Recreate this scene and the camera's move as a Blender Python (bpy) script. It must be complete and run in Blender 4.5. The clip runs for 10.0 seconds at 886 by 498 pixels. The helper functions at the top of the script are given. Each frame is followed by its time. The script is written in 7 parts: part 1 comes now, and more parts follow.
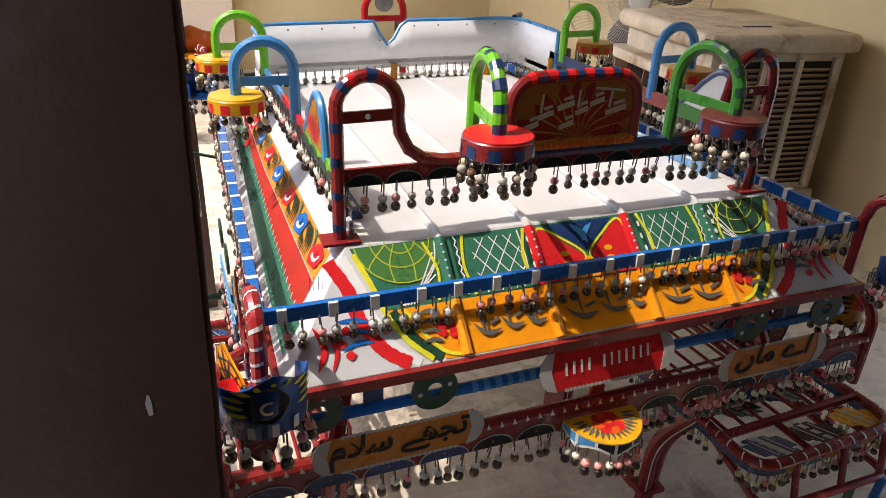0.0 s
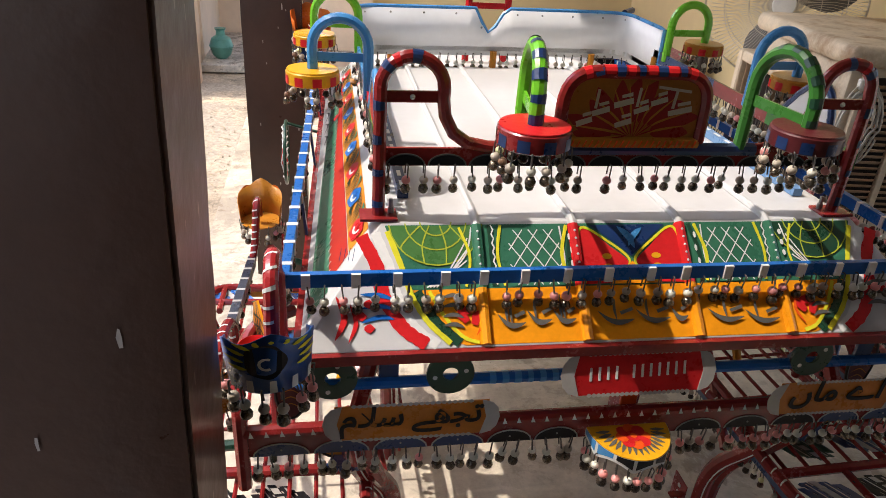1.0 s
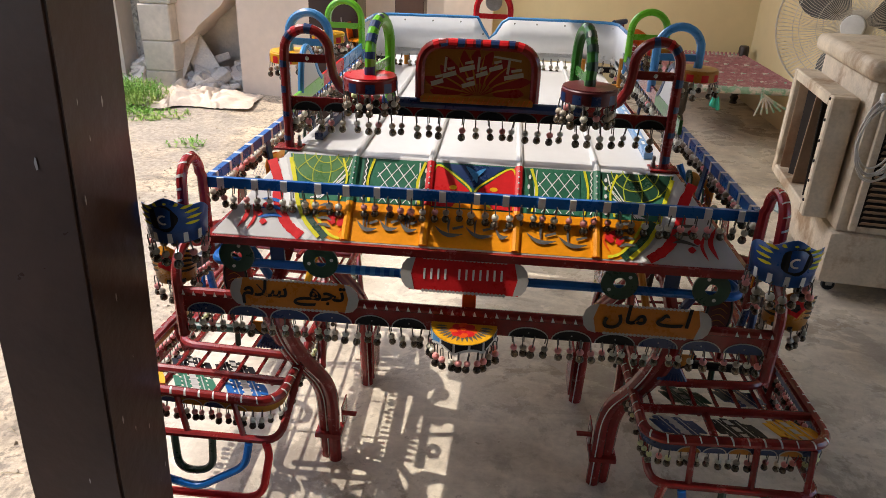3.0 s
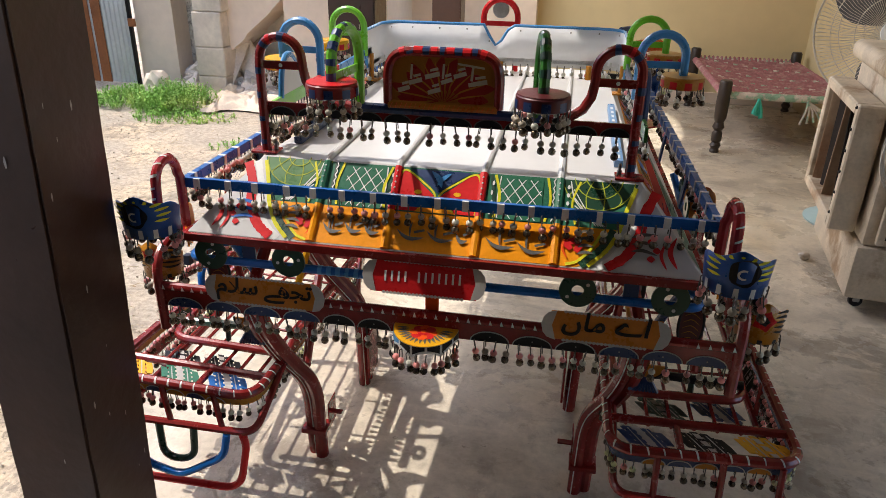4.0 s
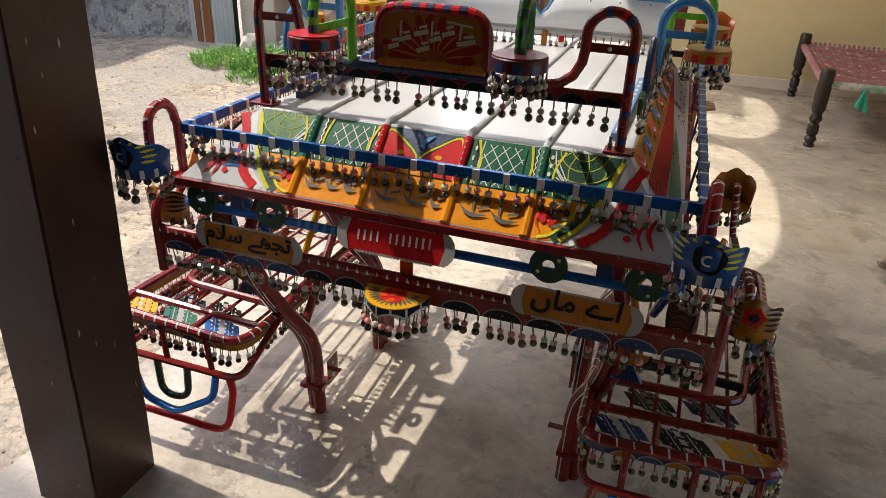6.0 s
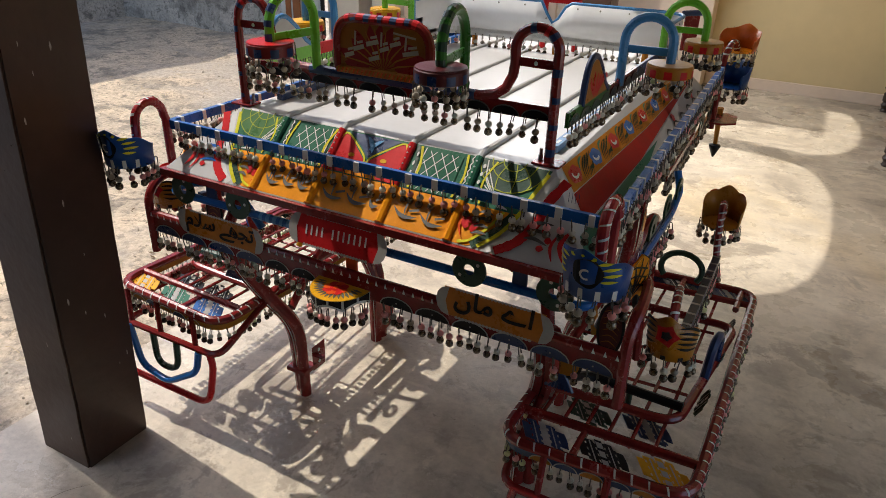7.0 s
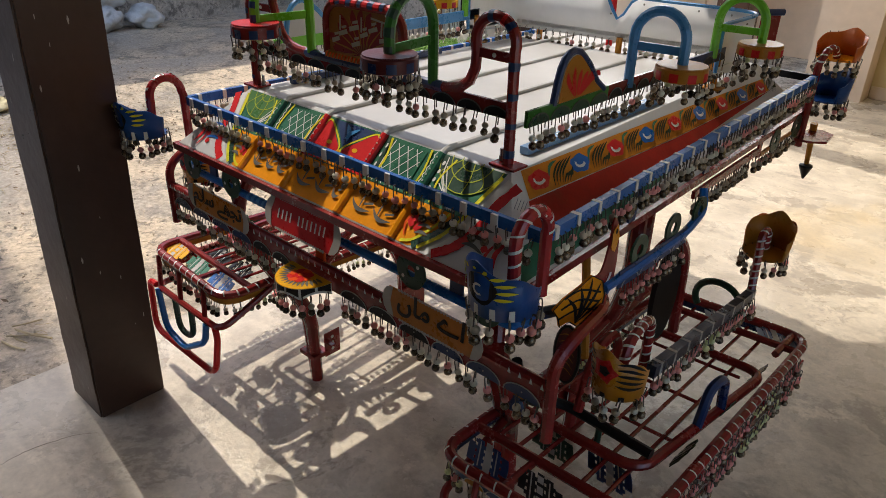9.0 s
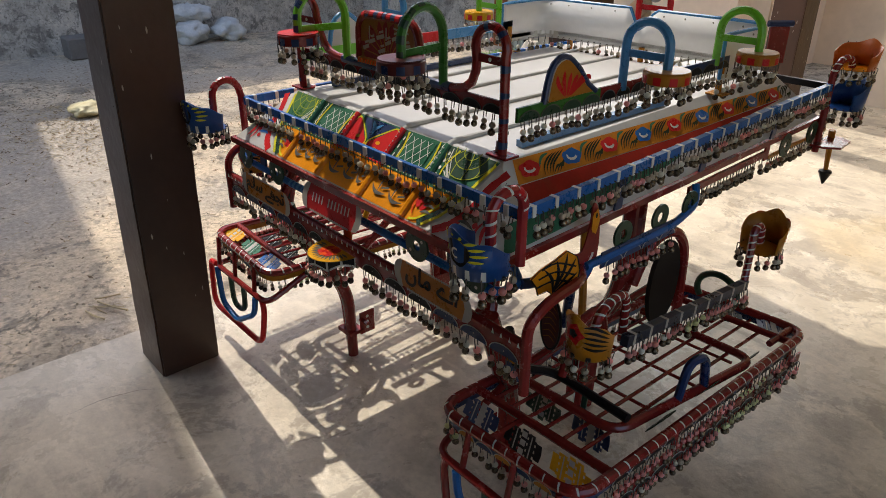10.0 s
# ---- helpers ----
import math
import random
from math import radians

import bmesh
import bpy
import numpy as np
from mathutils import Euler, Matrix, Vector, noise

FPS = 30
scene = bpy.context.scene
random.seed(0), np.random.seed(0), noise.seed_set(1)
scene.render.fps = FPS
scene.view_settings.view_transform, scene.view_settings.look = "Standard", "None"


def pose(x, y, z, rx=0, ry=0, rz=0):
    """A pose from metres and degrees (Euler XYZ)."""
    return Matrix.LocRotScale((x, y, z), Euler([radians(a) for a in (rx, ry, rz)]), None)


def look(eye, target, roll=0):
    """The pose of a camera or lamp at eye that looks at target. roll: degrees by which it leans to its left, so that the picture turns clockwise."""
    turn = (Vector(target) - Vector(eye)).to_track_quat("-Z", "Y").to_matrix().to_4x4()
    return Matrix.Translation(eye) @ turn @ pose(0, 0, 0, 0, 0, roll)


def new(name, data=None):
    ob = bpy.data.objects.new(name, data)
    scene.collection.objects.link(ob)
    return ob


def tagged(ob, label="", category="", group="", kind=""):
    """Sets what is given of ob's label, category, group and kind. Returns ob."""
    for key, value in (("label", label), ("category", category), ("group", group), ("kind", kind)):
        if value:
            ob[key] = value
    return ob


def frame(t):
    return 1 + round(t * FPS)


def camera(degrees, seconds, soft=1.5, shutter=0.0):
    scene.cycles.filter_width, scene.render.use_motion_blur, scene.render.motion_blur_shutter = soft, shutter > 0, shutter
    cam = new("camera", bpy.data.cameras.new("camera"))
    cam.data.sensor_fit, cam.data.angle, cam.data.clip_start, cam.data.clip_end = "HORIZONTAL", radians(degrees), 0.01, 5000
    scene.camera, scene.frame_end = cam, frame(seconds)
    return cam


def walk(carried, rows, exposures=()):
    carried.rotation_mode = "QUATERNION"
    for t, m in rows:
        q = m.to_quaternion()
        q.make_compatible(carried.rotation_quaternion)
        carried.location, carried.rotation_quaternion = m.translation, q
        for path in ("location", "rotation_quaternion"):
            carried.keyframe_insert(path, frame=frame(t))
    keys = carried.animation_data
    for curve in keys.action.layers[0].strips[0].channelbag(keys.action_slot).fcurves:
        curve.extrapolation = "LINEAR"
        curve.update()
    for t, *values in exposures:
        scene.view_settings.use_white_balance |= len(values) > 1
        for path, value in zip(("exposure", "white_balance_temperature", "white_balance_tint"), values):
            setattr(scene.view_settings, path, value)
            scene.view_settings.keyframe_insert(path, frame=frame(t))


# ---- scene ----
cam = camera(64.4, 10.0, soft=0.55)
PATH = [
    (0, (0.491, 0.563, 1.661), (1.159, 2.229, 0.778), 2.3),
    (0.5, (0.573, 0.579, 1.656), (1.067, 2.29, 0.745), 3.3),
    (1, (0.653, 0.513, 1.658), (0.977, 2.259, 0.739), 3.9),
    (1.5, (0.865, 0.314, 1.643), (1.032, 2.095, 0.749), 3.2),
    (2, (1.005, 0.205, 1.625), (1.048, 2.002, 0.747), 2.6),
    (2.5, (1.126, 0.077, 1.649), (1.073, 1.878, 0.782), 2.3),
    (3, (1.288, 0.0, 1.644), (1.147, 1.806, 0.796), 2.1),
    (3.2, (1.38, 0.004, 1.637), (1.202, 1.812, 0.8), 2.2),
    (4.3, (1.539, 0.004, 1.663), (1.186, 1.787, 0.827), 0.9),
    (4.5, (1.545, -0.005, 1.651), (1.171, 1.777, 0.824), 0.9),
    (5, (1.59, -0.039, 1.649), (1.166, 1.725, 0.808), 0.9),
    (5.5, (1.667, -0.017, 1.633), (1.181, 1.716, 0.763), 1.2),
    (5.7, (1.735, 0.033, 1.611), (1.212, 1.751, 0.732), 1.3),
    (6.8, (2.116, 0.193, 1.654), (1.336, 1.79, 0.736), 2.8),
    (7, (2.227, 0.204, 1.665), (1.384, 1.777, 0.761), 1.6),
    (7.5, (2.345, 0.27, 1.669), (1.396, 1.783, 0.767), 1.2),
    (8, (2.353, 0.437, 1.649), (1.312, 1.889, 0.748), 1.1),
    (8.5, (2.386, 0.545, 1.65), (1.265, 1.926, 0.736), 0.9),
    (9, (2.565, 0.557, 1.636), (1.368, 1.87, 0.718), 1.2),
    (9.5, (2.797, 0.532, 1.654), (1.517, 1.771, 0.744), 1.0),
    (10, (2.861, 0.503, 1.669), (1.51, 1.681, 0.78), 0.1),
]
walk(cam, [(t, look(eye, target, roll)) for t, eye, target, roll in PATH],
     exposures=[(0.0, 1.50, 6550, 15), (1.5, 1.44, 6600, 15), (2.5, 1.39, 6550, 14), (4.5, 1.37, 6500, 13), (5.5, 1.32, 6500, 12), (7.0, 1.08, 6550, 12), (8.5, 0.97, 6650, 12), (10.0, 1.02, 6700, 11)])

# ---- light ----
SUN = Vector((-0.64, 0.085, 1.0)).normalized()
world = bpy.data.worlds.new("world")
scene.world = world
world.use_nodes = True
wn = world.node_tree.nodes
sky = wn.new("ShaderNodeTexSky")
sky.sky_type, sky.sun_disc = "NISHITA", False
sky.dust_density, sky.ozone_density = 2.0, 0.8
sky.sun_elevation, sky.sun_rotation = math.asin(SUN.z), math.atan2(SUN.x, SUN.y)
wn["Background"].inputs["Strength"].default_value = 0.172
world.node_tree.links.new(sky.outputs[0], wn["Background"].inputs["Color"])
sun = new("sun", bpy.data.lights.new("sun", "SUN"))
sun.data.energy, sun.data.angle, sun.data.color = 1.68, radians(0.6), (1.0, 0.94, 0.84)
sun.matrix_world = look(SUN * 20, (0, 0, 0))

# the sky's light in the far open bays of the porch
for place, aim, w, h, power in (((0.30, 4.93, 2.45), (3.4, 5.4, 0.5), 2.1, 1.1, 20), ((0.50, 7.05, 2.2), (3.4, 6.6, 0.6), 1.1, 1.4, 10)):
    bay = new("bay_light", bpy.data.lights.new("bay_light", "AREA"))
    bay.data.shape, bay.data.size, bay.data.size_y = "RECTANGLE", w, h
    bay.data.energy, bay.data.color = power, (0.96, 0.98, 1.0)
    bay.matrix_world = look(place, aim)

# ---- materials ----
MATS = {}


def material(name, colour, rough=0.4, metal=0.0, vary=0.12, scale=6.0, bump=0.0, bump_scale=60.0, second=None,
             amount=0.5, coat=0.0, edge=0.1, per_object=0.0, detail=6.0):
    """Painted or raw surface: base colour broken up at two scales, a second colour in blotches, fine relief."""
    m = bpy.data.materials.new(name)
    m.use_nodes = True
    n, l = m.node_tree.nodes, m.node_tree.links
    b = n["Principled BSDF"]
    b.inputs["Roughness"].default_value, b.inputs["Metallic"].default_value = rough, metal
    b.inputs["Coat Weight"].default_value = coat
    b.inputs["Specular IOR Level"].default_value = 0.32
    tc = n.new("ShaderNodeTexCoord")
    big, fine = n.new("ShaderNodeTexNoise"), n.new("ShaderNodeTexNoise")
    big.inputs["Scale"].default_value, big.inputs["Detail"].default_value = scale, detail
    fine.inputs["Scale"].default_value, fine.inputs["Detail"].default_value = scale * 9, 4
    for t in (big, fine):
        l.new(tc.outputs["Object"], t.inputs["Vector"])
    add = n.new("ShaderNodeMath")
    add.operation = "MULTIPLY_ADD"
    l.new(fine.outputs["Fac"], add.inputs[0])
    add.inputs[1].default_value = 0.5
    l.new(big.outputs["Fac"], add.inputs[2])
    val = n.new("ShaderNodeMapRange")
    val.inputs["From Min"].default_value, val.inputs["From Max"].default_value = 0.45, 1.05
    val.inputs["To Min"].default_value, val.inputs["To Max"].default_value = 1 - vary, 1 + vary
    l.new(add.outputs[0], val.inputs["Value"])
    hsv = n.new("ShaderNodeHueSaturation")
    hsv.inputs["Color"].default_value = (*colour, 1)
    if second:
        mix = n.new("ShaderNodeMix")
        mix.data_type = "RGBA"
        ramp = n.new("ShaderNodeMapRange")
        ramp.inputs["From Min"].default_value, ramp.inputs["From Max"].default_value = 1 - amount - edge, 1 - amount + edge
        patch = n.new("ShaderNodeTexNoise")
        patch.inputs["Scale"].default_value, patch.inputs["Detail"].default_value = scale * 0.45, 8
        patch.inputs["Roughness"].default_value = 0.62
        l.new(tc.outputs["Object"], patch.inputs["Vector"])
        l.new(patch.outputs["Fac"], ramp.inputs["Value"])
        l.new(ramp.outputs[0], mix.inputs["Factor"])
        mix.inputs[6].default_value, mix.inputs[7].default_value = (*colour, 1), (*second, 1)
        l.new(mix.outputs[2], hsv.inputs["Color"])
    if per_object:
        info = n.new("ShaderNodeObjectInfo")
        pr = n.new("ShaderNodeMapRange")
        pr.inputs["To Min"].default_value, pr.inputs["To Max"].default_value = 1 - per_object, 1 + per_object
        l.new(info.outputs["Random"], pr.inputs["Value"])
        mul = n.new("ShaderNodeMath")
        mul.operation = "MULTIPLY"
        l.new(pr.outputs[0], mul.inputs[0])
        l.new(val.outputs[0], mul.inputs[1])
        l.new(mul.outputs[0], hsv.inputs["Value"])
    else:
        l.new(val.outputs[0], hsv.inputs["Value"])
    l.new(hsv.outputs[0], b.inputs["Base Color"])
    rr = n.new("ShaderNodeMapRange")
    rr.inputs["From Min"].default_value, rr.inputs["From Max"].default_value = 0.4, 1.1
    rr.inputs["To Min"].default_value, rr.inputs["To Max"].default_value = max(rough - 0.1, 0.04), min(rough + 0.12, 1)
    l.new(add.outputs[0], rr.inputs["Value"])
    l.new(rr.outputs[0], b.inputs["Roughness"])
    if bump:
        bt, bn = n.new("ShaderNodeTexNoise"), n.new("ShaderNodeBump")
        bt.inputs["Scale"].default_value, bt.inputs["Detail"].default_value = bump_scale, 5
        l.new(tc.outputs["Object"], bt.inputs["Vector"])
        l.new(bt.outputs["Fac"], bn.inputs["Height"])
        bn.inputs["Strength"].default_value, bn.inputs["Distance"].default_value = bump, 0.01
        l.new(bn.outputs[0], b.inputs["Normal"])
    MATS[name] = m
    return m


def paint(name, colour, rough=0.3, vary=0.16, second=None, amount=0.3):
    return material(name, colour, rough, 0, vary, 14, 0.06, 90, second, amount, coat=0.04)


MAROON = paint("maroon enamel", (0.22, 0.017, 0.016), 0.22, 0.28)
CRIMSON = paint("crimson enamel", (0.34, 0.022, 0.024), 0.22, 0.25)
RED = paint("red enamel", (0.55, 0.018, 0.02))
ORANGE_RED = paint("orange red enamel", (0.72, 0.09, 0.012))
BLUE = paint("blue enamel", (0.008, 0.105, 0.37))
SKY = paint("light blue enamel", (0.05, 0.24, 0.52))
DARK_BLUE = paint("dark blue enamel", (0.010, 0.032, 0.11))
GREEN = paint("bright green enamel", (0.14, 0.48, 0.02))
DARK_GREEN = paint("dark green enamel", (0.012, 0.05, 0.028))
LEAF = paint("leaf green paint", (0.035, 0.145, 0.085))
YELLOW = paint("yellow enamel", (0.68, 0.34, 0.012))
LEMON = paint("lemon line paint", (0.62, 0.58, 0.03))
ORANGE = paint("orange enamel", (0.74, 0.27, 0.008), 0.32, 0.14)
OCHRE = paint("ochre enamel", (0.42, 0.17, 0.02))
WHITE = material("white roof paint", (0.54, 0.54, 0.535), 0.35, 0, 0.09, 3.5, 0.03, 50, (0.44, 0.435, 0.415), 0.35, coat=0.03, edge=0.25)
PANEL = material("white panel paint", (0.84, 0.85, 0.85), 0.4, 0, 0.05, 4, 0.03, 50, (0.74, 0.75, 0.75), 0.35, edge=0.2)
OLIVE_INK = paint("dark olive ink", (0.022, 0.034, 0.014), 0.7)
LIME_LINE = paint("dull lime line paint", (0.34, 0.40, 0.035), 0.5)
LINE = paint("white line paint", (0.66, 0.66, 0.63), 0.4, 0.08)
GREY_INK = paint("grey lettering paint", (0.095, 0.09, 0.08), 0.45)
GREY_END = paint("pale grey enamel", (0.40, 0.38, 0.35), 0.4, 0.12)
BLACK = paint("black paint", (0.012, 0.011, 0.012), 0.35)
STEEL = material("dull steel", (0.30, 0.29, 0.27), 0.38, 0.85, 0.3, 30, 0.1, 200)
BELL = material("tarnished bell metal", (0.22, 0.18, 0.13), 0.27, 0.85, 0.4, 60, 0.25, 220, (0.04, 0.032, 0.026), 0.5, per_object=0.4)
BEAD_PINK = material("pink bead", (0.70, 0.27, 0.25), 0.38, 0, 0.15, 40, per_object=0.25)
BEAD_WHITE = material("milky bead", (0.62, 0.60, 0.50), 0.3, 0, 0.15, 40, per_object=0.2)
BEAD_LIME = material("lime bead", (0.60, 0.62, 0.32), 0.3, 0, 0.15, 40, per_object=0.2)
BEAD_GREY = material("grey bead", (0.42, 0.36, 0.28), 0.4, 0, 0.15, 40, per_object=0.3)
BEAD_BROWN = material("brown bead", (0.22, 0.12, 0.07), 0.3, 0, 0.15, 40, per_object=0.3)
WOOD_TOP = paint("varnished plywood", (0.45, 0.24, 0.07), 0.35, 0.2)

SIDE_RED = paint("weathered red paint", (0.36, 0.024, 0.014), 0.75, 0.22, (0.26, 0.05, 0.02), 0.35)
SIDE_ORANGE = paint("weathered orange paint", (0.56, 0.20, 0.016), 0.7, 0.2, (0.40, 0.15, 0.03), 0.35)

for flat in (SIDE_RED, SIDE_ORANGE, RED, ORANGE, ORANGE_RED, LEAF, YELLOW, OCHRE, LEMON, OLIVE_INK, LIME_LINE, BLACK):
    flat.node_tree.nodes["Principled BSDF"].inputs["Specular IOR Level"].default_value = 0.16
BLUE.node_tree.nodes["Principled BSDF"].inputs["Specular IOR Level"].default_value = 0.25
for glossy in (MAROON, CRIMSON, DARK_BLUE, DARK_GREEN, GREEN, SKY):
    glossy.node_tree.nodes["Principled BSDF"].inputs["Specular IOR Level"].default_value = 0.5


def worn(name, light, mid, dark, scale, rough, gloss, bump, grain, spots=0.62, pits=0.5, streak=0.7, tone=0.2, tint=None, smear=0.0):
    """Worn ground: cloudy patches of three tones, fine grain, small dark spots, uneven gloss and relief."""
    m = bpy.data.materials.new(name)
    m.use_nodes = True
    n, l = m.node_tree.nodes, m.node_tree.links
    b = n["Principled BSDF"]
    tc = n.new("ShaderNodeTexCoord")

    def tex(sc, det, ro=0.6, warp=0.0):
        t = n.new("ShaderNodeTexNoise")
        t.inputs["Scale"].default_value, t.inputs["Detail"].default_value = sc, det
        t.inputs["Roughness"].default_value, t.inputs["Distortion"].default_value = ro, warp
        l.new(tc.outputs["Object"], t.inputs["Vector"])
        return t.outputs["Fac"]

    def span(v, a0, a1, b0=0.0, b1=1.0):
        r = n.new("ShaderNodeMapRange")
        r.inputs["From Min"].default_value, r.inputs["From Max"].default_value = a0, a1
        r.inputs["To Min"].default_value, r.inputs["To Max"].default_value = b0, b1
        l.new(v, r.inputs["Value"])
        return r.outputs[0]

    def mixed(f, c0, c1):
        x = n.new("ShaderNodeMix")
        x.data_type = "RGBA"
        l.new(f, x.inputs["Factor"])
        for k, c in ((6, c0), (7, c1)):
            if isinstance(c, tuple):
                x.inputs[k].default_value = (*c, 1)
            else:
                l.new(c, x.inputs[k])
        return x.outputs[2]

    cloud, patch, fleck, fine = tex(scale, 9, 0.62, 0.4), tex(scale * 2.7, 10, 0.62, 0.25), tex(scale * 22, 4, 0.7), tex(grain, 6, 0.7)
    col = mixed(span(cloud, 0.42, 0.58), light, mid)
    col = mixed(span(patch, 0.50, 0.66, 0, streak), col, dark)
    col = mixed(span(tex(scale * 5, 10, 0.72, 0.5), 0.53, 0.585, 0, pits), col, tuple(c * 0.85 for c in dark))
    col = mixed(span(fleck, spots, spots + 0.06, 0, 0.6), col, tuple(c * 0.5 for c in dark))
    if tint:
        col = mixed(span(tex(0.55, 8, 0.6, 0.6), 0.46, 0.56, 0, 0.85), col, tint)
    if smear:
        mp, st = n.new("ShaderNodeMapping"), n.new("ShaderNodeTexNoise")
        mp.inputs["Scale"].default_value, mp.inputs["Rotation"].default_value = (1.0, 3.2, 1.0), (0, 0, 0.5)
        l.new(tc.outputs["Object"], mp.inputs["Vector"])
        l.new(mp.outputs[0], st.inputs["Vector"])
        st.inputs["Scale"].default_value, st.inputs["Detail"].default_value, st.inputs["Distortion"].default_value = 2.4, 7, 1.4
        col = mixed(span(st.outputs["Fac"], 0.50, 0.68, 0, smear), col, tuple(c * 1.12 for c in light))
        col = mixed(span(tex(1.9, 12, 0.70, 0.5), 0.545, 0.575, 0, 0.6), col, tuple(c * 0.85 for c in dark))
        col = mixed(span(tex(3.3, 12, 0.74, 0.2), 0.60, 0.625, 0, 0.5), col, tuple(c * 1.2 for c in light))
        col = mixed(span(tex(0.7, 6, 0.6, 0.8), 0.58, 0.70, 0, 0.5), col, (light[0] * 1.05, light[1] * 0.92, light[2] * 0.66))
    hsv = n.new("ShaderNodeHueSaturation")
    l.new(col, hsv.inputs["Color"])
    l.new(span(fine, 0.3, 0.7, 1 - tone, 1 + tone), hsv.inputs["Value"])
    l.new(hsv.outputs[0], b.inputs["Base Color"])
    l.new(span(patch, 0.35, 0.65, gloss, rough), b.inputs["Roughness"])
    bn = n.new("ShaderNodeBump")
    bn.inputs["Strength"].default_value, bn.inputs["Distance"].default_value = bump, 0.012
    l.new(fine, bn.inputs["Height"])
    l.new(bn.outputs[0], b.inputs["Normal"])
    MATS[name] = m
    return m


CONCRETE = worn("worn concrete floor", (0.60, 0.53, 0.42), (0.48, 0.42, 0.33), (0.28, 0.235, 0.185), 0.9, 0.46, 0.16, 0.22, 38, 0.66, 0.4, 0.62, 0.12, smear=0.6)
DIRT = worn("dry yard earth", (0.62, 0.50, 0.35), (0.48, 0.39, 0.28), (0.22, 0.19, 0.15), 0.8, 0.98, 0.9, 1.0, 34, 0.555, 0.75, 0.8, 0.34, tint=(0.40, 0.35, 0.285))
GRAVEL = material("grey pebbles", (0.55, 0.47, 0.36), 0.9, 0, 0.3, 8, 0.5, 40, per_object=0.3)
STRAW = material("dry straw", (0.46, 0.37, 0.22), 0.9, 0, 0.3, 12)
CREAM = material("cream wall paint", (0.68, 0.55, 0.31), 0.8, 0, 0.07, 0.9, 0.15, 20, (0.62, 0.50, 0.28), 0.4, edge=0.3)
PEACH = material("peach plaster", (0.80, 0.66, 0.53), 0.85, 0, 0.10, 1.5, 0.35, 14, (0.70, 0.56, 0.44), 0.4, edge=0.2, detail=10)
RUIN = material("weathered plaster", (0.74, 0.65, 0.54), 0.92, 0, 0.2, 2.2, 0.7, 12, (0.36, 0.32, 0.27), 0.45, edge=0.15, detail=12)
GREYWALL = worn("old grey cement wall", (0.60, 0.55, 0.47), (0.44, 0.405, 0.35), (0.20, 0.18, 0.155), 1.5, 0.96, 0.9, 1.0, 20, 0.57, 0.75, 0.7, 0.28)
PILLAR = material("brown pillar paint", (0.066, 0.031, 0.019), 0.34, 0, 0.16, 3, 0.16, 30, (0.042, 0.020, 0.012), 0.45)
PILLAR.node_tree.nodes["Principled BSDF"].inputs["Specular IOR Level"].default_value = 1.0  # satin oil paint
PILLAR.node_tree.nodes["Principled BSDF"].inputs["Specular IOR Level"].default_value = 0.42
CEILING = material("bare cement ceiling", (0.34, 0.31, 0.27), 0.9, 0, 0.12, 1, 0.2, 20)
TIN = material("weathered tin sheet", (0.46, 0.48, 0.47), 0.55, 0.2, 0.15, 3, 0.2, 20)
RUST = material("rusty tin", (0.26, 0.10, 0.04), 0.85, 0.1, 0.3, 5, 0.4, 30, (0.36, 0.20, 0.11), 0.4)
# near-black: shade of hollows as a colour, also the seat board's own
DARK = material("shaded hollow and dark board", (0.022, 0.016, 0.013), 0.9, 0, 0.2, 2)
COOLER = material("beige cooler plastic", (0.58, 0.49, 0.37), 0.6, 0, 0.25, 7, 0.2, 60, (0.30, 0.20, 0.12), 0.42, edge=0.06, detail=14)
COOLER_RUST = material("rust stained louvre", (0.36, 0.25, 0.16), 0.7, 0, 0.25, 5, 0.2, 40, (0.24, 0.12, 0.06), 0.4)
FAN_GREY = material("grey fan guard", (0.52, 0.48, 0.40), 0.4, 0.4, 0.15, 8)
BLADE = material("smoky fan blade", (0.12, 0.12, 0.12), 0.35, 0, 0.15, 5)
BASE_BLUE = material("pale blue fan base", (0.36, 0.50, 0.52), 0.45, 0, 0.12, 5)
CABLE = material("pale grey cable", (0.50, 0.47, 0.42), 0.5, 0, 0.1, 20)
BEDWOOD = material("black stained bed wood", (0.035, 0.024, 0.018), 0.4, 0, 0.3, 10, 0.2, 50)
ROPE = material("faded maroon rope", (0.32, 0.13, 0.14), 0.9, 0, 0.25, 25, 0.6, 120, (0.44, 0.30, 0.26), 0.4)
ROPE_GREEN = material("green and white rope", (0.24, 0.38, 0.27), 0.9, 0, 0.25, 30, 0.6, 120, (0.55, 0.48, 0.42), 0.5, edge=0.04)
TEAL = material("teal cloth", (0.05, 0.42, 0.32), 0.9, 0, 0.2, 15)
TEAL_GLAZE = paint("teal glaze", (0.10, 0.30, 0.26))
CLOTH = material("dusty beige cloth", (0.70, 0.58, 0.46), 0.95, 0, 0.15, 5, 0.5, 40)
RUBBLE = material("broken masonry", (0.66, 0.59, 0.51), 0.95, 0, 0.25, 5, 0.8, 30, (0.46, 0.41, 0.35), 0.4, per_object=0.25)
SACK = material("white plastic sack", (0.60, 0.60, 0.58), 0.55, 0, 0.2, 6, 0.9, 9, (0.34, 0.33, 0.30), 0.45)
BAG = material("yellowed plastic bag", (0.60, 0.52, 0.30), 0.6, 0, 0.2, 6, 0.9, 9, (0.42, 0.34, 0.18), 0.45)
WEED = material("weed leaves", (0.20, 0.40, 0.075), 0.7, 0, 0.4, 8, second=(0.40, 0.44, 0.12), amount=0.4)
TIGER = paint("tiger yellow enamel", (0.44, 0.18, 0.011))
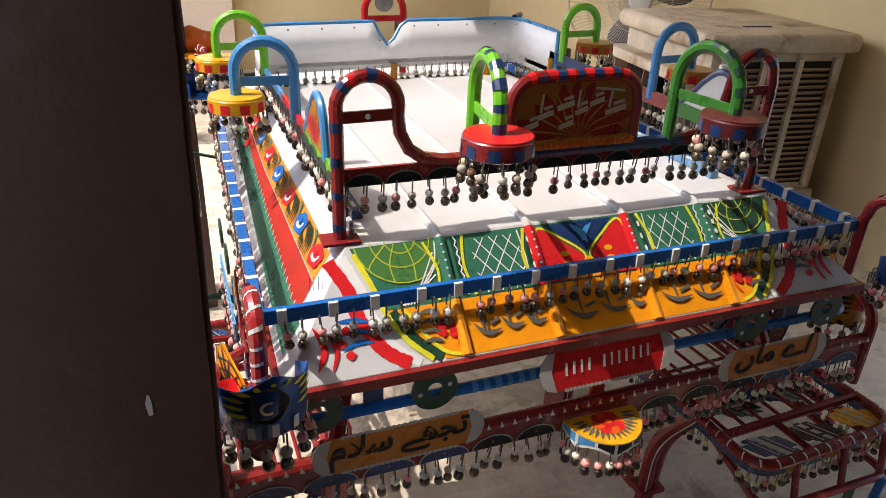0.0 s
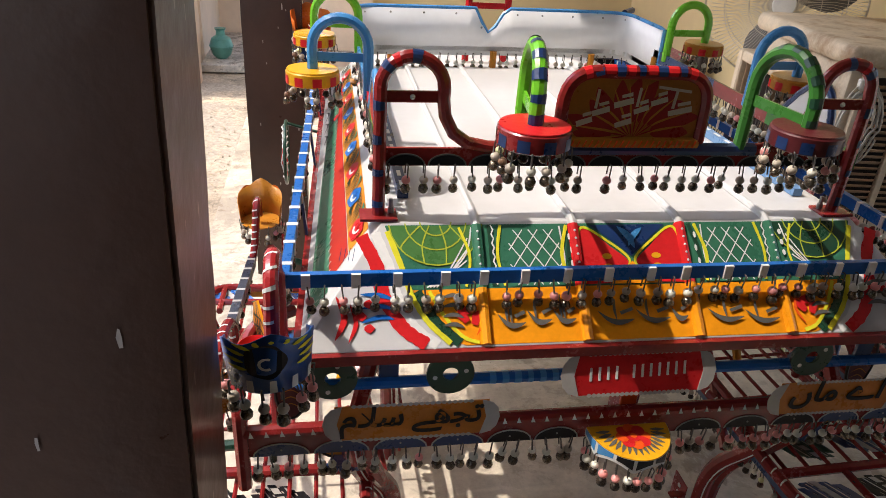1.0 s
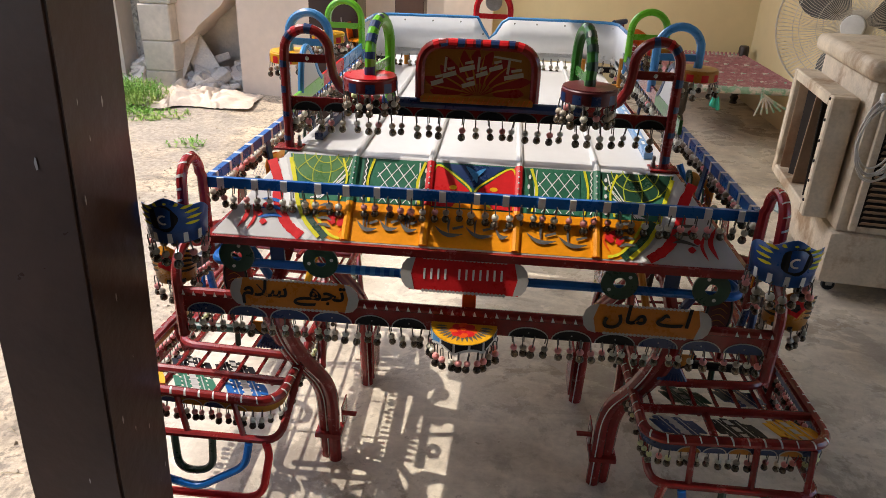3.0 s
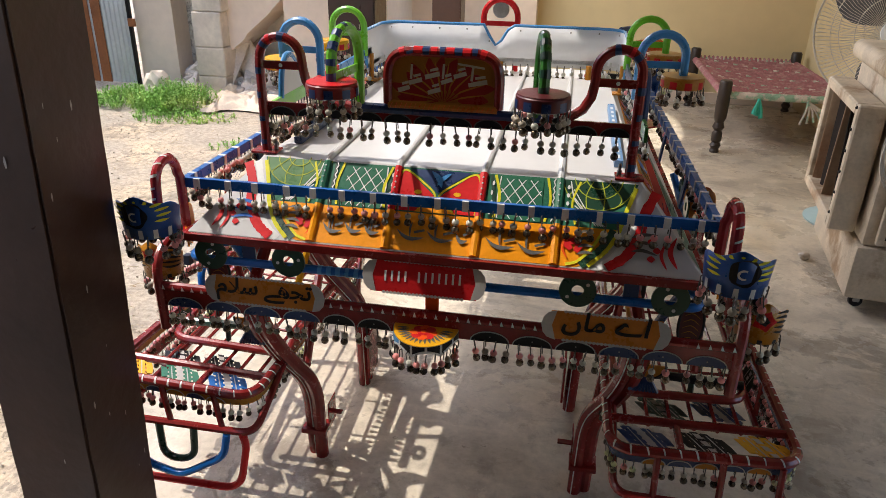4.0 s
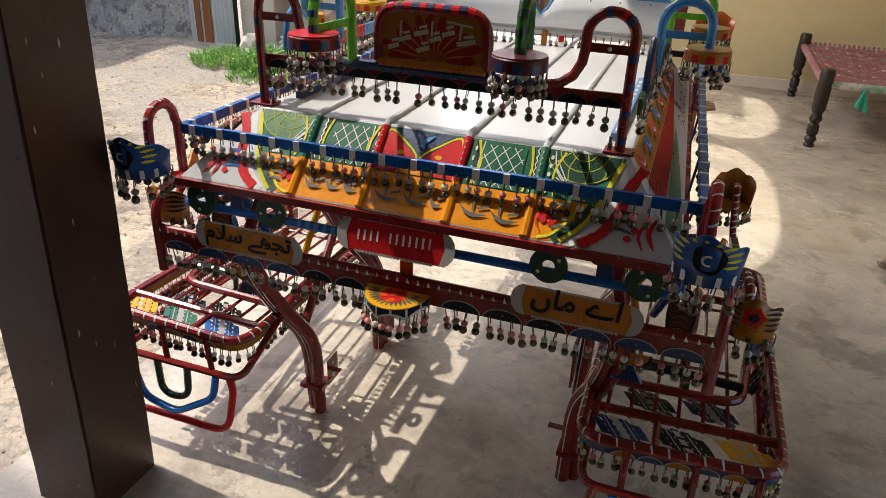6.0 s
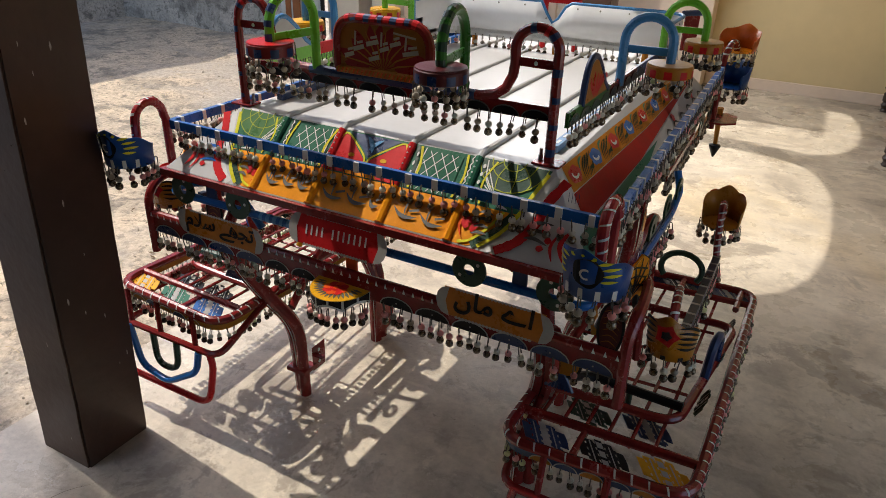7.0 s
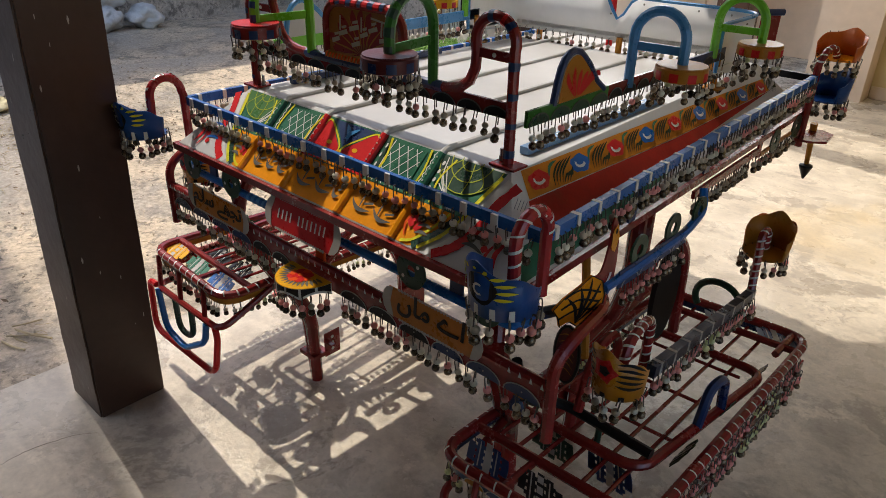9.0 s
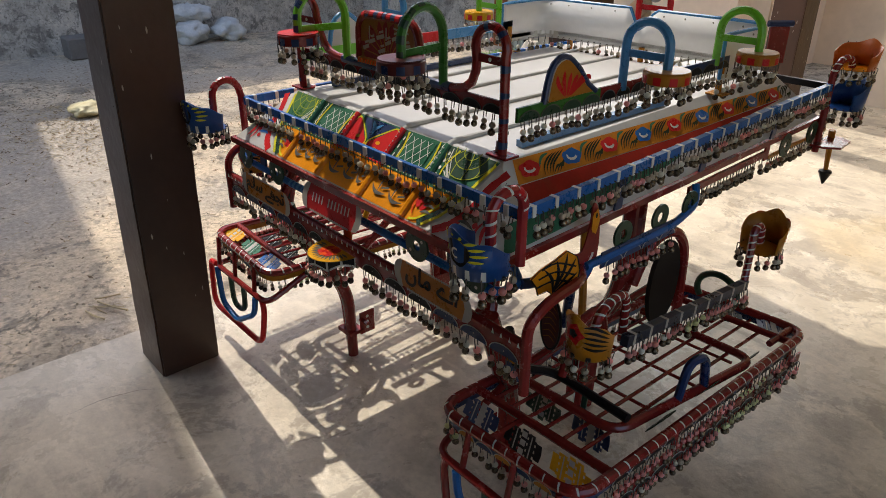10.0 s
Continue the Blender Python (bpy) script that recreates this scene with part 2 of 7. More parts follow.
CUP_BLUE = paint("deep blue enamel", (0.006, 0.055, 0.22))
INK_BLUE = paint("near-black blue enamel", (0.010, 0.016, 0.034))
BURNT = paint("burnt orange enamel", (0.60, 0.13, 0.014))
DAMP = material("damp cement", (0.17, 0.155, 0.14), 0.9, 0, 0.2, 6, 0.5, 30)
AMBER = paint("amber enamel", (0.42, 0.17, 0.02))
CHIP = paint("pale chipped spot", (0.42, 0.38, 0.33), 0.7)


# ---- mesh helpers ----
def finish(bm, name, mat, parent=None, smooth=False, angle=0.6):
    me = bpy.data.meshes.new(name)
    bmesh.ops.recalc_face_normals(bm, faces=bm.faces)
    if smooth:
        for f in bm.faces:
            f.smooth = True
        for e in bm.edges:
            if len(e.link_faces) == 2 and e.calc_face_angle(0) > angle:
                e.smooth = False
    bm.to_mesh(me)
    bm.free()
    for m in (mat if isinstance(mat, (list, tuple)) else [mat]):
        me.materials.append(m)
    ob = new(name, me)
    if parent:
        ob.parent = parent
    return ob


def part(name, bm, mat, parent, label="", smooth=False):
    ob = finish(bm, name, mat, parent, smooth)
    return tagged(ob, label) if label else ob


def thing(name, label, category, group="", kind="", at=(0, 0, 0)):
    ob = new(name)
    ob.location = at
    return tagged(ob, label, category, group, kind)


def box(x0, x1, y0, y1, z0, z1, bevel=0.0, bm=None, seg=1):
    b = bmesh.new()
    m = Matrix.LocRotScale(((x0 + x1) / 2, (y0 + y1) / 2, (z0 + z1) / 2), None, (x1 - x0, y1 - y0, z1 - z0))
    bmesh.ops.create_cube(b, size=1, matrix=m)
    if bevel:
        bmesh.ops.bevel(b, geom=b.edges[:], offset=bevel, segments=seg, affect="EDGES", profile=0.5)
    return join(bm, b) if bm else b


def join(bm, other, index=0):
    """Adds a bmesh to another one."""
    me = bpy.data.meshes.new("t")
    other.to_mesh(me)
    other.free()
    n = len(bm.faces)
    bm.from_mesh(me)
    bpy.data.meshes.remove(me)
    if index:
        bm.faces.ensure_lookup_table()
        for f in bm.faces[n:]:
            f.material_index = index
    return bm


def rounded(pts, r, n=5, closed=False):
    """A polyline with its corners rounded."""
    pts = [Vector(p) for p in pts]
    out = []
    k = len(pts)
    for i, p in enumerate(pts):
        if not closed and i in (0, k - 1):
            out.append(p)
            continue
        a, b = pts[i - 1], pts[(i + 1) % k]
        da, db = (a - p), (b - p)
        q = min(r, da.length * 0.48, db.length * 0.48)
        s, e = p + da.normalized() * q, p + db.normalized() * q
        for j in range(n + 1):
            t = j / n
            out.append(s * (1 - t) ** 2 + p * 2 * t * (1 - t) + e * t ** 2)
    return out


def tube(pts, r, seg=8, closed=False, bm=None, taper=None, caps=True):
    """A round bar swept along a path."""
    b = bmesh.new()
    pts = [Vector(p) for p in pts]
    k = len(pts)
    rings, up = [], None
    for i, p in enumerate(pts):
        if closed:
            d = pts[(i + 1) % k] - pts[i - 1]
        else:
            d = pts[min(i + 1, k - 1)] - pts[max(i - 1, 0)]
        d.normalize()
        if up is None:
            up = Vector((0, 0, 1)) if abs(d.z) < 0.9 else Vector((0, 1, 0))
        up = (up - d * up.dot(d)).normalized()
        side = d.cross(up)
        rr = r if taper is None else r * taper(i / max(k - 1, 1))
        rings.append([b.verts.new(p + (up * math.cos(a) + side * math.sin(a)) * rr)
                      for a in (2 * math.pi * j / seg for j in range(seg))])
    for i in range(k if closed else k - 1):
        A, B = rings[i], rings[(i + 1) % k]
        for j in range(seg):
            b.faces.new((A[j], A[(j + 1) % seg], B[(j + 1) % seg], B[j]))
    if not closed and caps:
        b.faces.new(rings[0])
        b.faces.new(rings[-1][::-1])
    return join(bm, b) if bm else b


def strip(pts, w, h, closed=False, up=(0, 0, 1), bm=None):
    """A flat bar of width w (sideways) and height h (along up) along a path."""
    b = bmesh.new()
    pts = [Vector(p) for p in pts]
    up, k, rings = Vector(up), len(pts), []
    for i, p in enumerate(pts):
        d = (pts[(i + 1) % k] - pts[i - 1]) if closed else (pts[min(i + 1, k - 1)] - pts[max(i - 1, 0)])
        d.normalize()
        side = d.cross(up).normalized()
        u = side.cross(d)
        rings.append([b.verts.new(p + side * x * w / 2 + u * y * h / 2) for x, y in ((-1, -1), (1, -1), (1, 1), (-1, 1))])
    for i in range(k if closed else k - 1):
        A, B = rings[i], rings[(i + 1) % k]
        for j in range(4):
            b.faces.new((A[j], A[(j + 1) % 4], B[(j + 1) % 4], B[j]))
    if not closed:
        b.faces.new(rings[0][::-1])
        b.faces.new(rings[-1])
    return join(bm, b) if bm else b


def walk_along(pts, step, start=0.0, closed=False):
    """Points and directions at even steps along a polyline."""
    pts = [Vector(p) for p in pts] + ([Vector(pts[0])] if closed else [])
    left = start
    for a, b in zip(pts, pts[1:]):
        d = b - a
        n = d.length
        if n < 1e-9:
            continue
        while left <= n:
            yield a + d * (left / n), d / n
            left += step
        left -= n


def stripes(pts, r, step, width, mat, parent, closed=False, seg=10):
    """Painted rings round a bar."""
    for p, d in walk_along(pts, step, step / 2, closed):
        q = random.uniform(0.75, 1.25) * width / 2
        part("painted_ring", tube([p - d * q, p + d * q], r + 0.0007, seg, caps=False), mat, parent, smooth=True)


def ticks(pts, r, step, width, mat, parent, out, closed=False, arc=65, slant=0.0, seg=5):
    """Short brush ticks across the outer side of a bar; out gives the side at a point."""
    for p, d in walk_along(pts, step, step / 2, closed):
        u = Vector(out(p) if callable(out) else out)
        u = (u - d * u.dot(d)).normalized()
        side = d.cross(u)
        q = random.uniform(0.75, 1.25) * width / 2
        w = radians(arc * random.uniform(0.8, 1.15))
        bm = bmesh.new()
        prev = None
        for i in range(seg + 1):
            a = -w + 2 * w * i / seg
            c = p + (u * math.cos(a) + side * math.sin(a)) * (r + 0.0007) + d * slant * a
            k = q * (1.15 - 0.35 * i / seg)
            v = (bm.verts.new(c - d * k), bm.verts.new(c + d * k))
            if prev:
                bm.faces.new((prev[0], prev[1], v[1], v[0]))
            prev = v
        part("painted_tick", bm, mat, parent)


def prism(outline, z0, z1, bm=None, m=None):
    """A plate cut to an outline in x, y."""
    b = bmesh.new()
    lo = [b.verts.new((x, y, z0)) for x, y in outline]
    hi = [b.verts.new((x, y, z1)) for x, y in outline]
    b.faces.new(lo[::-1])
    b.faces.new(hi)
    for i in range(len(lo)):
        j = (i + 1) % len(lo)
        b.faces.new((lo[i], lo[j], hi[j], hi[i]))
    if m:
        bmesh.ops.transform(b, matrix=m, verts=b.verts)
    return join(bm, b) if bm else b


def ring_plate(R, r, h, bm=None, m=None, seg=28):
    """A flat washer in the x, y plane."""
    b = bmesh.new()
    v = [[b.verts.new((q * math.cos(a), q * math.sin(a), z)) for q, z in ((r, 0), (R, 0), (R, h), (r, h))]
         for a in (2 * math.pi * j / seg for j in range(seg))]
    for i in range(seg):
        A, B = v[i], v[(i + 1) % seg]
        for j in range(4):
            b.faces.new((A[j], A[(j + 1) % 4], B[(j + 1) % 4], B[j]))
    if m:
        bmesh.ops.transform(b, matrix=m, verts=b.verts)
    return join(bm, b) if bm else b


def ball(c, r, bm=None, u=10, v=7, sx=(1, 1, 1)):
    b = bmesh.new()
    bmesh.ops.create_uvsphere(b, u_segments=u, v_segments=v, radius=r)
    bmesh.ops.transform(b, matrix=Matrix.LocRotScale(c, None, sx), verts=b.verts)
    return join(bm, b) if bm else b


def lathe(profile, seg=20, bm=None, m=None):
    """A turned body from (radius, height) pairs."""
    b = bmesh.new()
    rows = [[b.verts.new((r * math.cos(a), r * math.sin(a), z)) for a in (2 * math.pi * j / seg for j in range(seg))] for r, z in profile]
    for A, B in zip(rows, rows[1:]):
        for j in range(seg):
            b.faces.new((A[j], A[(j + 1) % seg], B[(j + 1) % seg], B[j]))
    b.faces.new(rows[0][::-1])
    b.faces.new(rows[-1])
    if m:
        bmesh.ops.transform(b, matrix=m, verts=b.verts)
    return join(bm, b) if bm else b


class Paint:
    """Hand-painted motifs as thin films of paint on a panel; to_world takes (a, b, height)."""

    def __init__(self, to_world, parent):
        self.parent, self.count = parent, 0

        def lifted(a, b, h):
            return to_world(a, b, h + 0.000012 * self.count)
        self.f = lifted

    def poly(self, mat, pts, layer=1):
        bm = bmesh.new()
        bm.faces.new([bm.verts.new(self.f(a, b, 0.0010 * layer)) for a, b in pts])
        self.put("painted_shape", bm, mat)

    def stroke(self, mat, pts, w, layer=2, taper=False):
        bm = bmesh.new()
        pts = [Vector(p) for p in pts]
        k, prev = len(pts), None
        for i, p in enumerate(pts):
            d = (pts[min(i + 1, k - 1)] - pts[max(i - 1, 0)]).normalized()
            q = w / 2 * (math.sin(math.pi * (i + 0.15) / (k - 0.7)) if taper else random.uniform(0.88, 1.12))
            s = Vector((-d.y, d.x)) * q
            v = [bm.verts.new(self.f(*(p + s), 0.0010 * layer)), bm.verts.new(self.f(*(p - s), 0.0010 * layer))]
            if prev:
                bm.faces.new((prev[0], prev[1], v[1], v[0]))
            prev = v
        self.put("painted_stroke", bm, mat)

    def blob(self, mat, c, rx, ry, layer=2, n=14, wob=0.0, turn=0.0):
        ct, st = math.cos(turn), math.sin(turn)
        pts = []
        for i in range(n):
            a = 2 * math.pi * i / n
            k = 1 + wob * math.cos(5 * a)
            x, y = rx * k * math.cos(a), ry * k * math.sin(a)
            pts.append((c[0] + x * ct - y * st, c[1] + x * st + y * ct))
        self.poly(mat, pts, layer)

    def arc(self, mat, c, r, a0, a1, w, layer=2, n=12, ry=None):
        ry = ry or r
        self.stroke(mat, [(c[0] + r * math.cos(radians(a0 + (a1 - a0) * i / n)), c[1] + ry * math.sin(radians(a0 + (a1 - a0) * i / n))) for i in range(n + 1)], w, layer)

    def put(self, name, bm, mat):
        self.count += 1
        me = bpy.data.meshes.new(name)
        bm.to_mesh(me)
        bm.free()
        me.materials.append(mat)
        new(name, me).parent = self.parent


# ---- bell pendants ----
WIRE = material("tarnished hook wire", (0.10, 0.09, 0.08), 0.45, 0.7, 0.2, 40)


def pendant_mesh(name, bead):
    bm = bmesh.new()
    loop = rounded([(0, 0.0045, -0.016), (0, 0.0045, 0.004), (0, -0.0045, 0.004), (0, -0.0045, -0.022)], 0.0045, 3)
    tube(loop, 0.0015, 5, bm=bm)
    b = ball((0, 0, -0.028), 0.0088, None, 10, 7, (1, 1, 0.95))
    join(bm, b, 1)
    c = lathe([(0.002, 0.010), (0.007, 0.0075), (0.0098, 0.001), (0.0092, -0.005), (0.005, -0.009), (0.001, -0.010)], 10)
    bmesh.ops.translate(c, vec=(0, 0, -0.0455), verts=c.verts)
    join(bm, c, 2)
    for f in bm.faces:
        f.smooth = True
    me = bpy.data.meshes.new(name)
    bm.to_mesh(me)
    bm.free()
    for m in (WIRE, bead, BELL):
        me.materials.append(m)
    return me


PEND = {k: pendant_mesh("bell_pendant", m) for k, m in
        (("p", BEAD_PINK), ("w", BEAD_WHITE), ("l", BEAD_LIME), ("g", BEAD_GREY), ("b", BEAD_BROWN))}
BELLS = random.Random(7)


def pendants(parent, pts, step, kinds="wwwwwwppppppgggggg", closed=False, size=1.0, drop=0.0, start=None):
    """A row of bell pendants hung from a bar."""
    i = 0
    for p, d in walk_along(pts, step, step * 0.6 if start is None else start, closed):
        if BELLS.random() < 0.03:
            i += 1
            continue
        k = kinds[i % len(kinds)] if BELLS.random() > 0.12 else BELLS.choice("pwg")
        ob = new("bell_pendant", PEND[k])
        ob.parent = parent
        yaw = math.degrees(math.atan2(d.y, d.x)) + BELLS.uniform(-25, 25)
        s = size * BELLS.uniform(0.92, 1.1)
        ob.matrix_basis = pose(p.x + BELLS.uniform(-1, 1) * step * 0.1, p.y, p.z - drop, BELLS.uniform(-9, 9), BELLS.uniform(-9, 9), yaw) @ Matrix.Scale(s, 4)
        i += 1


def flip(s, pts):
    """Points given by their distance from the middle line, on the side s."""
    return [Vector((CX + s * p[0], p[1], p[2])) for p in pts]


CX = 1.238  # the carriage's middle line


def tap(y):
    """The carriage grows narrower towards its rear."""
    return 0.034 * (y - 1.575)


# ---- the setting ----
def setting(name, bm, mat, label, category):
    return tagged(finish(bm, name, mat), label, category, "", "structure")


def sheet(x0, x1, y0, y1, z, nx, ny, amp, scale):
    bm = bmesh.new()
    v = [[bm.verts.new((x0 + (x1 - x0) * i / nx, y0 + (y1 - y0) * j / ny, 0)) for j in range(ny + 1)] for i in range(nx + 1)]
    for i in range(nx):
        for j in range(ny):
            bm.faces.new((v[i][j], v[i + 1][j], v[i + 1][j + 1], v[i][j + 1]))
    for q in bm.verts:
        q.co.z = z + amp * noise.fractal(q.co * scale, 1.0, 2.0, 4)
    return bm


floor = setting("floor", box(0.06, 4.0, -3.2, 9.0, -0.25, 0.0), CONCRETE, "worn beige concrete porch floor with grey stains", "floor")
CRACK = material("dirt in a crack", (0.20, 0.17, 0.14), 0.95, 0, 0.3, 20)
kr = random.Random(8)
bm, prev = bmesh.new(), None
for i in range(22):
    y = 0.80 + 0.0155 * i
    x = 0.452 + 0.9 * max(0, y - 0.96) ** 1.35 + 0.004 * math.sin(40 * y) + kr.uniform(-0.002, 0.002)
    w = 0.0018 * math.sin(math.pi * (i + 0.4) / 22)
    v = [bm.verts.new((x - w, y, 0.0012)), bm.verts.new((x + w, y, 0.0012))]
    if prev:
        bm.faces.new((prev[0], prev[1], v[1], v[0]))
    prev = v
part("crack", bm, CRACK, floor)
ground = sheet(-9.0, 0.07, -4.0, 10.0, -0.05, 110, 160, 0.035, 0.9)
for gx0, gx1, gy0, gy1 in ((-600, -9, -600, 600), (-9, 600, 10, 600), (-9, 600, -600, -4), (4.0, 600, -4, 10)):
    w = [ground.verts.new((x, y, -0.06)) for x, y in ((gx0, gy0), (gx1, gy0), (gx1, gy1), (gx0, gy1))]
    ground.faces.new(w)
tagged(finish(ground, "ground", DIRT, smooth=True), "dry tan earth yard with pebbles and straw", "ground", "", "structure")

for name, x0, y0 in (("pillar_1", 0.240, 1.152), ("pillar_2", 0.335, 3.44), ("pillar_3", 0.37, 5.88)):
    near = name == "pillar_1"
    lean = Matrix(((1, 0, 0.027 if near else 0, 0), (0, 1, 0.022 if near else 0, 0), (0, 0, 1, 0), (0, 0, 0, 1)))
    W = 0.224 if near else 0.235
    post = box(x0, x0 + W, y0, y0 + 0.228, -0.06, 3.9)
    bmesh.ops.subdivide_edges(post, edges=[e for e in post.edges if abs(e.verts[0].co.z - e.verts[1].co.z) > 1], cuts=90)
    bmesh.ops.bevel(post, geom=[e for e in post.edges if abs(e.verts[0].co.z - e.verts[1].co.z) > 0.02], offset=0.006, segments=2, affect="EDGES")
    for v in post.verts:
        v.co += Vector((noise.noise(v.co * 9 + Vector((0, 0, x0))), noise.noise(v.co * 9 + Vector((7, 3, x0))), 0)) * 0.0022
    bmesh.ops.transform(post, matrix=lean, verts=post.verts)
    p = tagged(finish(post, name, PILLAR, smooth=True),
               "square brown painted porch pillar with small chips", "pillar", "porch pillars", "structure")
    rnd = random.Random(name)
    chips = bmesh.new()
    for i in range(22 if near else 40):
        z, k = rnd.uniform(0.1, 2.2), rnd.uniform(0.003, 0.009)
        if rnd.random() < (0.85 if near else 0.55):
            y = rnd.uniform(y0 + 0.02, y0 + 0.2)
            o = [(x0 + W + 0.0034, y + k * 0.4 * math.cos(a) * rnd.uniform(0.5, 1.2), z + 1.6 * k * math.sin(a)) for a in (0, 1, 2, 3, 4.2, 5.3)]
        else:
            x = rnd.uniform(x0 + 0.02, x0 + 0.22)
            o = [(x + k * 0.4 * math.cos(a) * rnd.uniform(0.5, 1.2), y0 - 0.0034, z + 1.6 * k * math.sin(a)) for a in (0, 1, 2, 3, 4.2, 5.3)]
        chips.faces.new([chips.verts.new(lean @ Vector(q)) for q in o])
    part("paint_chip", chips, CHIP, p)

# arched beam over the pillars
beam = bmesh.new()
for y0, y1, rise in ((-3.2, 1.19, 0.75), (1.40, 3.45, 0.75), (3.66, 5.89, 0.76), (6.10, 7.8, 0.95)):
    out, mid, half = [(y0, 3.9), (y0, 2.56)], (y0 + y1) / 2, (y1 - y0) / 2
    for i in range(1, 22):
        u = -math.cos(math.pi * i / 22)
        out.append((mid + half * u, 2.56 + rise * (1 - abs(u) ** 2.6) ** (1 / 2.6)))
    out += [(y1, 2.56), (y1, 3.9)]
    prism(out, -0.1, 0.1, beam, Matrix(((0, 0, 1, 0.42), (1, 0, 0, 0), (0, 1, 0, 0), (0, 0, 0, 1))))
setting("arcade_beam", beam, PEACH, "plastered arched beam above the porch pillars", "beam")
setting("ceiling", box(0.1, 4.1, -3.3, 7.9, 3.9, 4.1), CEILING, "plain bare cement porch ceiling", "ceiling")
# the gap in this wall is out of view, added to let daylight in
side = box(3.82, 4.0, 2.20, 7.8, 0, 3.9)
box(3.82, 4.0, 0.35, 2.20, 2.15, 3.9, 0, side)
box(3.82, 4.0, -3.2, 0.35, 0, 3.9, 0, side)
setting("wall_right", side, CREAM, "cream painted side wall of the porch with an unseen opening added for daylight", "wall")
setting("wall_back", box(1.12, 3.82, 7.8, 8.0, 0, 3.9), CREAM, "cream painted back wall of the porch", "wall")
# unseen wall added to hold back sky light; dark brown to cut bounce
setting("wall_yard_side", box(0.22, 0.42, -3.2, 0.50, 0, 3.9), PILLAR, "plain unseen brown wall added to close the near bay, dark to cut bounce", "wall")
setting("wall_front", box(0.1, 4.0, -3.4, -3.2, 0, 3.9), CREAM, "plain cream end wall of the porch", "wall")
setting("baseboard", box(1.13, 3.81, 7.784, 7.8, 0, 0.11, 0.004), PEACH, "narrow plaster skirting along the back wall", "skirting")
# small wall vents high on the side wall
vent = thing("wall_vent", "small dark slotted vent in the cream wall", "vent")
# near-black backing, the shade between the slats put into its colour
part("grille_frame", box(3.80, 3.825, 6.35, 6.75, 1.22, 1.52, 0.004), DARK, vent)
for i in range(5):
    part("slat", box(3.792, 3.80, 6.37, 6.73, 1.25 + i * 0.052, 1.272 + i * 0.052), CREAM, vent)

# yard: back wall with a doorway, peach house, ruined stair, tin gate
setting("wall_passage", box(0.62, 1.12, 7.55, 7.8, 0, 3.9), PEACH, "peach plaster wall end beside the porch", "wall")
setting("wall_passage_back", box(-0.5, 0.62, 9.0, 9.2, -0.05, 3.9), PEACH, "shaded plaster wall behind the doorway", "wall")
setting("wall_passage_side", box(-0.62, -0.50, 7.75, 9.2, -0.05, 2.6), PEACH, "shaded plaster side wall of the passage", "wall")
setting("passage_roof", box(-0.60, 0.62, 7.45, 9.2, 2.4, 2.55), PEACH, "flat roof slab over the dark passage", "roof")
setting("passage_step", box(-0.50, 0.62, 7.42, 9.0, -0.05, 0.02, 0.006), GREYWALL, "low grey cement step of the passage", "step")
setting("wall_house", box(-1.35, -0.52, 6.95, 7.75, -0.08, 4.4), PEACH, "sunlit peach plaster house wall", "wall")
setting("door_jamb", box(-0.52, -0.44, 6.93, 7.15, -0.08, 2.6, 0.004), PEACH, "plaster door jamb in the yard", "jamb")
setting("wall_stair_back", box(-2.35, -1.40, 7.6, 7.8, -0.08, 4.0), RUIN, "dark weathered wall under the stair", "wall")
stair = prism([(-2.10, 4.0), (-2.10, 0.44), (-2.02, 0.40), (-1.85, 0.53), (-1.80, 0.60), (-1.55, 0.80), (-1.52, 0.84), (-1.36, 0.985), (-1.36, 4.0)], 0, 0.55, None,
              Matrix(((1, 0, 0, 0), (0, 0, 1, 7.05), (0, 1, 0, 0), (0, 0, 0, 1))))
setting("stair_soffit", stair, PEACH, "sloping plaster underside of a ruined stair", "stair")
pier, pr = bmesh.new(), random.Random(4)
for z0, z1 in ((-0.08, 0.17), (0.172, 0.46), (0.463, 0.81), (0.815, 1.25), (1.254, 4.0)):
    o = pr.uniform(-0.012, 0.012)
    box(-2.31 + o, -1.995 + o, 6.88 + pr.uniform(-0.012, 0.012), 7.25, z0, z1, 0.012, pier)
setting("wall_stub", pier, RUIN, "cracked weathered plaster pier", "wall")
setting("wall_gap", box(-2.72, -2.25, 7.45, 7.6, -0.08, 4.0), GREYWALL, "rough weathered wall behind the pier", "wall")
setting("wall_yard_middle", box(-3.12, -2.68, 7.15, 7.45, -0.08, 4.0), PEACH, "pale plaster wall beside the tin gate", "wall")
setting("wall_yard_left", box(-7.2, -6.9, -4.0, 8.2, -0.08, 4.7), GREYWALL, "old grey cement yard wall with stains", "wall")
setting("wall_yard_back", box(-7.2, -3.72, 7.3, 7.55, -0.08, 4.5), GREYWALL, "old grey cement yard wall with stains", "wall")
setting("wall_neighbour", box(-12.0, -7.2, -8.0, 2.18, -0.08, 14.5), GREYWALL, "tall grey wall of a neighbouring house", "wall")

gate = thing("tin_gate", "weathered corrugated tin gate with rust streaks", "gate")
bm = bmesh.new()
for i in range(24):
    a, b = -3.72 + i * 0.026, -3.72 + (i + 1) * 0.026
    ya, yb = 7.02 + 0.008 * (i % 2), 7.02 + 0.008 * ((i + 1) % 2)
    bm.faces.new([bm.verts.new(q) for q in ((a, ya, 0.02), (b, yb, 0.02), (b, yb, 2.4), (a, ya, 2.4))])
part("tin_sheet", bm, TIN, gate)
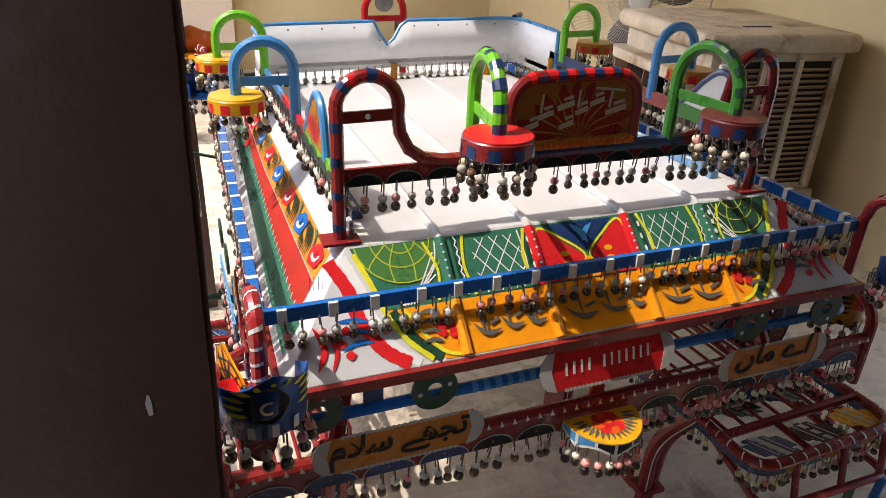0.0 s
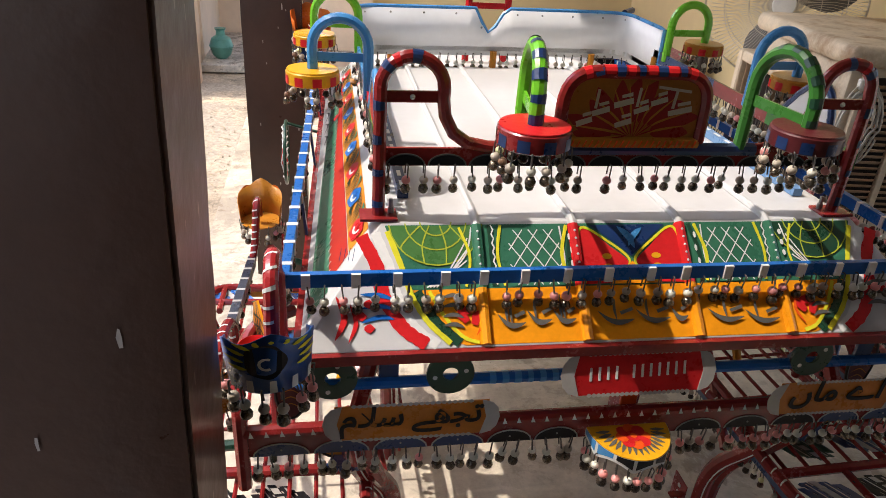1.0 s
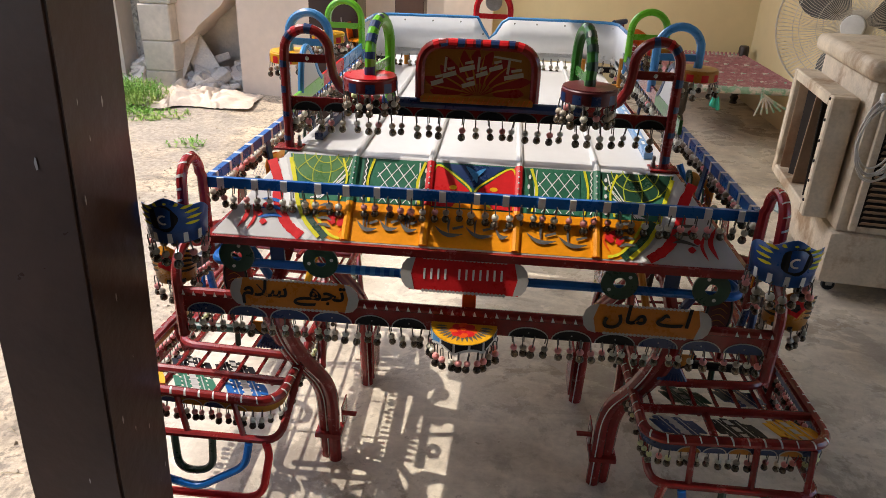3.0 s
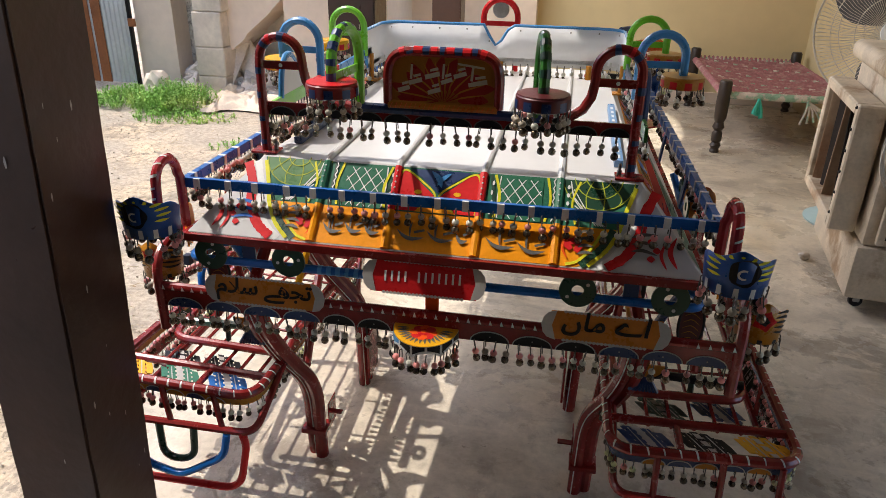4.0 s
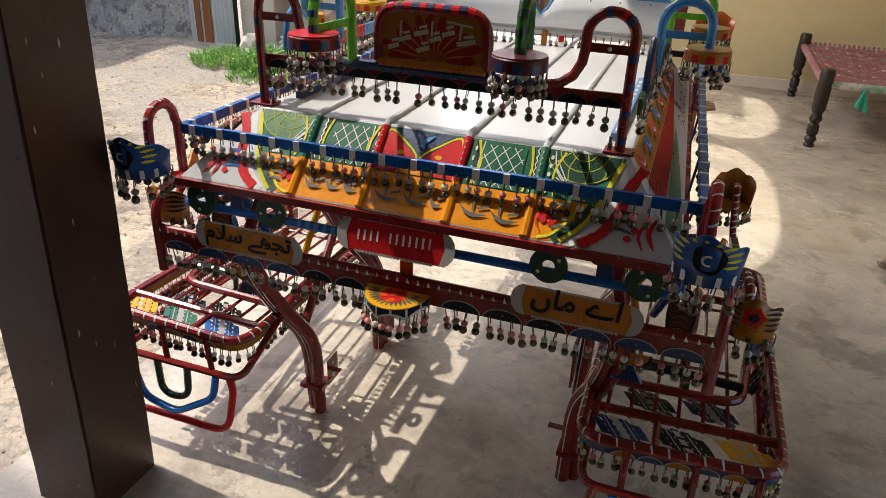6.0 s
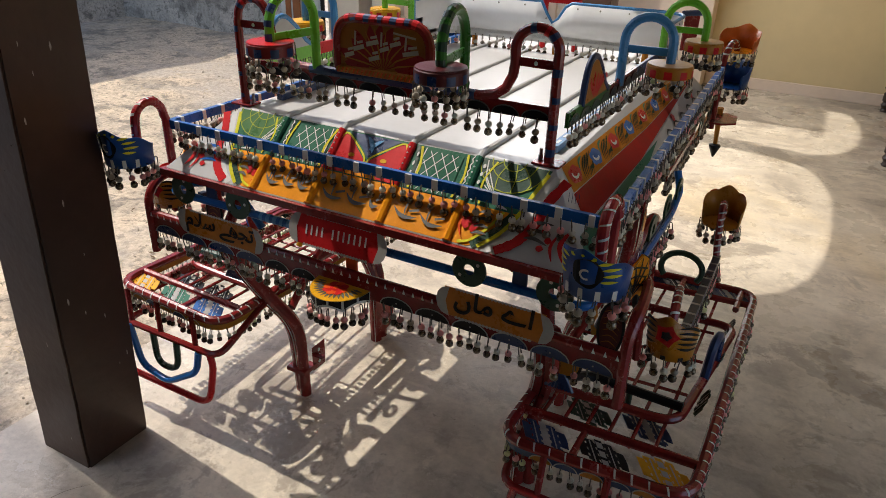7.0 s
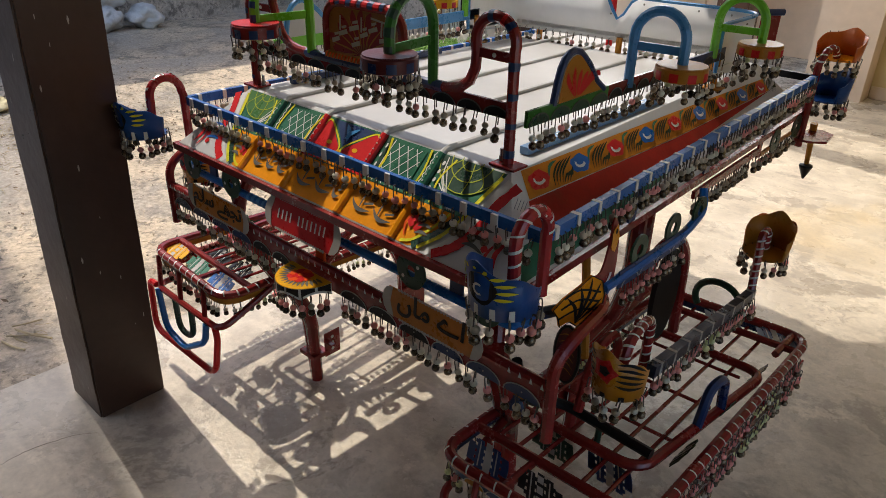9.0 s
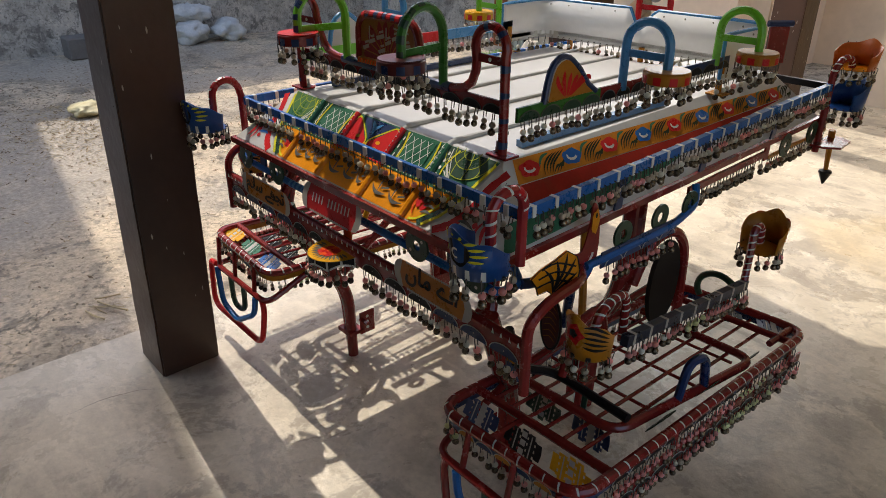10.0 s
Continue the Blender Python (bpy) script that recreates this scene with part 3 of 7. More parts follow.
for a, b in ((-3.53, -3.42), (-3.64, -3.56)):
    part("rust_streak", box(a, b, 7.008, 7.014, 0.02, 2.4), RUST, gate, "rusty brown strip")
part("gate_edge", box(-3.115, -3.085, 7.0, 7.05, 0.0, 2.4, 0.004), BLACK, gate)
part("latch", box(-3.10, -3.02, 6.97, 7.0, 0.62, 0.70, 0.006), RUST, gate)

# ---- the rickshaw carriage ----
rickshaw = thing("rickshaw_carriage", "hand-painted rickshaw roof and frame hung with rows of bells", "rickshaw")
TOPW, BOTW, TOPZ, BOTZ, FY0, FY1, RY0, RY1 = 0.49, 0.635, 1.095, 0.932, 1.515, 1.69, 3.17, 3.32


def front_map(a, b, h):
    """a: sideways from the middle; b: up the front slope, in metres."""
    n = Vector((0, -0.679, 0.734))
    return Vector((CX + a, FY0 + 0.734 * b, BOTZ + 0.679 * b)) + n * h


def side_map(s):
    n = Vector((s * 0.747, 0, 0.664))
    return lambda a, b, h: Vector((CX + s * (BOTW - tap(a) - 0.664 * b), a, BOTZ + 0.747 * b)) + n * h


# roof skin
bm = bmesh.new()
c = [[bm.verts.new((CX + sx * (w - tap(y)), y, z)) for sx, y in ((-1, y0), (1, y0), (1, y1), (-1, y1))] for w, y0, y1, z in ((BOTW, FY0, RY1, BOTZ), (TOPW, FY1, RY0, TOPZ))]
inner = [bm.verts.new((v.co.x, v.co.y, v.co.z - 0.006)) for v in c[0]]
bm.faces.new(c[1])
for i in range(4):
    j = (i + 1) % 4
    bm.faces.new((c[0][i], c[0][j], c[1][j], c[1][i]))
bmesh.ops.delete(bm, geom=inner, context="VERTS")
roof = finish(bm, "roof_skin", WHITE, rickshaw)
sol = roof.modifiers.new("thick", "SOLIDIFY")
sol.thickness, sol.offset = 0.004, -1
bev = roof.modifiers.new("soft", "BEVEL")
bev.width, bev.segments = 0.012, 3
tagged(roof, "white painted sheet-metal roof with sloping sides")
RIBS = (-0.308, -0.118, 0.102, 0.292)
for rx in RIBS:
    bm = bmesh.new()
    rib = rounded([(CX + rx * 1.0, FY0 + 0.004, BOTZ + 0.004), (CX + rx, FY1, TOPZ + 0.004), (CX + rx, RY0 - 0.02, TOPZ + 0.002)], 0.02)
    tube(rib[1:], 0.0085, 8, bm=bm)
    part("roof_rib", bm, WHITE, rickshaw, smooth=True)
    bm = tube([front_map(rx, 0.004, 0.002), front_map(rx, 0.108, 0.002)], 0.0105, 8)
    part("front_rib", bm, ORANGE, rickshaw, smooth=True)
    bm = tube([front_map(rx, 0.108, 0.002), front_map(rx, 0.232, 0.002)], 0.0105, 8)
    part("front_rib", bm, RED if abs(rx) < 0.15 else LEAF, rickshaw, smooth=True)
    bm = bmesh.new()
    for i in range(7):
        b = 0.12 + i * 0.016
        ball(front_map(rx, b, 0.0115), 0.0035, bm, 6, 4, (0.8, 0.8, 0.8))
    part("painted_dots", bm, LINE, rickshaw)

# front panel painting
GLOBE = paint("grass green paint", (0.058, 0.165, 0.045))
P = Paint(front_map, roof)
SL = 0.238


def curve(*k, n=10):
    """Points on a smooth run through the given ones."""
    k = [Vector(q) for q in k]
    out = []
    for i in range(len(k) - 1):
        p0, p1, p2, p3 = k[max(i - 1, 0)], k[i], k[i + 1], k[min(i + 2, len(k) - 1)]
        for j in range(n):
            t = j / n
            out.append(0.5 * (2 * p1 + (p2 - p0) * t + (2 * p0 - 5 * p1 + 4 * p2 - p3) * t * t + (3 * p1 - p0 - 3 * p2 + p3) * t ** 3))
    return out + [k[-1]]


green_side = [tuple(q) for q in curve((-0.48, SL - 0.004), (-0.462, 0.18), (-0.445, 0.13), (-0.435, 0.108))]
P.poly(LEAF, green_side + [(0.435, 0.108)] + [(-x, y) for x, y in green_side[::-1][1:]])
orange_side = [tuple(q) for q in curve((-0.435, 0.108), (-0.405, 0.06), (-0.375, 0.02), (-0.345, 0.004))]
P.poly(ORANGE, orange_side + [(-x, y) for x, y in orange_side[::-1]])
for s in (-1, 1):
    P.stroke(RED, [(s * x, y) for x, y in curve((0.524, 0.214), (0.497, 0.153), (0.488, 0.10), (0.458, 0.042), (0.415, 0.008))], 0.024, 2)
    P.stroke(LINE, [(s * x, y) for x, y in curve((0.498, 0.220), (0.474, 0.15), (0.464, 0.10), (0.434, 0.04), (0.395, 0.006))], 0.018, 1)
    P.stroke(LEMON, [(s * x, y) for x, y in curve((0.476, 0.222), (0.452, 0.15), (0.438, 0.10), (0.412, 0.05), (0.372, 0.008))], 0.010, 3)
    P.stroke(DARK_GREEN, [(s * x, y) for x, y in curve((0.428, 0.105), (0.398, 0.05), (0.355, 0.008))], 0.020, 2)
    P.stroke(LEMON, [(s * x, y) for x, y in curve((0.405, 0.105), (0.382, 0.06), (0.35, 0.02), (0.32, 0.008))], 0.007, 3)
    # globe of yellow arcs
    P.poly(GLOBE if s < 0 else DARK_GREEN, [(s * 0.385 + 0.09 * math.cos(t), min(SL - 0.006, SL + 0.004 - 0.09 * math.sin(t))) for t in (math.pi * k / 14 for k in range(15))], 2)
    for r in (0.03, 0.058, 0.088):
        P.arc(LIME_LINE, (s * 0.385, SL + 0.004), r, 185, 355, 0.0026, 3)
    for q in (-0.06, -0.025, 0.015, 0.05):
        P.stroke(LIME_LINE, curve((s * 0.385 + q * 0.5, SL - 0.006), (s * 0.385 + q * 1.1, SL - 0.045), (s * 0.385 + q, SL - math.sqrt(0.0077 - q * q) + 0.004)), 0.0026, 3)
    # white web beside it
    for i in range(5):
        P.stroke(LINE, curve((s * (0.335 - 0.002 * i), 0.118 + i * 0.022), (s * (0.36 + i * 0.003), 0.135), (s * (0.385 + i * 0.006), 0.112)), 0.0025, 3)
    P.stroke(LINE, curve((s * 0.318, SL - 0.01), (s * 0.335, 0.17), (s * 0.39, 0.115)), 0.003, 3)
    # curved bands
    P.stroke(LEMON, curve((s * 0.262, 0.112), (s * 0.272, 0.17), (s * 0.262, SL - 0.006)), 0.006, 3)
    P.stroke(LEMON, curve((s * 0.342, SL - 0.01), (s * 0.325, 0.17), (s * 0.336, 0.112)), 0.005, 3)
    P.stroke(DARK_GREEN, curve((s * 0.282, 0.112), (s * 0.282, 0.17), (s * 0.282, SL - 0.006)), 0.010, 2)
    P.stroke(LINE, [(s * (0.277 + 0.004 * (i % 2)), 0.114 + i * 0.009) for i in range(14)], 0.003, 4)
    for i in range(5):
        P.blob(LINE, (s * 0.314, 0.122 + i * 0.022), 0.004, 0.006, 4, 8)
    # lattice window
    a0, a1 = 0.146, 0.252
    P.poly(LEAF, [(s * a0, 0.11), (s * a1, 0.11), (s * a1, SL - 0.012), (s * a0, SL - 0.012)], 2)
    for i in range(-3, 4):
        for sg in (-1, 1):
            m0 = (a0 + a1) / 2 + i * 0.03
            q = []
            for k in range(9):
                b = 0.112 + k * 0.0137
                a = m0 + sg * (k - 4) * 0.0098
                if a0 < a < a1:
                    q.append((s * a, b))
            if len(q) > 1:
                P.stroke(LINE, q, 0.0022, 3)
    P.stroke(LINE, [(s * a0, 0.112), (s * (a0 - 0.004), 0.17), (s * a0, SL - 0.01)], 0.003, 3)
    P.stroke(LEMON, curve((s * 0.138, 0.112), (s * 0.147, 0.17), (s * 0.132, SL - 0.008)), 0.007, 3)
    P.stroke(DARK_GREEN, curve((s * 0.128, 0.112), (s * 0.133, 0.17), (s * 0.121, SL - 0.008)), 0.009, 2)
    for i in range(4):
        P.blob(LINE, (s * (0.127 + 0.002 * (i % 2)), 0.125 + i * 0.027), 0.003, 0.007, 4, 8)
    # red wings in the middle
    wing = [tuple(q) for q in curve((0.118, 0.11), (0.118, 0.17), (0.112, SL - 0.012), (0.08, SL - 0.018), (0.04, 0.185), (0.008, 0.155), (0.02, 0.13), (0.05, 0.112), n=6)]
    P.poly(RED, [(s * x - 0.008, y) for x, y in wing], 2)
    P.stroke(LEMON, [(s * x - 0.008, y) for x, y in curve((0.10, 0.112), (0.106, 0.17), (0.094, SL - 0.014), (0.05, 0.20), (0.005, 0.155), (0.045, 0.115))], 0.005, 3)
    P.blob(YELLOW, (s * 0.05 - 0.008, 0.165), 0.010, 0.006, 3, 10)
    P.blob(YELLOW, (s * 0.05 - 0.008, 0.145), 0.009, 0.005, 3, 10)
    # end flowers on the orange band
    for i, (dx, dy, tn) in enumerate(((0, 0.016, 0.2), (0.012, 0.0, 1.2), (-0.012, 0.004, 2.2))):
        P.blob(RED, (s * 0.335 + dx, 0.052 + dy), 0.014, 0.009, 4, 10, 0.1, tn)
    for i in range(4):
        P.stroke(GREY_INK, curve((s * 0.345, 0.035 + i * 0.018), (s * 0.362, 0.042 + i * 0.018), (s * 0.384, 0.040 + i * 0.017)), 0.008, 4, True)
    P.stroke(ORANGE_RED, curve((s * 0.325, 0.02), (s * 0.31, 0.05), (s * 0.318, 0.085)), 0.006, 4, True)
    # corner sprigs on white
    for i in range(3):
        P.blob(RED, (s * (0.515 + 0.013 * (i % 2)), 0.04 + i * 0.022), 0.009, 0.008, 2, 9, 0.12)
        P.stroke(BLUE if s < 0 else GREY_INK, curve((s * 0.47, 0.055 + i * 0.018), (s * 0.495, 0.06 + i * 0.02), (s * 0.53, 0.05 + i * 0.026)), 0.009, 2, True)
    P.stroke(RED, curve((s * 0.575, 0.02), (s * 0.558, 0.06), (s * 0.572, 0.10)), 0.012, 2, True)
    P.stroke(RED, curve((s * 0.552, 0.015), (s * 0.538, 0.05), (s * 0.548, 0.085)), 0.008, 2, True)
    for i in range(4):
        P.stroke(DARK_BLUE, [(s * (0.56 - i * 0.008), 0.19), (s * (0.565 - i * 0.008), 0.165)], 0.003, 2, True)
# blue and orange centre
P.poly(DARK_BLUE, [(-0.085, SL - 0.008), (0.07, SL - 0.008), (0.02, 0.19), (-0.008, 0.165), (-0.035, 0.19)], 1)
P.stroke(SKY, curve((-0.03, 0.225), (-0.01, 0.205), (0.0, 0.18)), 0.014, 4, True)
P.stroke(SKY, curve((0.02, 0.222), (0.0, 0.205), (-0.012, 0.185)), 0.012, 4, True)
P.poly(ORANGE, [(-0.008, 0.155), (0.045, 0.110), (-0.06, 0.110)], 2)
# lettering too dense to read, as plain bars
ink = random.Random(3)
for a0, a1 in ((-0.292, -0.132), (-0.102, 0.088), (0.118, 0.276)):
    a = a0 + 0.008
    while a < a1 - 0.035:
        w = min(ink.uniform(0.045, 0.075), a1 - a - 0.004)
        b = ink.uniform(0.030, 0.046)
        P.stroke(GREY_INK, curve((a, b + 0.020), (a + w * 0.25, b + 0.004), (a + w * 0.5, b - 0.003), (a + w * 0.75, b - 0.002), (a + w, b + 0.002)), 0.0105, 4, True)
        P.stroke(GREY_INK, [(a + w * 0.62, b + 0.014), (a + w * 0.98, b + 0.022)], 0.0065, 4)
        for k in (0.35, 0.5):
            if ink.random() < 0.7:
                P.stroke(GREY_INK, curve((a + w * k, b + 0.0), (a + w * (k - 0.03), b + 0.025), (a + w * (k + 0.02), b + ink.uniform(0.04, 0.054))), 0.0055, 4, True)
        a += w + 0.004

# side paintings
for s in (-1, 1):
    P = Paint(side_map(s), roof)
    LS = 0.218
    up = 1.0 if s > 0 else 0.86
    P.poly(SIDE_ORANGE, [(1.72, LS * up * 0.985), (1.70, LS * up * 0.69), (2.39, LS * up * 0.56), (3.14, LS * up * 0.53), (3.14, LS * up * 0.74), (2.59, LS * up * 0.84)])
    P.poly(SIDE_RED, [(1.695, LS * up * 0.68), (1.66, LS * up * 0.36), (2.2, LS * up * 0.32), (3.14, LS * up * 0.52), (2.39, LS * up * 0.55)], 1)
    if s < 0:
        P.poly(LEAF, [(1.60, LS * 0.08), (1.63, LS * 0.33), (2.3, LS * 0.34), (3.10, LS * 0.40), (3.10, LS * 0.22), (2.3, LS * 0.12)], 1)
        for i in range(44):
            P.stroke(GREY_END, [(1.66 + i * 0.032, LS * 0.315), (1.672 + i * 0.032, LS * 0.36)], 0.004, 2)
    else:
        P.poly(LEAF, [(1.55, LS * 0.03), (1.60, LS * 0.33), (2.0, LS * 0.32), (2.42, LS * 0.31), (2.25, LS * 0.21), (2.0, LS * 0.11), (1.78, LS * 0.05)], 1)
    for i in range(9):
        y = 1.76 + i * 0.165
        b = LS * up * (0.825 - 0.15 * (y - 1.76))
        P.blob(RED if i % 2 == 0 else BLUE, (y, b), 0.038, 0.022, 3, 16, 0.10)
        P.arc(LINE, (y, b + 0.002), 0.018, 150, 330, 0.007, 4, ry=0.010)
        P.blob(RED if i % 2 == 0 else BLUE, (y + 0.006, b + 0.004), 0.010, 0.006, 5)
        for k in range(4):
            P.stroke(OLIVE_INK, curve((y + 0.040 + 0.010 * k, b - 0.030), (y + 0.052 + 0.013 * k, b - 0.006), (y + 0.078 + 0.016 * k, b + 0.012), (y + 0.104 + 0.014 * k, b + 0.020)), 0.0052, 3, True)
        for k in range(3):
            P.stroke(OLIVE_INK, curve((y + 0.072 + 0.012 * k, b - 0.034), (y + 0.098 + 0.010 * k, b - 0.016), (y + 0.118 + 0.006 * k, b - 0.020 + 0.006 * k), (y + 0.128 + 0.006 * k, b - 0.006 + 0.006 * k)), 0.0060, 3, True)
        P.stroke(LEAF, curve((y + 0.034, b - 0.004), (y + 0.056, b + 0.018), (y + 0.086, b + 0.024)), 0.008, 3, True)
    # sprigs on the white rear part
    for i in range(7):
        y = 2.5 + i * 0.12
        P.stroke(BLACK, curve((y, 0.03), (y + 0.05, 0.06), (y + 0.10, 0.045)), 0.008, 2, True)
        P.stroke(BLACK, curve((y + 0.01, 0.02), (y + 0.07, 0.035), (y + 0.11, 0.02)), 0.007, 2, True)
        if i % 3 == 1:
            P.blob(RED, (y + 0.06, 0.075), 0.02, 0.014, 2, 12, 0.15)

# red edge bar under the roof
rim = flip(1, [(-0.64, 1.508, 0.922), (0.64, 1.508, 0.922), (0.582, 3.325, 0.922), (-0.582, 3.325, 0.922)])
part("roof_edge_bar", strip(rim, 0.022, 0.020, True), MAROON, rickshaw)

# roof rail
rail_pts = flip(1, [(-0.658, 1.575, 1.044), (0.658, 1.575, 1.044), (0.602, 3.30, 1.05), (-0.602, 3.30, 1.05)])
rail = part("roof_rail", strip([rail_pts[3], rail_pts[0], rail_pts[1], rail_pts[2]], 0.020, 0.026), BLUE, rickshaw, "blue square rail with white bands")
part("rear_rail", strip([rail_pts[2] + Vector((-0.012, 0, 0)), rail_pts[3] + Vector((0.012, 0, 0))], 0.018, 0.024), BLACK, rickshaw, "black rear rail")
edges = list(zip(rail_pts, rail_pts[1:] + rail_pts[:1]))[:4]
for a, b in (edges[0], edges[1], edges[3]):
    n = round((b - a).length / 0.078)
    for i in range(n):
        m = a.lerp(b, (i + 0.5 + random.uniform(-0.08, 0.08)) / n)
        d = (b - a).normalized() * random.uniform(0.0065, 0.0085) * (1.0 if a.y == b.y else 0.75)
        if a.y == b.y:
            part("white_band", box(m.x - d.length, m.x + d.length, a.y - 0.0106, a.y - 0.004, a.z - 0.0134, a.z + 0.0134), LINE, rail)
        else:
            part("white_band", strip([m - d, m + d], 0.0214, 0.0274), LINE, rail)
pendants(rail, [rail_pts[0] + Vector((0.02, -0.008, -0.012)), rail_pts[1] + Vector((-0.02, -0.008, -0.012))], 0.0292,
         "pppwwwwwwwwpppppppggggggwwwwwppppggwww")
for i, j, o in ((1, 2, 0.008), (3, 0, -0.008)):
    pendants(rail, [rail_pts[i] + Vector((o, 0.03 if i == 1 else -0.03, -0.012)), rail_pts[j] + Vector((o, 0, -0.012))], 0.0215, "wwggggwwppppppggggpppgggwwgg")
for s in (-1, 1):
    for y in (1.98, 2.42, 2.9):
        part("rail_bracket", strip(flip(s, [(0.645 - tap(y), y, 0.935), (0.655 - tap(y), y, 1.035)]), 0.006, 0.03, up=(0, 1, 0)), DARK_BLUE, rickshaw)

# luggage frame on the roof
STEEL_BLUE = paint("grey blue enamel", (0.12, 0.24, 0.42))
BEAMZ, BEAMY = 1.212, 1.728
for s in (-1, 1):
    pc, pr, pz = (0.434, 0.056, 1.396) if s < 0 else (0.404, 0.053, 1.404)
    po = pc + pr
    arch = rounded(flip(s, [(po, 1.715, TOPZ), (po, 1.715, pz - pr - 0.01)]), 0.02)
    arch += flip(s, [(pc + pr * math.cos(radians(a)), 1.718, pz - pr + pr * math.sin(radians(a))) for a in range(0, 181, 15)])
    arch += flip(s, [(pc - pr, 1.722, 1.322), (pc - pr - 0.005, 1.725, 1.29), (pc - pr - 0.022, 1.728, 1.258), (pc - pr - 0.05, 1.730, 1.238), (pc - pr - 0.09, 1.730, 1.230), (0.20, 1.730, 1.229)])
    hoop = part("front_hoop", tube(arch, 0.0122, 10), MAROON, rickshaw, "maroon tube hoop with blue and red bands", smooth=True)
    ticks(arch[:4], 0.0122, 0.062, 0.016, DARK_BLUE, hoop, (s, -0.6, 0), arc=80)
    ticks(arch[3:10], 0.0122, 0.052, 0.015, DARK_BLUE, hoop, lambda p: (p.x - CX - s * pc, -0.3, p.z - 1.33), arc=80)
    ticks(arch[4:9], 0.0124, 0.060, 0.010, RED, hoop, lambda p: (p.x - CX - s * pc, -0.3, p.z - 1.33), arc=70)
    part("hoop_crossbar", strip(flip(s, [(pc - pr, 1.72, 1.326), (po, 1.716, 1.326)]), 0.006, 0.020), MAROON, rickshaw)
    bm = ball((CX + s * pc, 1.715, 1.326), 0.005, None, 8, 6)
    part("rivet", bm, LINE, rickshaw)
    part("foot_plate", box(CX + s * po - 0.035, CX + s * po + 0.035, 1.69, 1.74, TOPZ + 0.002, TOPZ + 0.008, 0.001), MAROON, rickshaw)
    bm = lathe([(0.006, 0), (0.006, 0.012), (0.004, 0.013), (0.004, 0.028)], 8, None, Matrix.Translation((CX + s * (po - 0.024), 1.722, TOPZ + 0.007)))
    part("bolt", bm, STEEL, rickshaw)
beam_pts = flip(1, [(-0.488, BEAMY, BEAMZ), (0.458, BEAMY, BEAMZ)])
front_beam = part("front_beam", strip(beam_pts, 0.008, 0.034), MAROON, rickshaw)
part("beam_tube", tube(flip(1, [(-0.25, BEAMY, 1.229), (0.25, BEAMY, 1.229)]), 0.013, 8), DARK_BLUE, rickshaw, smooth=True)


def scallops(parent, a, b, n, depth, out, mat, line, lift=0.0, dots=True):
    """A row of painted half-round scallops along a bar, with a pale edge line and dots."""
    a, b, out = Vector(a), Vector(b), Vector(out).normalized()
    w = (b - a) / n
    for i in range(n):
        c = a + w * (i + 0.5) + out * 0.0012
        pts = [c + w * 0.46 * math.cos(t) + Vector((0, 0, depth * 0.86 * math.sin(t) + lift)) for t in (math.pi * k / 10 for k in range(11))]
        bm, bl = bmesh.new(), bmesh.new()
        bm.faces.new([bm.verts.new(q) for q in pts])
        part("painted_scallop", bm, mat, parent)
        strip([p + out * 0.0006 for p in pts], 0.0028, 0.001, up=out, bm=bl)
        part("scallop_line", bl, line, parent)
        if dots:
            part("painted_dot", ball(c + Vector((0, 0, depth * 0.4 + lift)), 0.0022, None, 6, 4), line, parent)


scallops(front_beam, (CX - 0.48, BEAMY - 0.0045, BEAMZ - 0.016), (CX + 0.45, BEAMY - 0.0045, BEAMZ - 0.016), 12, 0.026, (0, -1, 0), BLACK, GREY_INK, dots=False)
pendants(front_beam, [p + Vector((0, -0.006, -0.017)) for p in beam_pts], 0.0305, "gpgpgwgpggwgggpwgpwwppwggwwggg", size=0.95)

# name board
PALE = paint("pale lettering paint", (0.46, 0.40, 0.30), 0.5)
DEEP_RED = paint("deep red enamel", (0.27, 0.014, 0.012))
BOARD = paint("brown ochre enamel", (0.30, 0.105, 0.013))
outline = [(-0.15, 1.248), (0.15, 1.248), (0.15, 1.31)] + [(0.15 - 0.066 + 0.066 * math.cos(a), 1.309 + 0.066 * math.sin(a)) for a in (0.4, 0.8, 1.2, 1.57)] \
    + [(-0.084 + 0.066 * math.cos(a), 1.309 + 0.066 * math.sin(a)) for a in (1.57, 1.95, 2.35, 2.75)] + [(-0.15, 1.31)]
XZ = Matrix(((0.92, 0, 0, CX - 0.016), (0, 0, 1, 0), (0, 1, 0, 0), (0, 0, 0, 1)))
board = part("name_board", prism(outline, 1.722, 1.728, None, XZ), BOARD, rickshaw, "brown ochre board with red flames and pale lettering bars")
edge_pts = rounded([(CX - 0.156, 1.725, 1.245), (CX - 0.156, 1.725, 1.376), (CX + 0.124, 1.725, 1.376), (CX + 0.124, 1.725, 1.245)], 0.066, 7)
rimtube = part("board_rim", tube(edge_pts, 0.0125, 9), MAROON, rickshaw, smooth=True)
ticks(edge_pts[5:12], 0.0125, 0.040, 0.019, RED, rimtube, (0, -0.5, 1), arc=80)
ticks([p + Vector((0.02, 0, 0)) for p in edge_pts[5:11]], 0.0127, 0.040, 0.018, DARK_BLUE, rimtube, (0, -0.4, 1), arc=80)
part("board_sill", tube([(CX - 0.154, 1.722, 1.244), (CX + 0.122, 1.722, 1.244)], 0.011, 8), AMBER, rickshaw, "gold painted sill with red ticks", smooth=True)
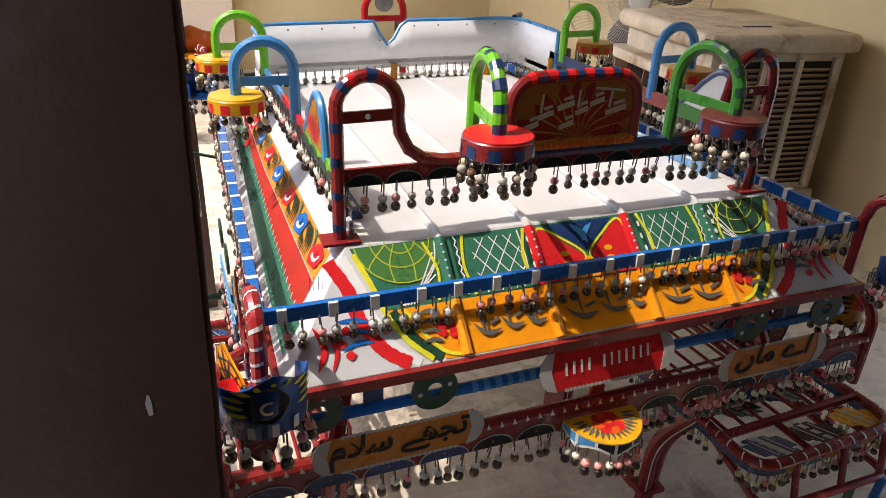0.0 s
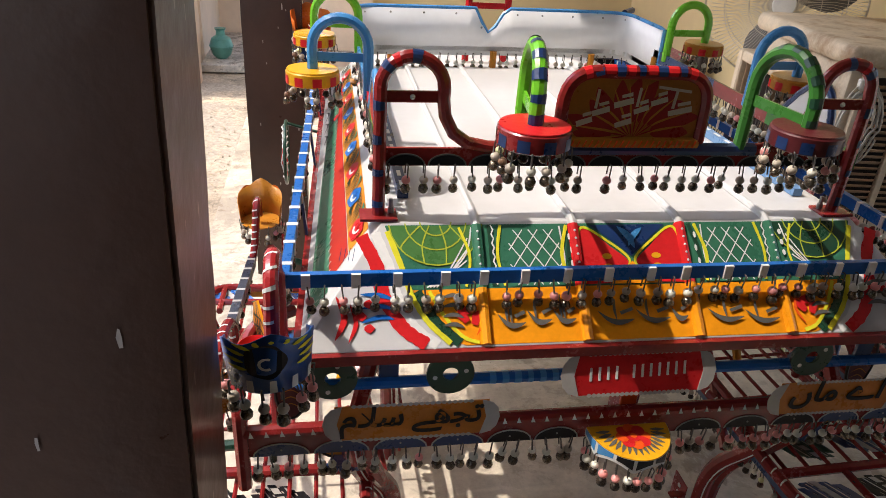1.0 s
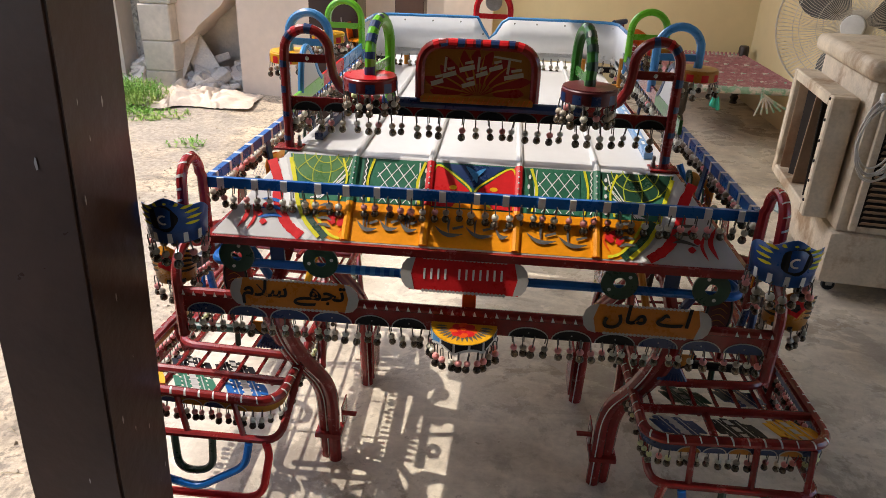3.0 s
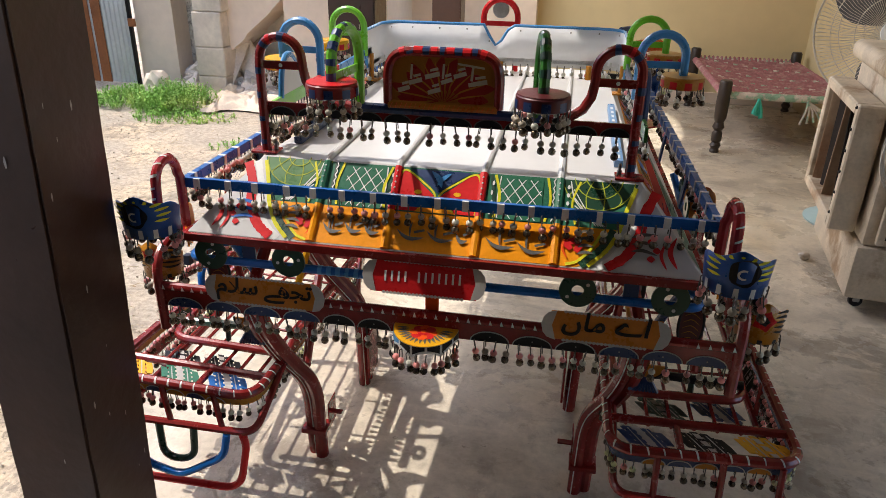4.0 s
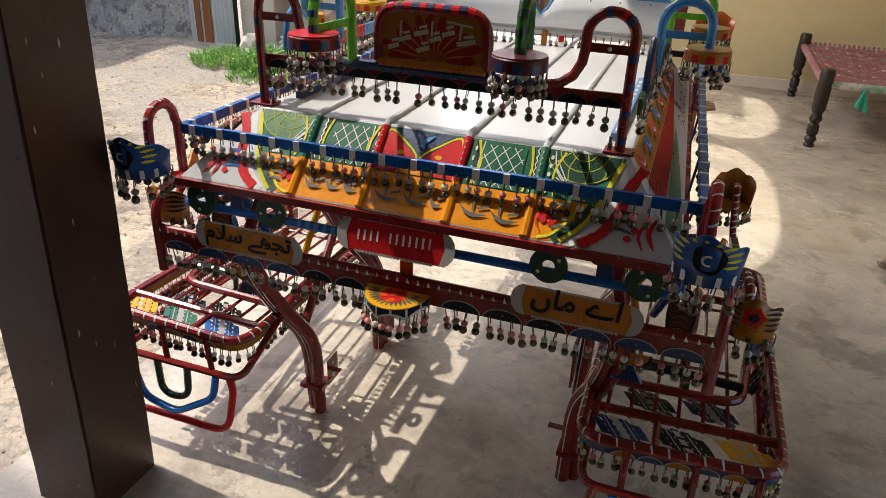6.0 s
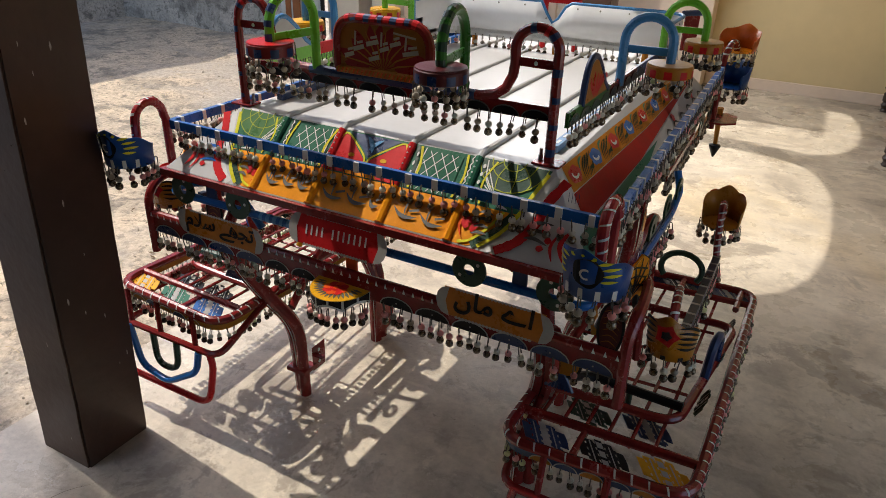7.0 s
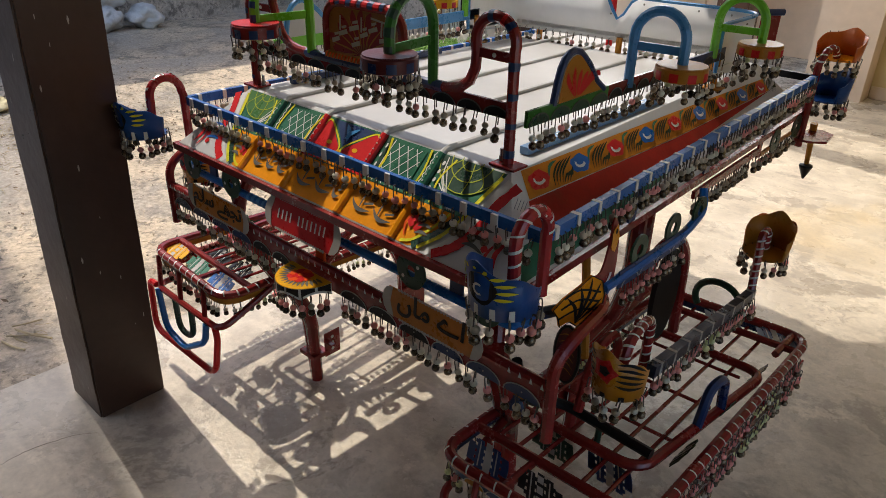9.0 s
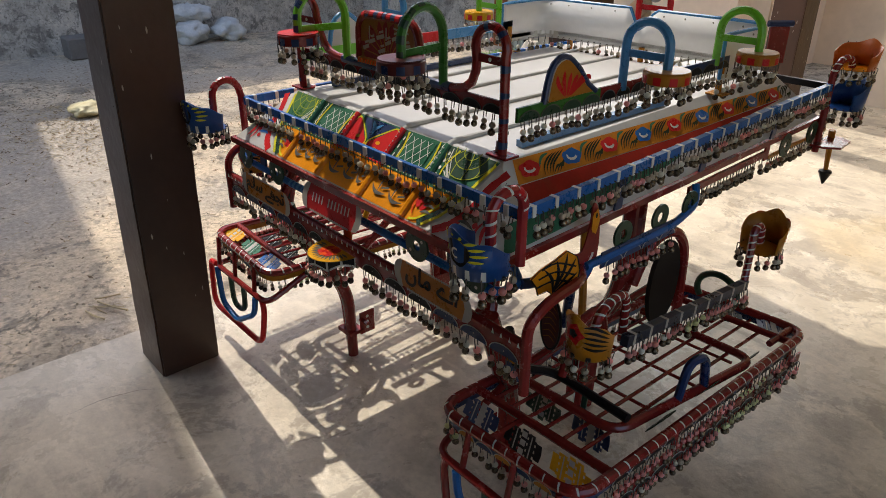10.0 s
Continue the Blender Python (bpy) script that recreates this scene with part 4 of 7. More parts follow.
for i in range(22):
    x = CX - 0.148 + i * 0.0122
    part("painted_tick", strip([(x, 1.7105, 1.238), (x + 0.006, 1.7105, 1.251)], 0.001, 0.0045, up=(0, 1, 0)), ORANGE_RED, rickshaw)
B = Paint(lambda a, b, h: Vector((CX - 0.016 + 0.92 * a, 1.722 - h, 1.31 + b)), board)
for i in range(11):
    a = radians(2 + i * 17.6)
    far = 0.150 if i % 2 else 0.125
    tip = (far * math.cos(a), -0.050 + 0.108 * math.sin(a))
    mid = (0.62 * far * math.cos(a + 0.10), -0.050 + 0.064 * math.sin(a + 0.10))
    root = (0.042 * math.cos(a), -0.050 + 0.024 * math.sin(a))
    B.stroke(DEEP_RED, curve(root, mid, tip), 0.034, 1, True)
    B.stroke(AMBER, curve((0.006 * math.cos(a), -0.052), (0.06 * math.cos(a + 0.17), -0.050 + 0.05 * math.sin(a + 0.17)), (0.95 * far * math.cos(a + 0.16), -0.050 + 0.10 * math.sin(a + 0.16))), 0.0045, 2, True)
    B.stroke(DEEP_RED, curve((0.01 * math.cos(a), -0.052), (0.055 * math.cos(a + 0.24), -0.050 + 0.045 * math.sin(a + 0.24))), 0.003, 3, True)
# the name on it stands as plain pale bars
for x0, y0, w, tall in ((0.070, -0.002, 0.050, 1), (0.030, 0.016, 0.034, 0), (-0.004, 0.000, 0.030, 1), (-0.048, 0.012, 0.040, 0), (-0.092, -0.004, 0.036, 1), (-0.122, -0.024, 0.032, 0), (-0.040, -0.026, 0.034, 0)):
    B.stroke(PALE, [(x0 + w, y0 + 0.004), (x0, y0 - 0.006)], 0.0105, 4)
    B.stroke(PALE, [(x0 + w * 0.9, y0 + 0.016), (x0 + w * 0.35, y0 + 0.011)], 0.0065, 4)
    if tall:
        B.stroke(PALE, [(x0 + w * 0.24, y0 + 0.040), (x0 + w * 0.16, y0 + 0.004)], 0.0065, 4)
B.stroke(PALE, [(0.112, 0.034), (0.040, 0.042)], 0.0055, 4)


def drum(at, top, side_a, side_b, r=0.061, h=0.032, label=""):
    """A tin drum with a painted rim and a ring of bells."""
    d = part("bell_drum", lathe([(r - 0.003, -h), (r, -h + 0.002), (r, -0.003), (r - 0.003, 0), (0.002, 0.0005)], 28, None, Matrix.Translation(at)), side_a, rickshaw, label, smooth=True)
    part("drum_top", lathe([(r - 0.002, 0.0004), (r - 0.0025, 0.002), (0.001, 0.0022)], 28, None, Matrix.Translation(at)), top, d, smooth=True)
    for i in range(9):
        bm = bmesh.new()
        a = 2 * math.pi * i / 9
        o = []
        for k in range(5):
            q = a - 0.17 + 0.085 * k
            o.append(((r + 0.0008) * math.cos(q) + at[0], (r + 0.0008) * math.sin(q) + at[1]))
        lo = [bm.verts.new((x, y, at[2] - h + 0.003)) for x, y in o]
        hi = [bm.verts.new((x, y, at[2] - 0.009)) for x, y in o]
        for k in range(4):
            bm.faces.new((lo[k], lo[k + 1], hi[k + 1], hi[k]))
        part("painted_patch", bm, side_b, d)
    pendants(d, [(at[0] + (r - 0.002) * math.cos(t), at[1] + (r - 0.002) * math.sin(t), at[2] - h) for t in (2 * math.pi * k / 24 for k in range(24))],
             0.029, "wgpgwlgbgwgg", closed=True, size=0.92, start=0.0)
    return d


def bell_hoop(inner_pt, outer_pt, topz, mat, name="bell_hoop", bands=None, r=0.0125):
    a, b = Vector(inner_pt), Vector(outer_pt)
    flat = Vector((b.x - a.x, b.y - a.y, 0))
    half = flat.length / 2
    mid = (a + b) / 2
    d = flat.normalized()
    pts = [a] + [Vector((mid.x, mid.y, topz - half)) - d * half * math.cos(t) + Vector((0, 0, half * math.sin(t))) for t in (math.pi * k / 12 for k in range(13))] + [b]
    h = part(name, tube(pts, r, 9), mat, rickshaw, smooth=True)
    if bands:
        ticks(pts[5:], r, 0.034, 0.017, bands, h, lambda p: (p - mid) + Vector((0, 0, 0.1)) - Vector((0, 0, topz - half - mid.z)), arc=75)
    w = topz - half * 1.35
    part("hoop_crossbar", strip([Vector((a.x, a.y, w)), Vector((b.x, b.y, w))], 0.005, 0.020), mat, rickshaw)
    return h


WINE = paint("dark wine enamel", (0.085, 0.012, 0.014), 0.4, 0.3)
# darker copy of the bright green, with the right side's shade in it
SHADE_GREEN = paint("shaded green enamel", (0.035, 0.16, 0.025))
# the right-hand drum and hoop have shade put into their darker colours
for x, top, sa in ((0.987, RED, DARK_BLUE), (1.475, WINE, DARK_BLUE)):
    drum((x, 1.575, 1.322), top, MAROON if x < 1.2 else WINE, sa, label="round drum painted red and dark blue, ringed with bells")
    bell_hoop((x + (0.02 if x < 1.2 else -0.02), BEAMY, 1.23), (x, 1.575, 1.322), 1.435, GREEN if x < 1.2 else SHADE_GREEN, bands=DARK_BLUE if x < 1.2 else DARK_GREEN)
for s in (-1, 1):
    for y, mat in ((2.15, SKY), (2.64, GREEN)):
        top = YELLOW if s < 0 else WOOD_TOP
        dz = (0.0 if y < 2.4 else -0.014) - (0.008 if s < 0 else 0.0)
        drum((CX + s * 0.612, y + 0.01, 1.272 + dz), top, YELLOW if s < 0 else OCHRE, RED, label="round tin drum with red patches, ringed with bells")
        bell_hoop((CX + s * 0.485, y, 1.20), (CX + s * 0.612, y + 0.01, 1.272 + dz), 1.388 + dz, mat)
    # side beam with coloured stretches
    # right-hand stretches are darker copies, that side's shade being in the colour
    for y0, y1, mat in ((1.73, 2.05, GREEN if s < 0 else SHADE_GREEN), (2.05, 2.32, RED if s < 0 else MAROON), (2.32, 2.72, SKY if s < 0 else DARK_BLUE)):
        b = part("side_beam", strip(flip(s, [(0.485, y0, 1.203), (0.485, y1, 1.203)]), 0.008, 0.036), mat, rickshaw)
        scallops(b, (CX + s * 0.4895, y0, 1.186), (CX + s * 0.4895, y1, 1.186), max(3, round((y1 - y0) / 0.075)), 0.028, (s, 0, 0), DARK_GREEN if mat in (GREEN, SHADE_GREEN) else BLACK, GREY_INK, dots=False)
        pendants(b, flip(s, [(0.487, y0 + 0.005, 1.185), (0.487, y1, 1.185)]), 0.0265, "wwgwpgwwgwgg")
    part("beam_post", tube(flip(s, [(0.478, 2.70, TOPZ), (0.478, 2.70, 1.20)]), 0.011, 8), OCHRE, rickshaw, smooth=True)
    part("post_foot", box(CX + s * 0.478 - 0.03, CX + s * 0.478 + 0.03, 2.675, 2.725, TOPZ + 0.002, TOPZ + 0.007, 0.001), OCHRE, rickshaw)
    # peaked ornament on the side beam
    prof = [(1.825, 1.215), (1.835, 1.265)] + [(1.89 - 0.05 * math.cos(t), 1.272 + 0.052 * math.sin(t)) for t in (0.4, 0.8, 1.2, 1.57, 1.95, 2.3)] + [(1.955, 1.285), (1.995, 1.24), (2.03, 1.217)]
    YZ = Matrix(((0, 0, 1, CX), (1, 0, 0, 0), (0, 1, 0, 0), (0, 0, 0, 1)))
    orn = part("peaked_ornament", prism(prof, min(s * 0.482, s * 0.489), max(s * 0.482, s * 0.489), None, YZ), WHITE, rickshaw, "peaked tin ornament with a blue edge and painted flame")
    # edge darker on the right: shade put into the blue
    part("ornament_edge", tube([(CX + s * 0.4855, y, z) for y, z in prof], 0.0085, 8), DARK_BLUE if s > 0 else SKY, orn, smooth=True)
    O = Paint(lambda a, b, h: Vector((CX + s * (0.4895 + h), a, b)), orn)
    O.poly(OCHRE, [(y * 0.86 + 1.915 * 0.14, z * 0.9 + 1.235 * 0.1) for y, z in prof], 1)
    for i in range(6):
        O.stroke(RED, curve((1.90 + i * 0.004, 1.222), (1.87 + i * 0.022, 1.26), (1.865 + i * 0.027, 1.29 - abs(i - 1) * 0.009)), 0.014, 2, True)
    # slotted strips lying on the roof
    x0 = CX + s * 0.435
    part("slotted_strip", strip([(x0, 1.80, 1.106), (x0, 2.45, 1.106)], 0.022, 0.018), STEEL_BLUE if s > 0 else DARK_BLUE, rickshaw, "blue painted slotted metal strip on the roof")
    for i in range(11):
        part("slot_mark", box(x0 - 0.004, x0 + 0.004, 1.82 + i * 0.055, 1.85 + i * 0.055, 1.1145, 1.1158, 0), LINE, rickshaw)

# curved back panel with its notch
back = rounded([(CX - 0.485, 2.66, 0), (CX - 0.485, 2.93, 0), (CX, 2.965, 0), (CX + 0.485, 2.98, 0), (CX + 0.485, 2.68, 0)], 0.075, 6)
fine_back = []
for a, b in zip(back, back[1:]):
    k = max(1, round((b - a).length / 0.022))
    fine_back += [a.lerp(b, i / k) for i in range(k)]
fine_back.append(back[-1])


def back_top(x):
    q = abs(x - CX + 0.02)
    return 1.292 - (0.085 * max(0.0, 1 - q / 0.05) ** 0.7 if q < 0.05 else 0) - 0.02 * max(0, q - 0.4)


bm = bmesh.new()
lo, hi = [bm.verts.new((p.x, p.y, 1.15)) for p in fine_back], [bm.verts.new((p.x, p.y, back_top(p.x))) for p in fine_back]
for i in range(len(lo) - 1):
    bm.faces.new((lo[i], lo[i + 1], hi[i + 1], hi[i]))
panel = part("back_panel", bm, PANEL, rickshaw, "curved white sheet panel with a blue rim and a notch", smooth=True)
panel.modifiers.new("thick", "SOLIDIFY").thickness = 0.004
edge = [Vector((p.x, p.y, back_top(p.x))) for p in fine_back]
part("panel_rim", tube([Vector((edge[0].x, edge[0].y, 1.15))] + edge + [Vector((edge[-1].x, edge[-1].y, 1.15))], 0.0065, 6), SKY, panel, smooth=True)
back_bar = part("back_beam", strip([Vector((p.x, p.y, 1.15)) for p in fine_back], 0.008, 0.03), LINE, rickshaw)
pendants(back_bar, [Vector((p.x, p.y - 0.007, 1.138)) for p in fine_back], 0.0305, "wwgwwwgwwpw")
for x in (CX - 0.36, CX, CX + 0.36):
    part("back_post", tube([(x, 2.955, TOPZ), (x, 2.955, 1.15)], 0.012, 8), OCHRE, rickshaw, smooth=True)
for i in range(14):
    p = fine_back[4 + i * (len(fine_back) - 8) // 13]
    part("rivet", ball((p.x, p.y - 0.003, back_top(p.x) - 0.018), 0.004, None, 6, 4), STEEL, panel)
part("panel_end", strip([(CX + 0.478, 2.992, 1.222), (CX + 0.518, 3.045, 1.222)], 0.006, 0.125), MAROON, rickshaw, "maroon end plate of the back panel")
part("pipe_stub", tube([(CX + 0.47, 2.985, 1.292), (CX + 0.525, 3.05, 1.292)], 0.011, 8), DARK_BLUE, rickshaw, smooth=True)
h = bell_hoop((CX - 0.085, 3.03, 1.10), (CX + 0.055, 3.03, 1.10), 1.385, RED)
part("hoop_mirror", lathe([(0.032, -0.003), (0.034, 0), (0.032, 0.003)], 20, None, Matrix.Translation((CX - 0.015, 3.03, 1.345)) @ Matrix.Rotation(radians(90), 4, "X")), STEEL, rickshaw, "small round metal disc in the hoop")


# ---- corner hoops, cups and lower front ----
def cup(at, face, r, h, mat, label, floor_mat=None):
    """An open half cup with a wavy tall wall towards face (degrees), a floor and bells round it."""
    bm = bmesh.new()
    n = 26
    rows = []
    for i in range(n + 1):
        t = -112 + 224 * i / n
        q = radians(face + t)
        k = abs(t) / 112
        top = h * (1 - 0.42 * k ** 1.2 + 0.045 * math.cos(radians(t * 5.2)) - 0.045)
        flare = 1.0 + 0.08 * (1 - k)
        rows.append((bm.verts.new((at[0] + r * 0.93 * math.cos(q), at[1] + r * 0.93 * math.sin(q), at[2])),
                     bm.verts.new((at[0] + r * flare * math.cos(q), at[1] + r * flare * math.sin(q), at[2] + top))))
    for a, b in zip(rows, rows[1:]):
        bm.faces.new((a[0], b[0], b[1], a[1]))
    ob = part("bell_cup", bm, mat, rickshaw, label, smooth=True)
    ob.modifiers.new("thick", "SOLIDIFY").thickness = 0.002
    part("cup_floor", lathe([(r * 0.92, 0), (r * 0.93, 0.003), (0.002, 0.0035)], 26, None, Matrix.Translation(at)), floor_mat or mat, ob)

    def wall(a, b, hh):
        q = radians(face) + a / r
        rr = r * (0.93 + 0.13 * b / h) + 0.0016 + hh
        return Vector((at[0] + rr * math.cos(q), at[1] + rr * math.sin(q), at[2] + b))

    C = Paint(wall, ob)
    return ob, C


def eye_cup(at, face, s):
    r, h = 0.069, 0.112
    ob, C = cup(at, face, r, h, CUP_BLUE, "blue tin cup with a painted eye and yellow rays, ringed with bells")
    C.blob(BLACK, (0.01 * s, 0.062), 0.031, 0.032, 1, 30, 0.05)
    C.arc(LINE, (0.008 * s, 0.060), 0.010, 60, 300, 0.0045, 3)
    for k in range(11):
        a = radians(-25 + 23 * k)
        u, v = math.cos(a), math.sin(a)
        far = 0.078 if abs(u) > 0.5 else 0.047
        C.stroke(LEMON, curve((u * 0.040, 0.062 + v * 0.034), (u * 0.056, 0.063 + v * 0.036), (u * far, 0.064 + v * 0.038)), 0.0072, 2, True)
    for a in (-0.07, -0.035, 0.0, 0.035, 0.07):
        C.poly(LINE, [(a - 0.006, 0.003), (a + 0.006, 0.003), (a + 0.005, 0.026), (a - 0.005, 0.026)], 1)
    pendants(ob, [(at[0] + r * 0.95 * math.cos(t), at[1] + r * 0.95 * math.sin(t), at[2] + 0.002) for t in (2 * math.pi * k / 24 for k in range(24))],
             0.030, "ppgwgg", closed=True, start=0.0, size=1.05)
    return ob


def tiger_cup(at, face, mats=(TIGER, BLACK), r=0.066, h=0.085, blossom=RED):
    ob, C = cup(at, face, r, h, mats[0], "yellow tin cup with black stripes and a red blossom, ringed with bells", floor_mat=AMBER)
    e = h * 0.58
    C.blob(blossom, (0, e), 0.024, 0.026, 2, 15, 0.22)
    C.blob(BLACK, (0, e), 0.011, 0.012, 3, 10, 0.15)
    for k in range(-1, 2):
        C.poly(BLACK, [(k * 0.04 - 0.006, 0.002), (k * 0.04 + 0.006, 0.002), (k * 0.04 + 0.006, 0.014), (k * 0.04 - 0.006, 0.014)], 1)
    for k in range(5):
        for q in (-1, 1):
            C.stroke(mats[1], curve((q * 0.024, e - 0.028 + k * 0.013), (q * 0.05, e - 0.034 + k * 0.015), (q * 0.085, e - 0.036 + k * 0.010)), 0.0075, 1, True)
    pendants(ob, [(at[0] + r * 0.95 * math.cos(t), at[1] + r * 0.95 * math.sin(t), at[2] + 0.002) for t in (2 * math.pi * k / 24 for k in range(24))],
             0.032, "wpgwg", closed=True, start=0.0)
    return ob


for s in (-1, 1):
    # corner hoop and eye cup
    pts = flip(s, [(0.668, 1.568, 0.925), (0.668, 1.568, 1.06)]) + flip(s, [(0.672, 1.516 + 0.050 * math.cos(t), 1.070 + 0.050 * math.sin(t)) for t in (math.pi * k / 12 for k in range(13))]) \
        + flip(s, [(0.675, 1.464, 1.0), (0.678, 1.458, 0.962)])
    hoop = part("corner_hoop", tube(pts, 0.0125, 10), CRIMSON, rickshaw, "crimson hoop with white candy bands", smooth=True)
    mid_h = Vector((CX + s * 0.60, 1.508, 1.03))
    ticks(pts[1:-1], 0.0125, 0.027, 0.0055, LINE, hoop, lambda p: p - mid_h + Vector((0, -0.02, 0)), arc=75, slant=0.004)
    ticks(pts[4:9], 0.0129, 0.05, 0.016, RED, hoop, lambda p: p - mid_h, arc=60)
    # red dish hung behind one corner
    if s < 0:
        dish = lathe([(0.016, 0.0), (0.030, 0.014), (0.044, 0.045), (0.042, 0.046), (0.027, 0.016), (0.002, 0.006)], 20, None, Matrix.Translation((CX - 0.716, 1.60, 0.858)) @ Matrix.Scale(0.8, 4))
        part("red_dish", dish, RED, rickshaw, "small red painted tin dish", smooth=True)
        part("dish_arm", tube(flip(s, [(0.66, 1.60, 0.915), (0.716, 1.60, 0.862)]), 0.006, 7), MAROON, rickshaw, smooth=True)
    eye_cup((CX + s * 0.678, 1.436, 0.966), -90 - s * 9, s)
    # end of the lower bumper
    end = rounded(flip(s, [(0.745, 1.52, 0.63), (0.745, 1.52, 0.82), (0.752, 1.58, 0.86), (0.735, 1.72, 0.86), (0.66, 1.80, 0.84)]), 0.07, 7)
    part("bumper_upright", tube(end, 0.0135, 9), MAROON, rickshaw, smooth=True)
    # tiger cup low beside the bumper end
    tiger_cup((CX + s * 0.815, 1.66, 0.728), -90 - s * 4, r=0.057, h=0.120)
    neck = rounded(flip(s, [(0.81, 1.665, 0.70), (0.805, 1.70, 0.815), (0.79, 1.83, 0.815), (0.785, 1.84, 0.66)]), 0.05, 6)
    nk = part("cup_hoop", tube(neck, 0.0115, 9), MAROON, rickshaw, smooth=True)
    ticks(neck, 0.0115, 0.024, 0.005, LINE, nk, (s * 0.7, -0.5, 0.7), arc=75, slant=0.003)
    # striped arm with a raised cup at its end
    arm = flip(s, [(0.825, 1.79, 0.70), (0.81, 2.44, 0.615)])
    ab = part("striped_arm", strip(arm, 0.022, 0.03), INK_BLUE, rickshaw, "near-black blue flat arm with pale bands")
    for p, d in walk_along(arm, 0.075, 0.03):
        part("pale_band", strip([p - d * 0.0055, p + d * 0.0055], 0.0232, 0.0312), GREY_END, ab)
    pendants(ab, [q + Vector((s * 0.01, 0, -0.014)) for q in arm], 0.0235, "pppppppwpppplllll")
    rise = rounded(flip(s, [(0.81, 2.43, 0.61), (0.80, 2.455, 0.66), (0.79, 2.475, 0.785), (0.79, 2.52, 0.785), (0.79, 2.53, 0.725)]), 0.04, 6)
    rr = part("arm_riser", tube(rise, 0.0115, 9), MAROON, rickshaw, smooth=True)
    ticks(rise, 0.0115, 0.022, 0.005, LINE, rr, (s * 0.7, -0.5, 0.7), arc=75, slant=0.003)
    tiger_cup((CX + s * 0.787, 2.55, 0.695), 90, (AMBER, BURNT), 0.066, 0.115, OCHRE)
    # rear corner hoop and cups
    rp = flip(s, [(0.602, 3.30, 0.80), (0.602, 3.30, 1.10)]) + flip(s, [(0.610 + 0.012 * (1 - math.cos(t)), 3.335 - 0.035 * math.cos(t), 1.118 + 0.035 * math.sin(t)) for t in (math.pi * k / 10 for k in range(1, 11))])
    hp = part("rear_corner_hoop", tube(rp, 0.0125, 9), MAROON, rickshaw, smooth=True)
    ticks(rp[1:], 0.0125, 0.022, 0.006, LINE, hp, (0, -0.6, 0.7), arc=80, slant=0.003)
    ob, C = cup((CX + s * 0.632, 3.395, 1.112), 90 - s * 12, 0.078, 0.10, BURNT, "orange tin cup with dark stripes at the rear corner", floor_mat=ORANGE)
    for k in range(-3, 4):
        C.stroke(BLACK, curve((k * 0.024, 0.03), (k * 0.026, 0.06), (k * 0.027, 0.085)), 0.005, 1, True)
    pendants(ob, [(CX + s * 0.632 + 0.072 * math.cos(t), 3.395 + 0.072 * math.sin(t), 1.114) for t in (2 * math.pi * k / 24 for k in range(24))], 0.034, "gwg", closed=True)
    eye_cup((CX + s * 0.636, 3.385, 0.965), 90 - s * 30, s)
    # rear drop pole with a dark arrow tip
    if s > 0:
        part("drop_pole", tube(flip(s, [(0.615, 3.39, 0.87), (0.62, 3.41, 0.70)]), 0.011, 8, taper=lambda t: 1.25 - 0.45 * t), OCHRE, rickshaw, smooth=True)
        part("pole_tip", lathe([(0.004, -0.05), (0.026, 0.0), (0.024, 0.006), (0.006, 0.012)], 10, None, Matrix.Translation((CX + s * 0.62, 3.41, 0.695))), BLACK, rickshaw, smooth=True)
    # rear low rail with bells
    lr = flip(s, [(0.645 - tap(2.36), 2.36, 0.885), (0.645 - tap(2.86), 2.86, 0.885)])
    b = part("side_low_bar", strip(lr, 0.01, 0.022), MAROON, rickshaw)
    pendants(b, [q + Vector((0, 0, -0.01)) for q in lr], 0.0205, "gggggbgg")
    lr = flip(s, [(0.645 - tap(2.9), 2.90, 0.865), (0.645 - tap(3.4), 3.40, 0.865)])
    b = part("side_low_bar", strip(lr, 0.008, 0.012), OCHRE, rickshaw)
    pendants(b, [q + Vector((0, 0, -0.006)) for q in lr], 0.0205, "ggbggbgg")
    for y in (3.02, 3.25):
        part("washer_disc", ring_plate(0.042, 0.013, 0.005, None, Matrix.Translation((CX + s * (0.648 - tap(y)), y, 0.885)) @ Matrix.Rotation(radians(90), 4, "Y")), DARK_GREEN, rickshaw)
    for y in (2.88, 3.38):
        part("side_strut", strip(flip(s, [(0.645 - tap(y), y, 0.915), (0.645 - tap(y), y, 0.86)]), 0.006, 0.03, up=(0, 1, 0)), MAROON, rickshaw)
    if s > 0:
        part("side_shelf", prism([(0, 0), (0.16, 0), (0.18, 0.04), (0.15, 0.09), (0.04, 0.10), (0, 0.05)], 0, 0.008, None,
                                 Matrix(((0, s, 0, CX + s * 0.60), (1, 0, 0, 3.24), (0, 0, 1, 0.835), (0, 0, 0, 1)))), MAROON, rickshaw)

# front hangers: struts, blue bar, washer discs
bar = rounded([(CX - 0.56, 1.66, 0.853), (CX - 0.645, 1.60, 0.853), (CX - 0.645, 1.528, 0.853), (CX + 0.645, 1.528, 0.853), (CX + 0.645, 1.60, 0.853), (CX + 0.56, 1.66, 0.853)], 0.05, 6)
blue_bar = part("blue_front_bar", tube(bar, 0.0115, 9), BLUE, rickshaw, "blue tube bar with light blue dashes", smooth=True)
stripes([(CX - 0.3, 1.528, 0.853), (CX - 0.12, 1.528, 0.853)], 0.0115, 0.024, 0.013, SKY, blue_bar)
for dx in (-0.48, 0.48):
    part("front_strut", box(CX + dx - 0.018, CX + dx + 0.018, 1.528, 1.536, 0.84, 0.915, 0.001), DARK_BLUE, rickshaw)
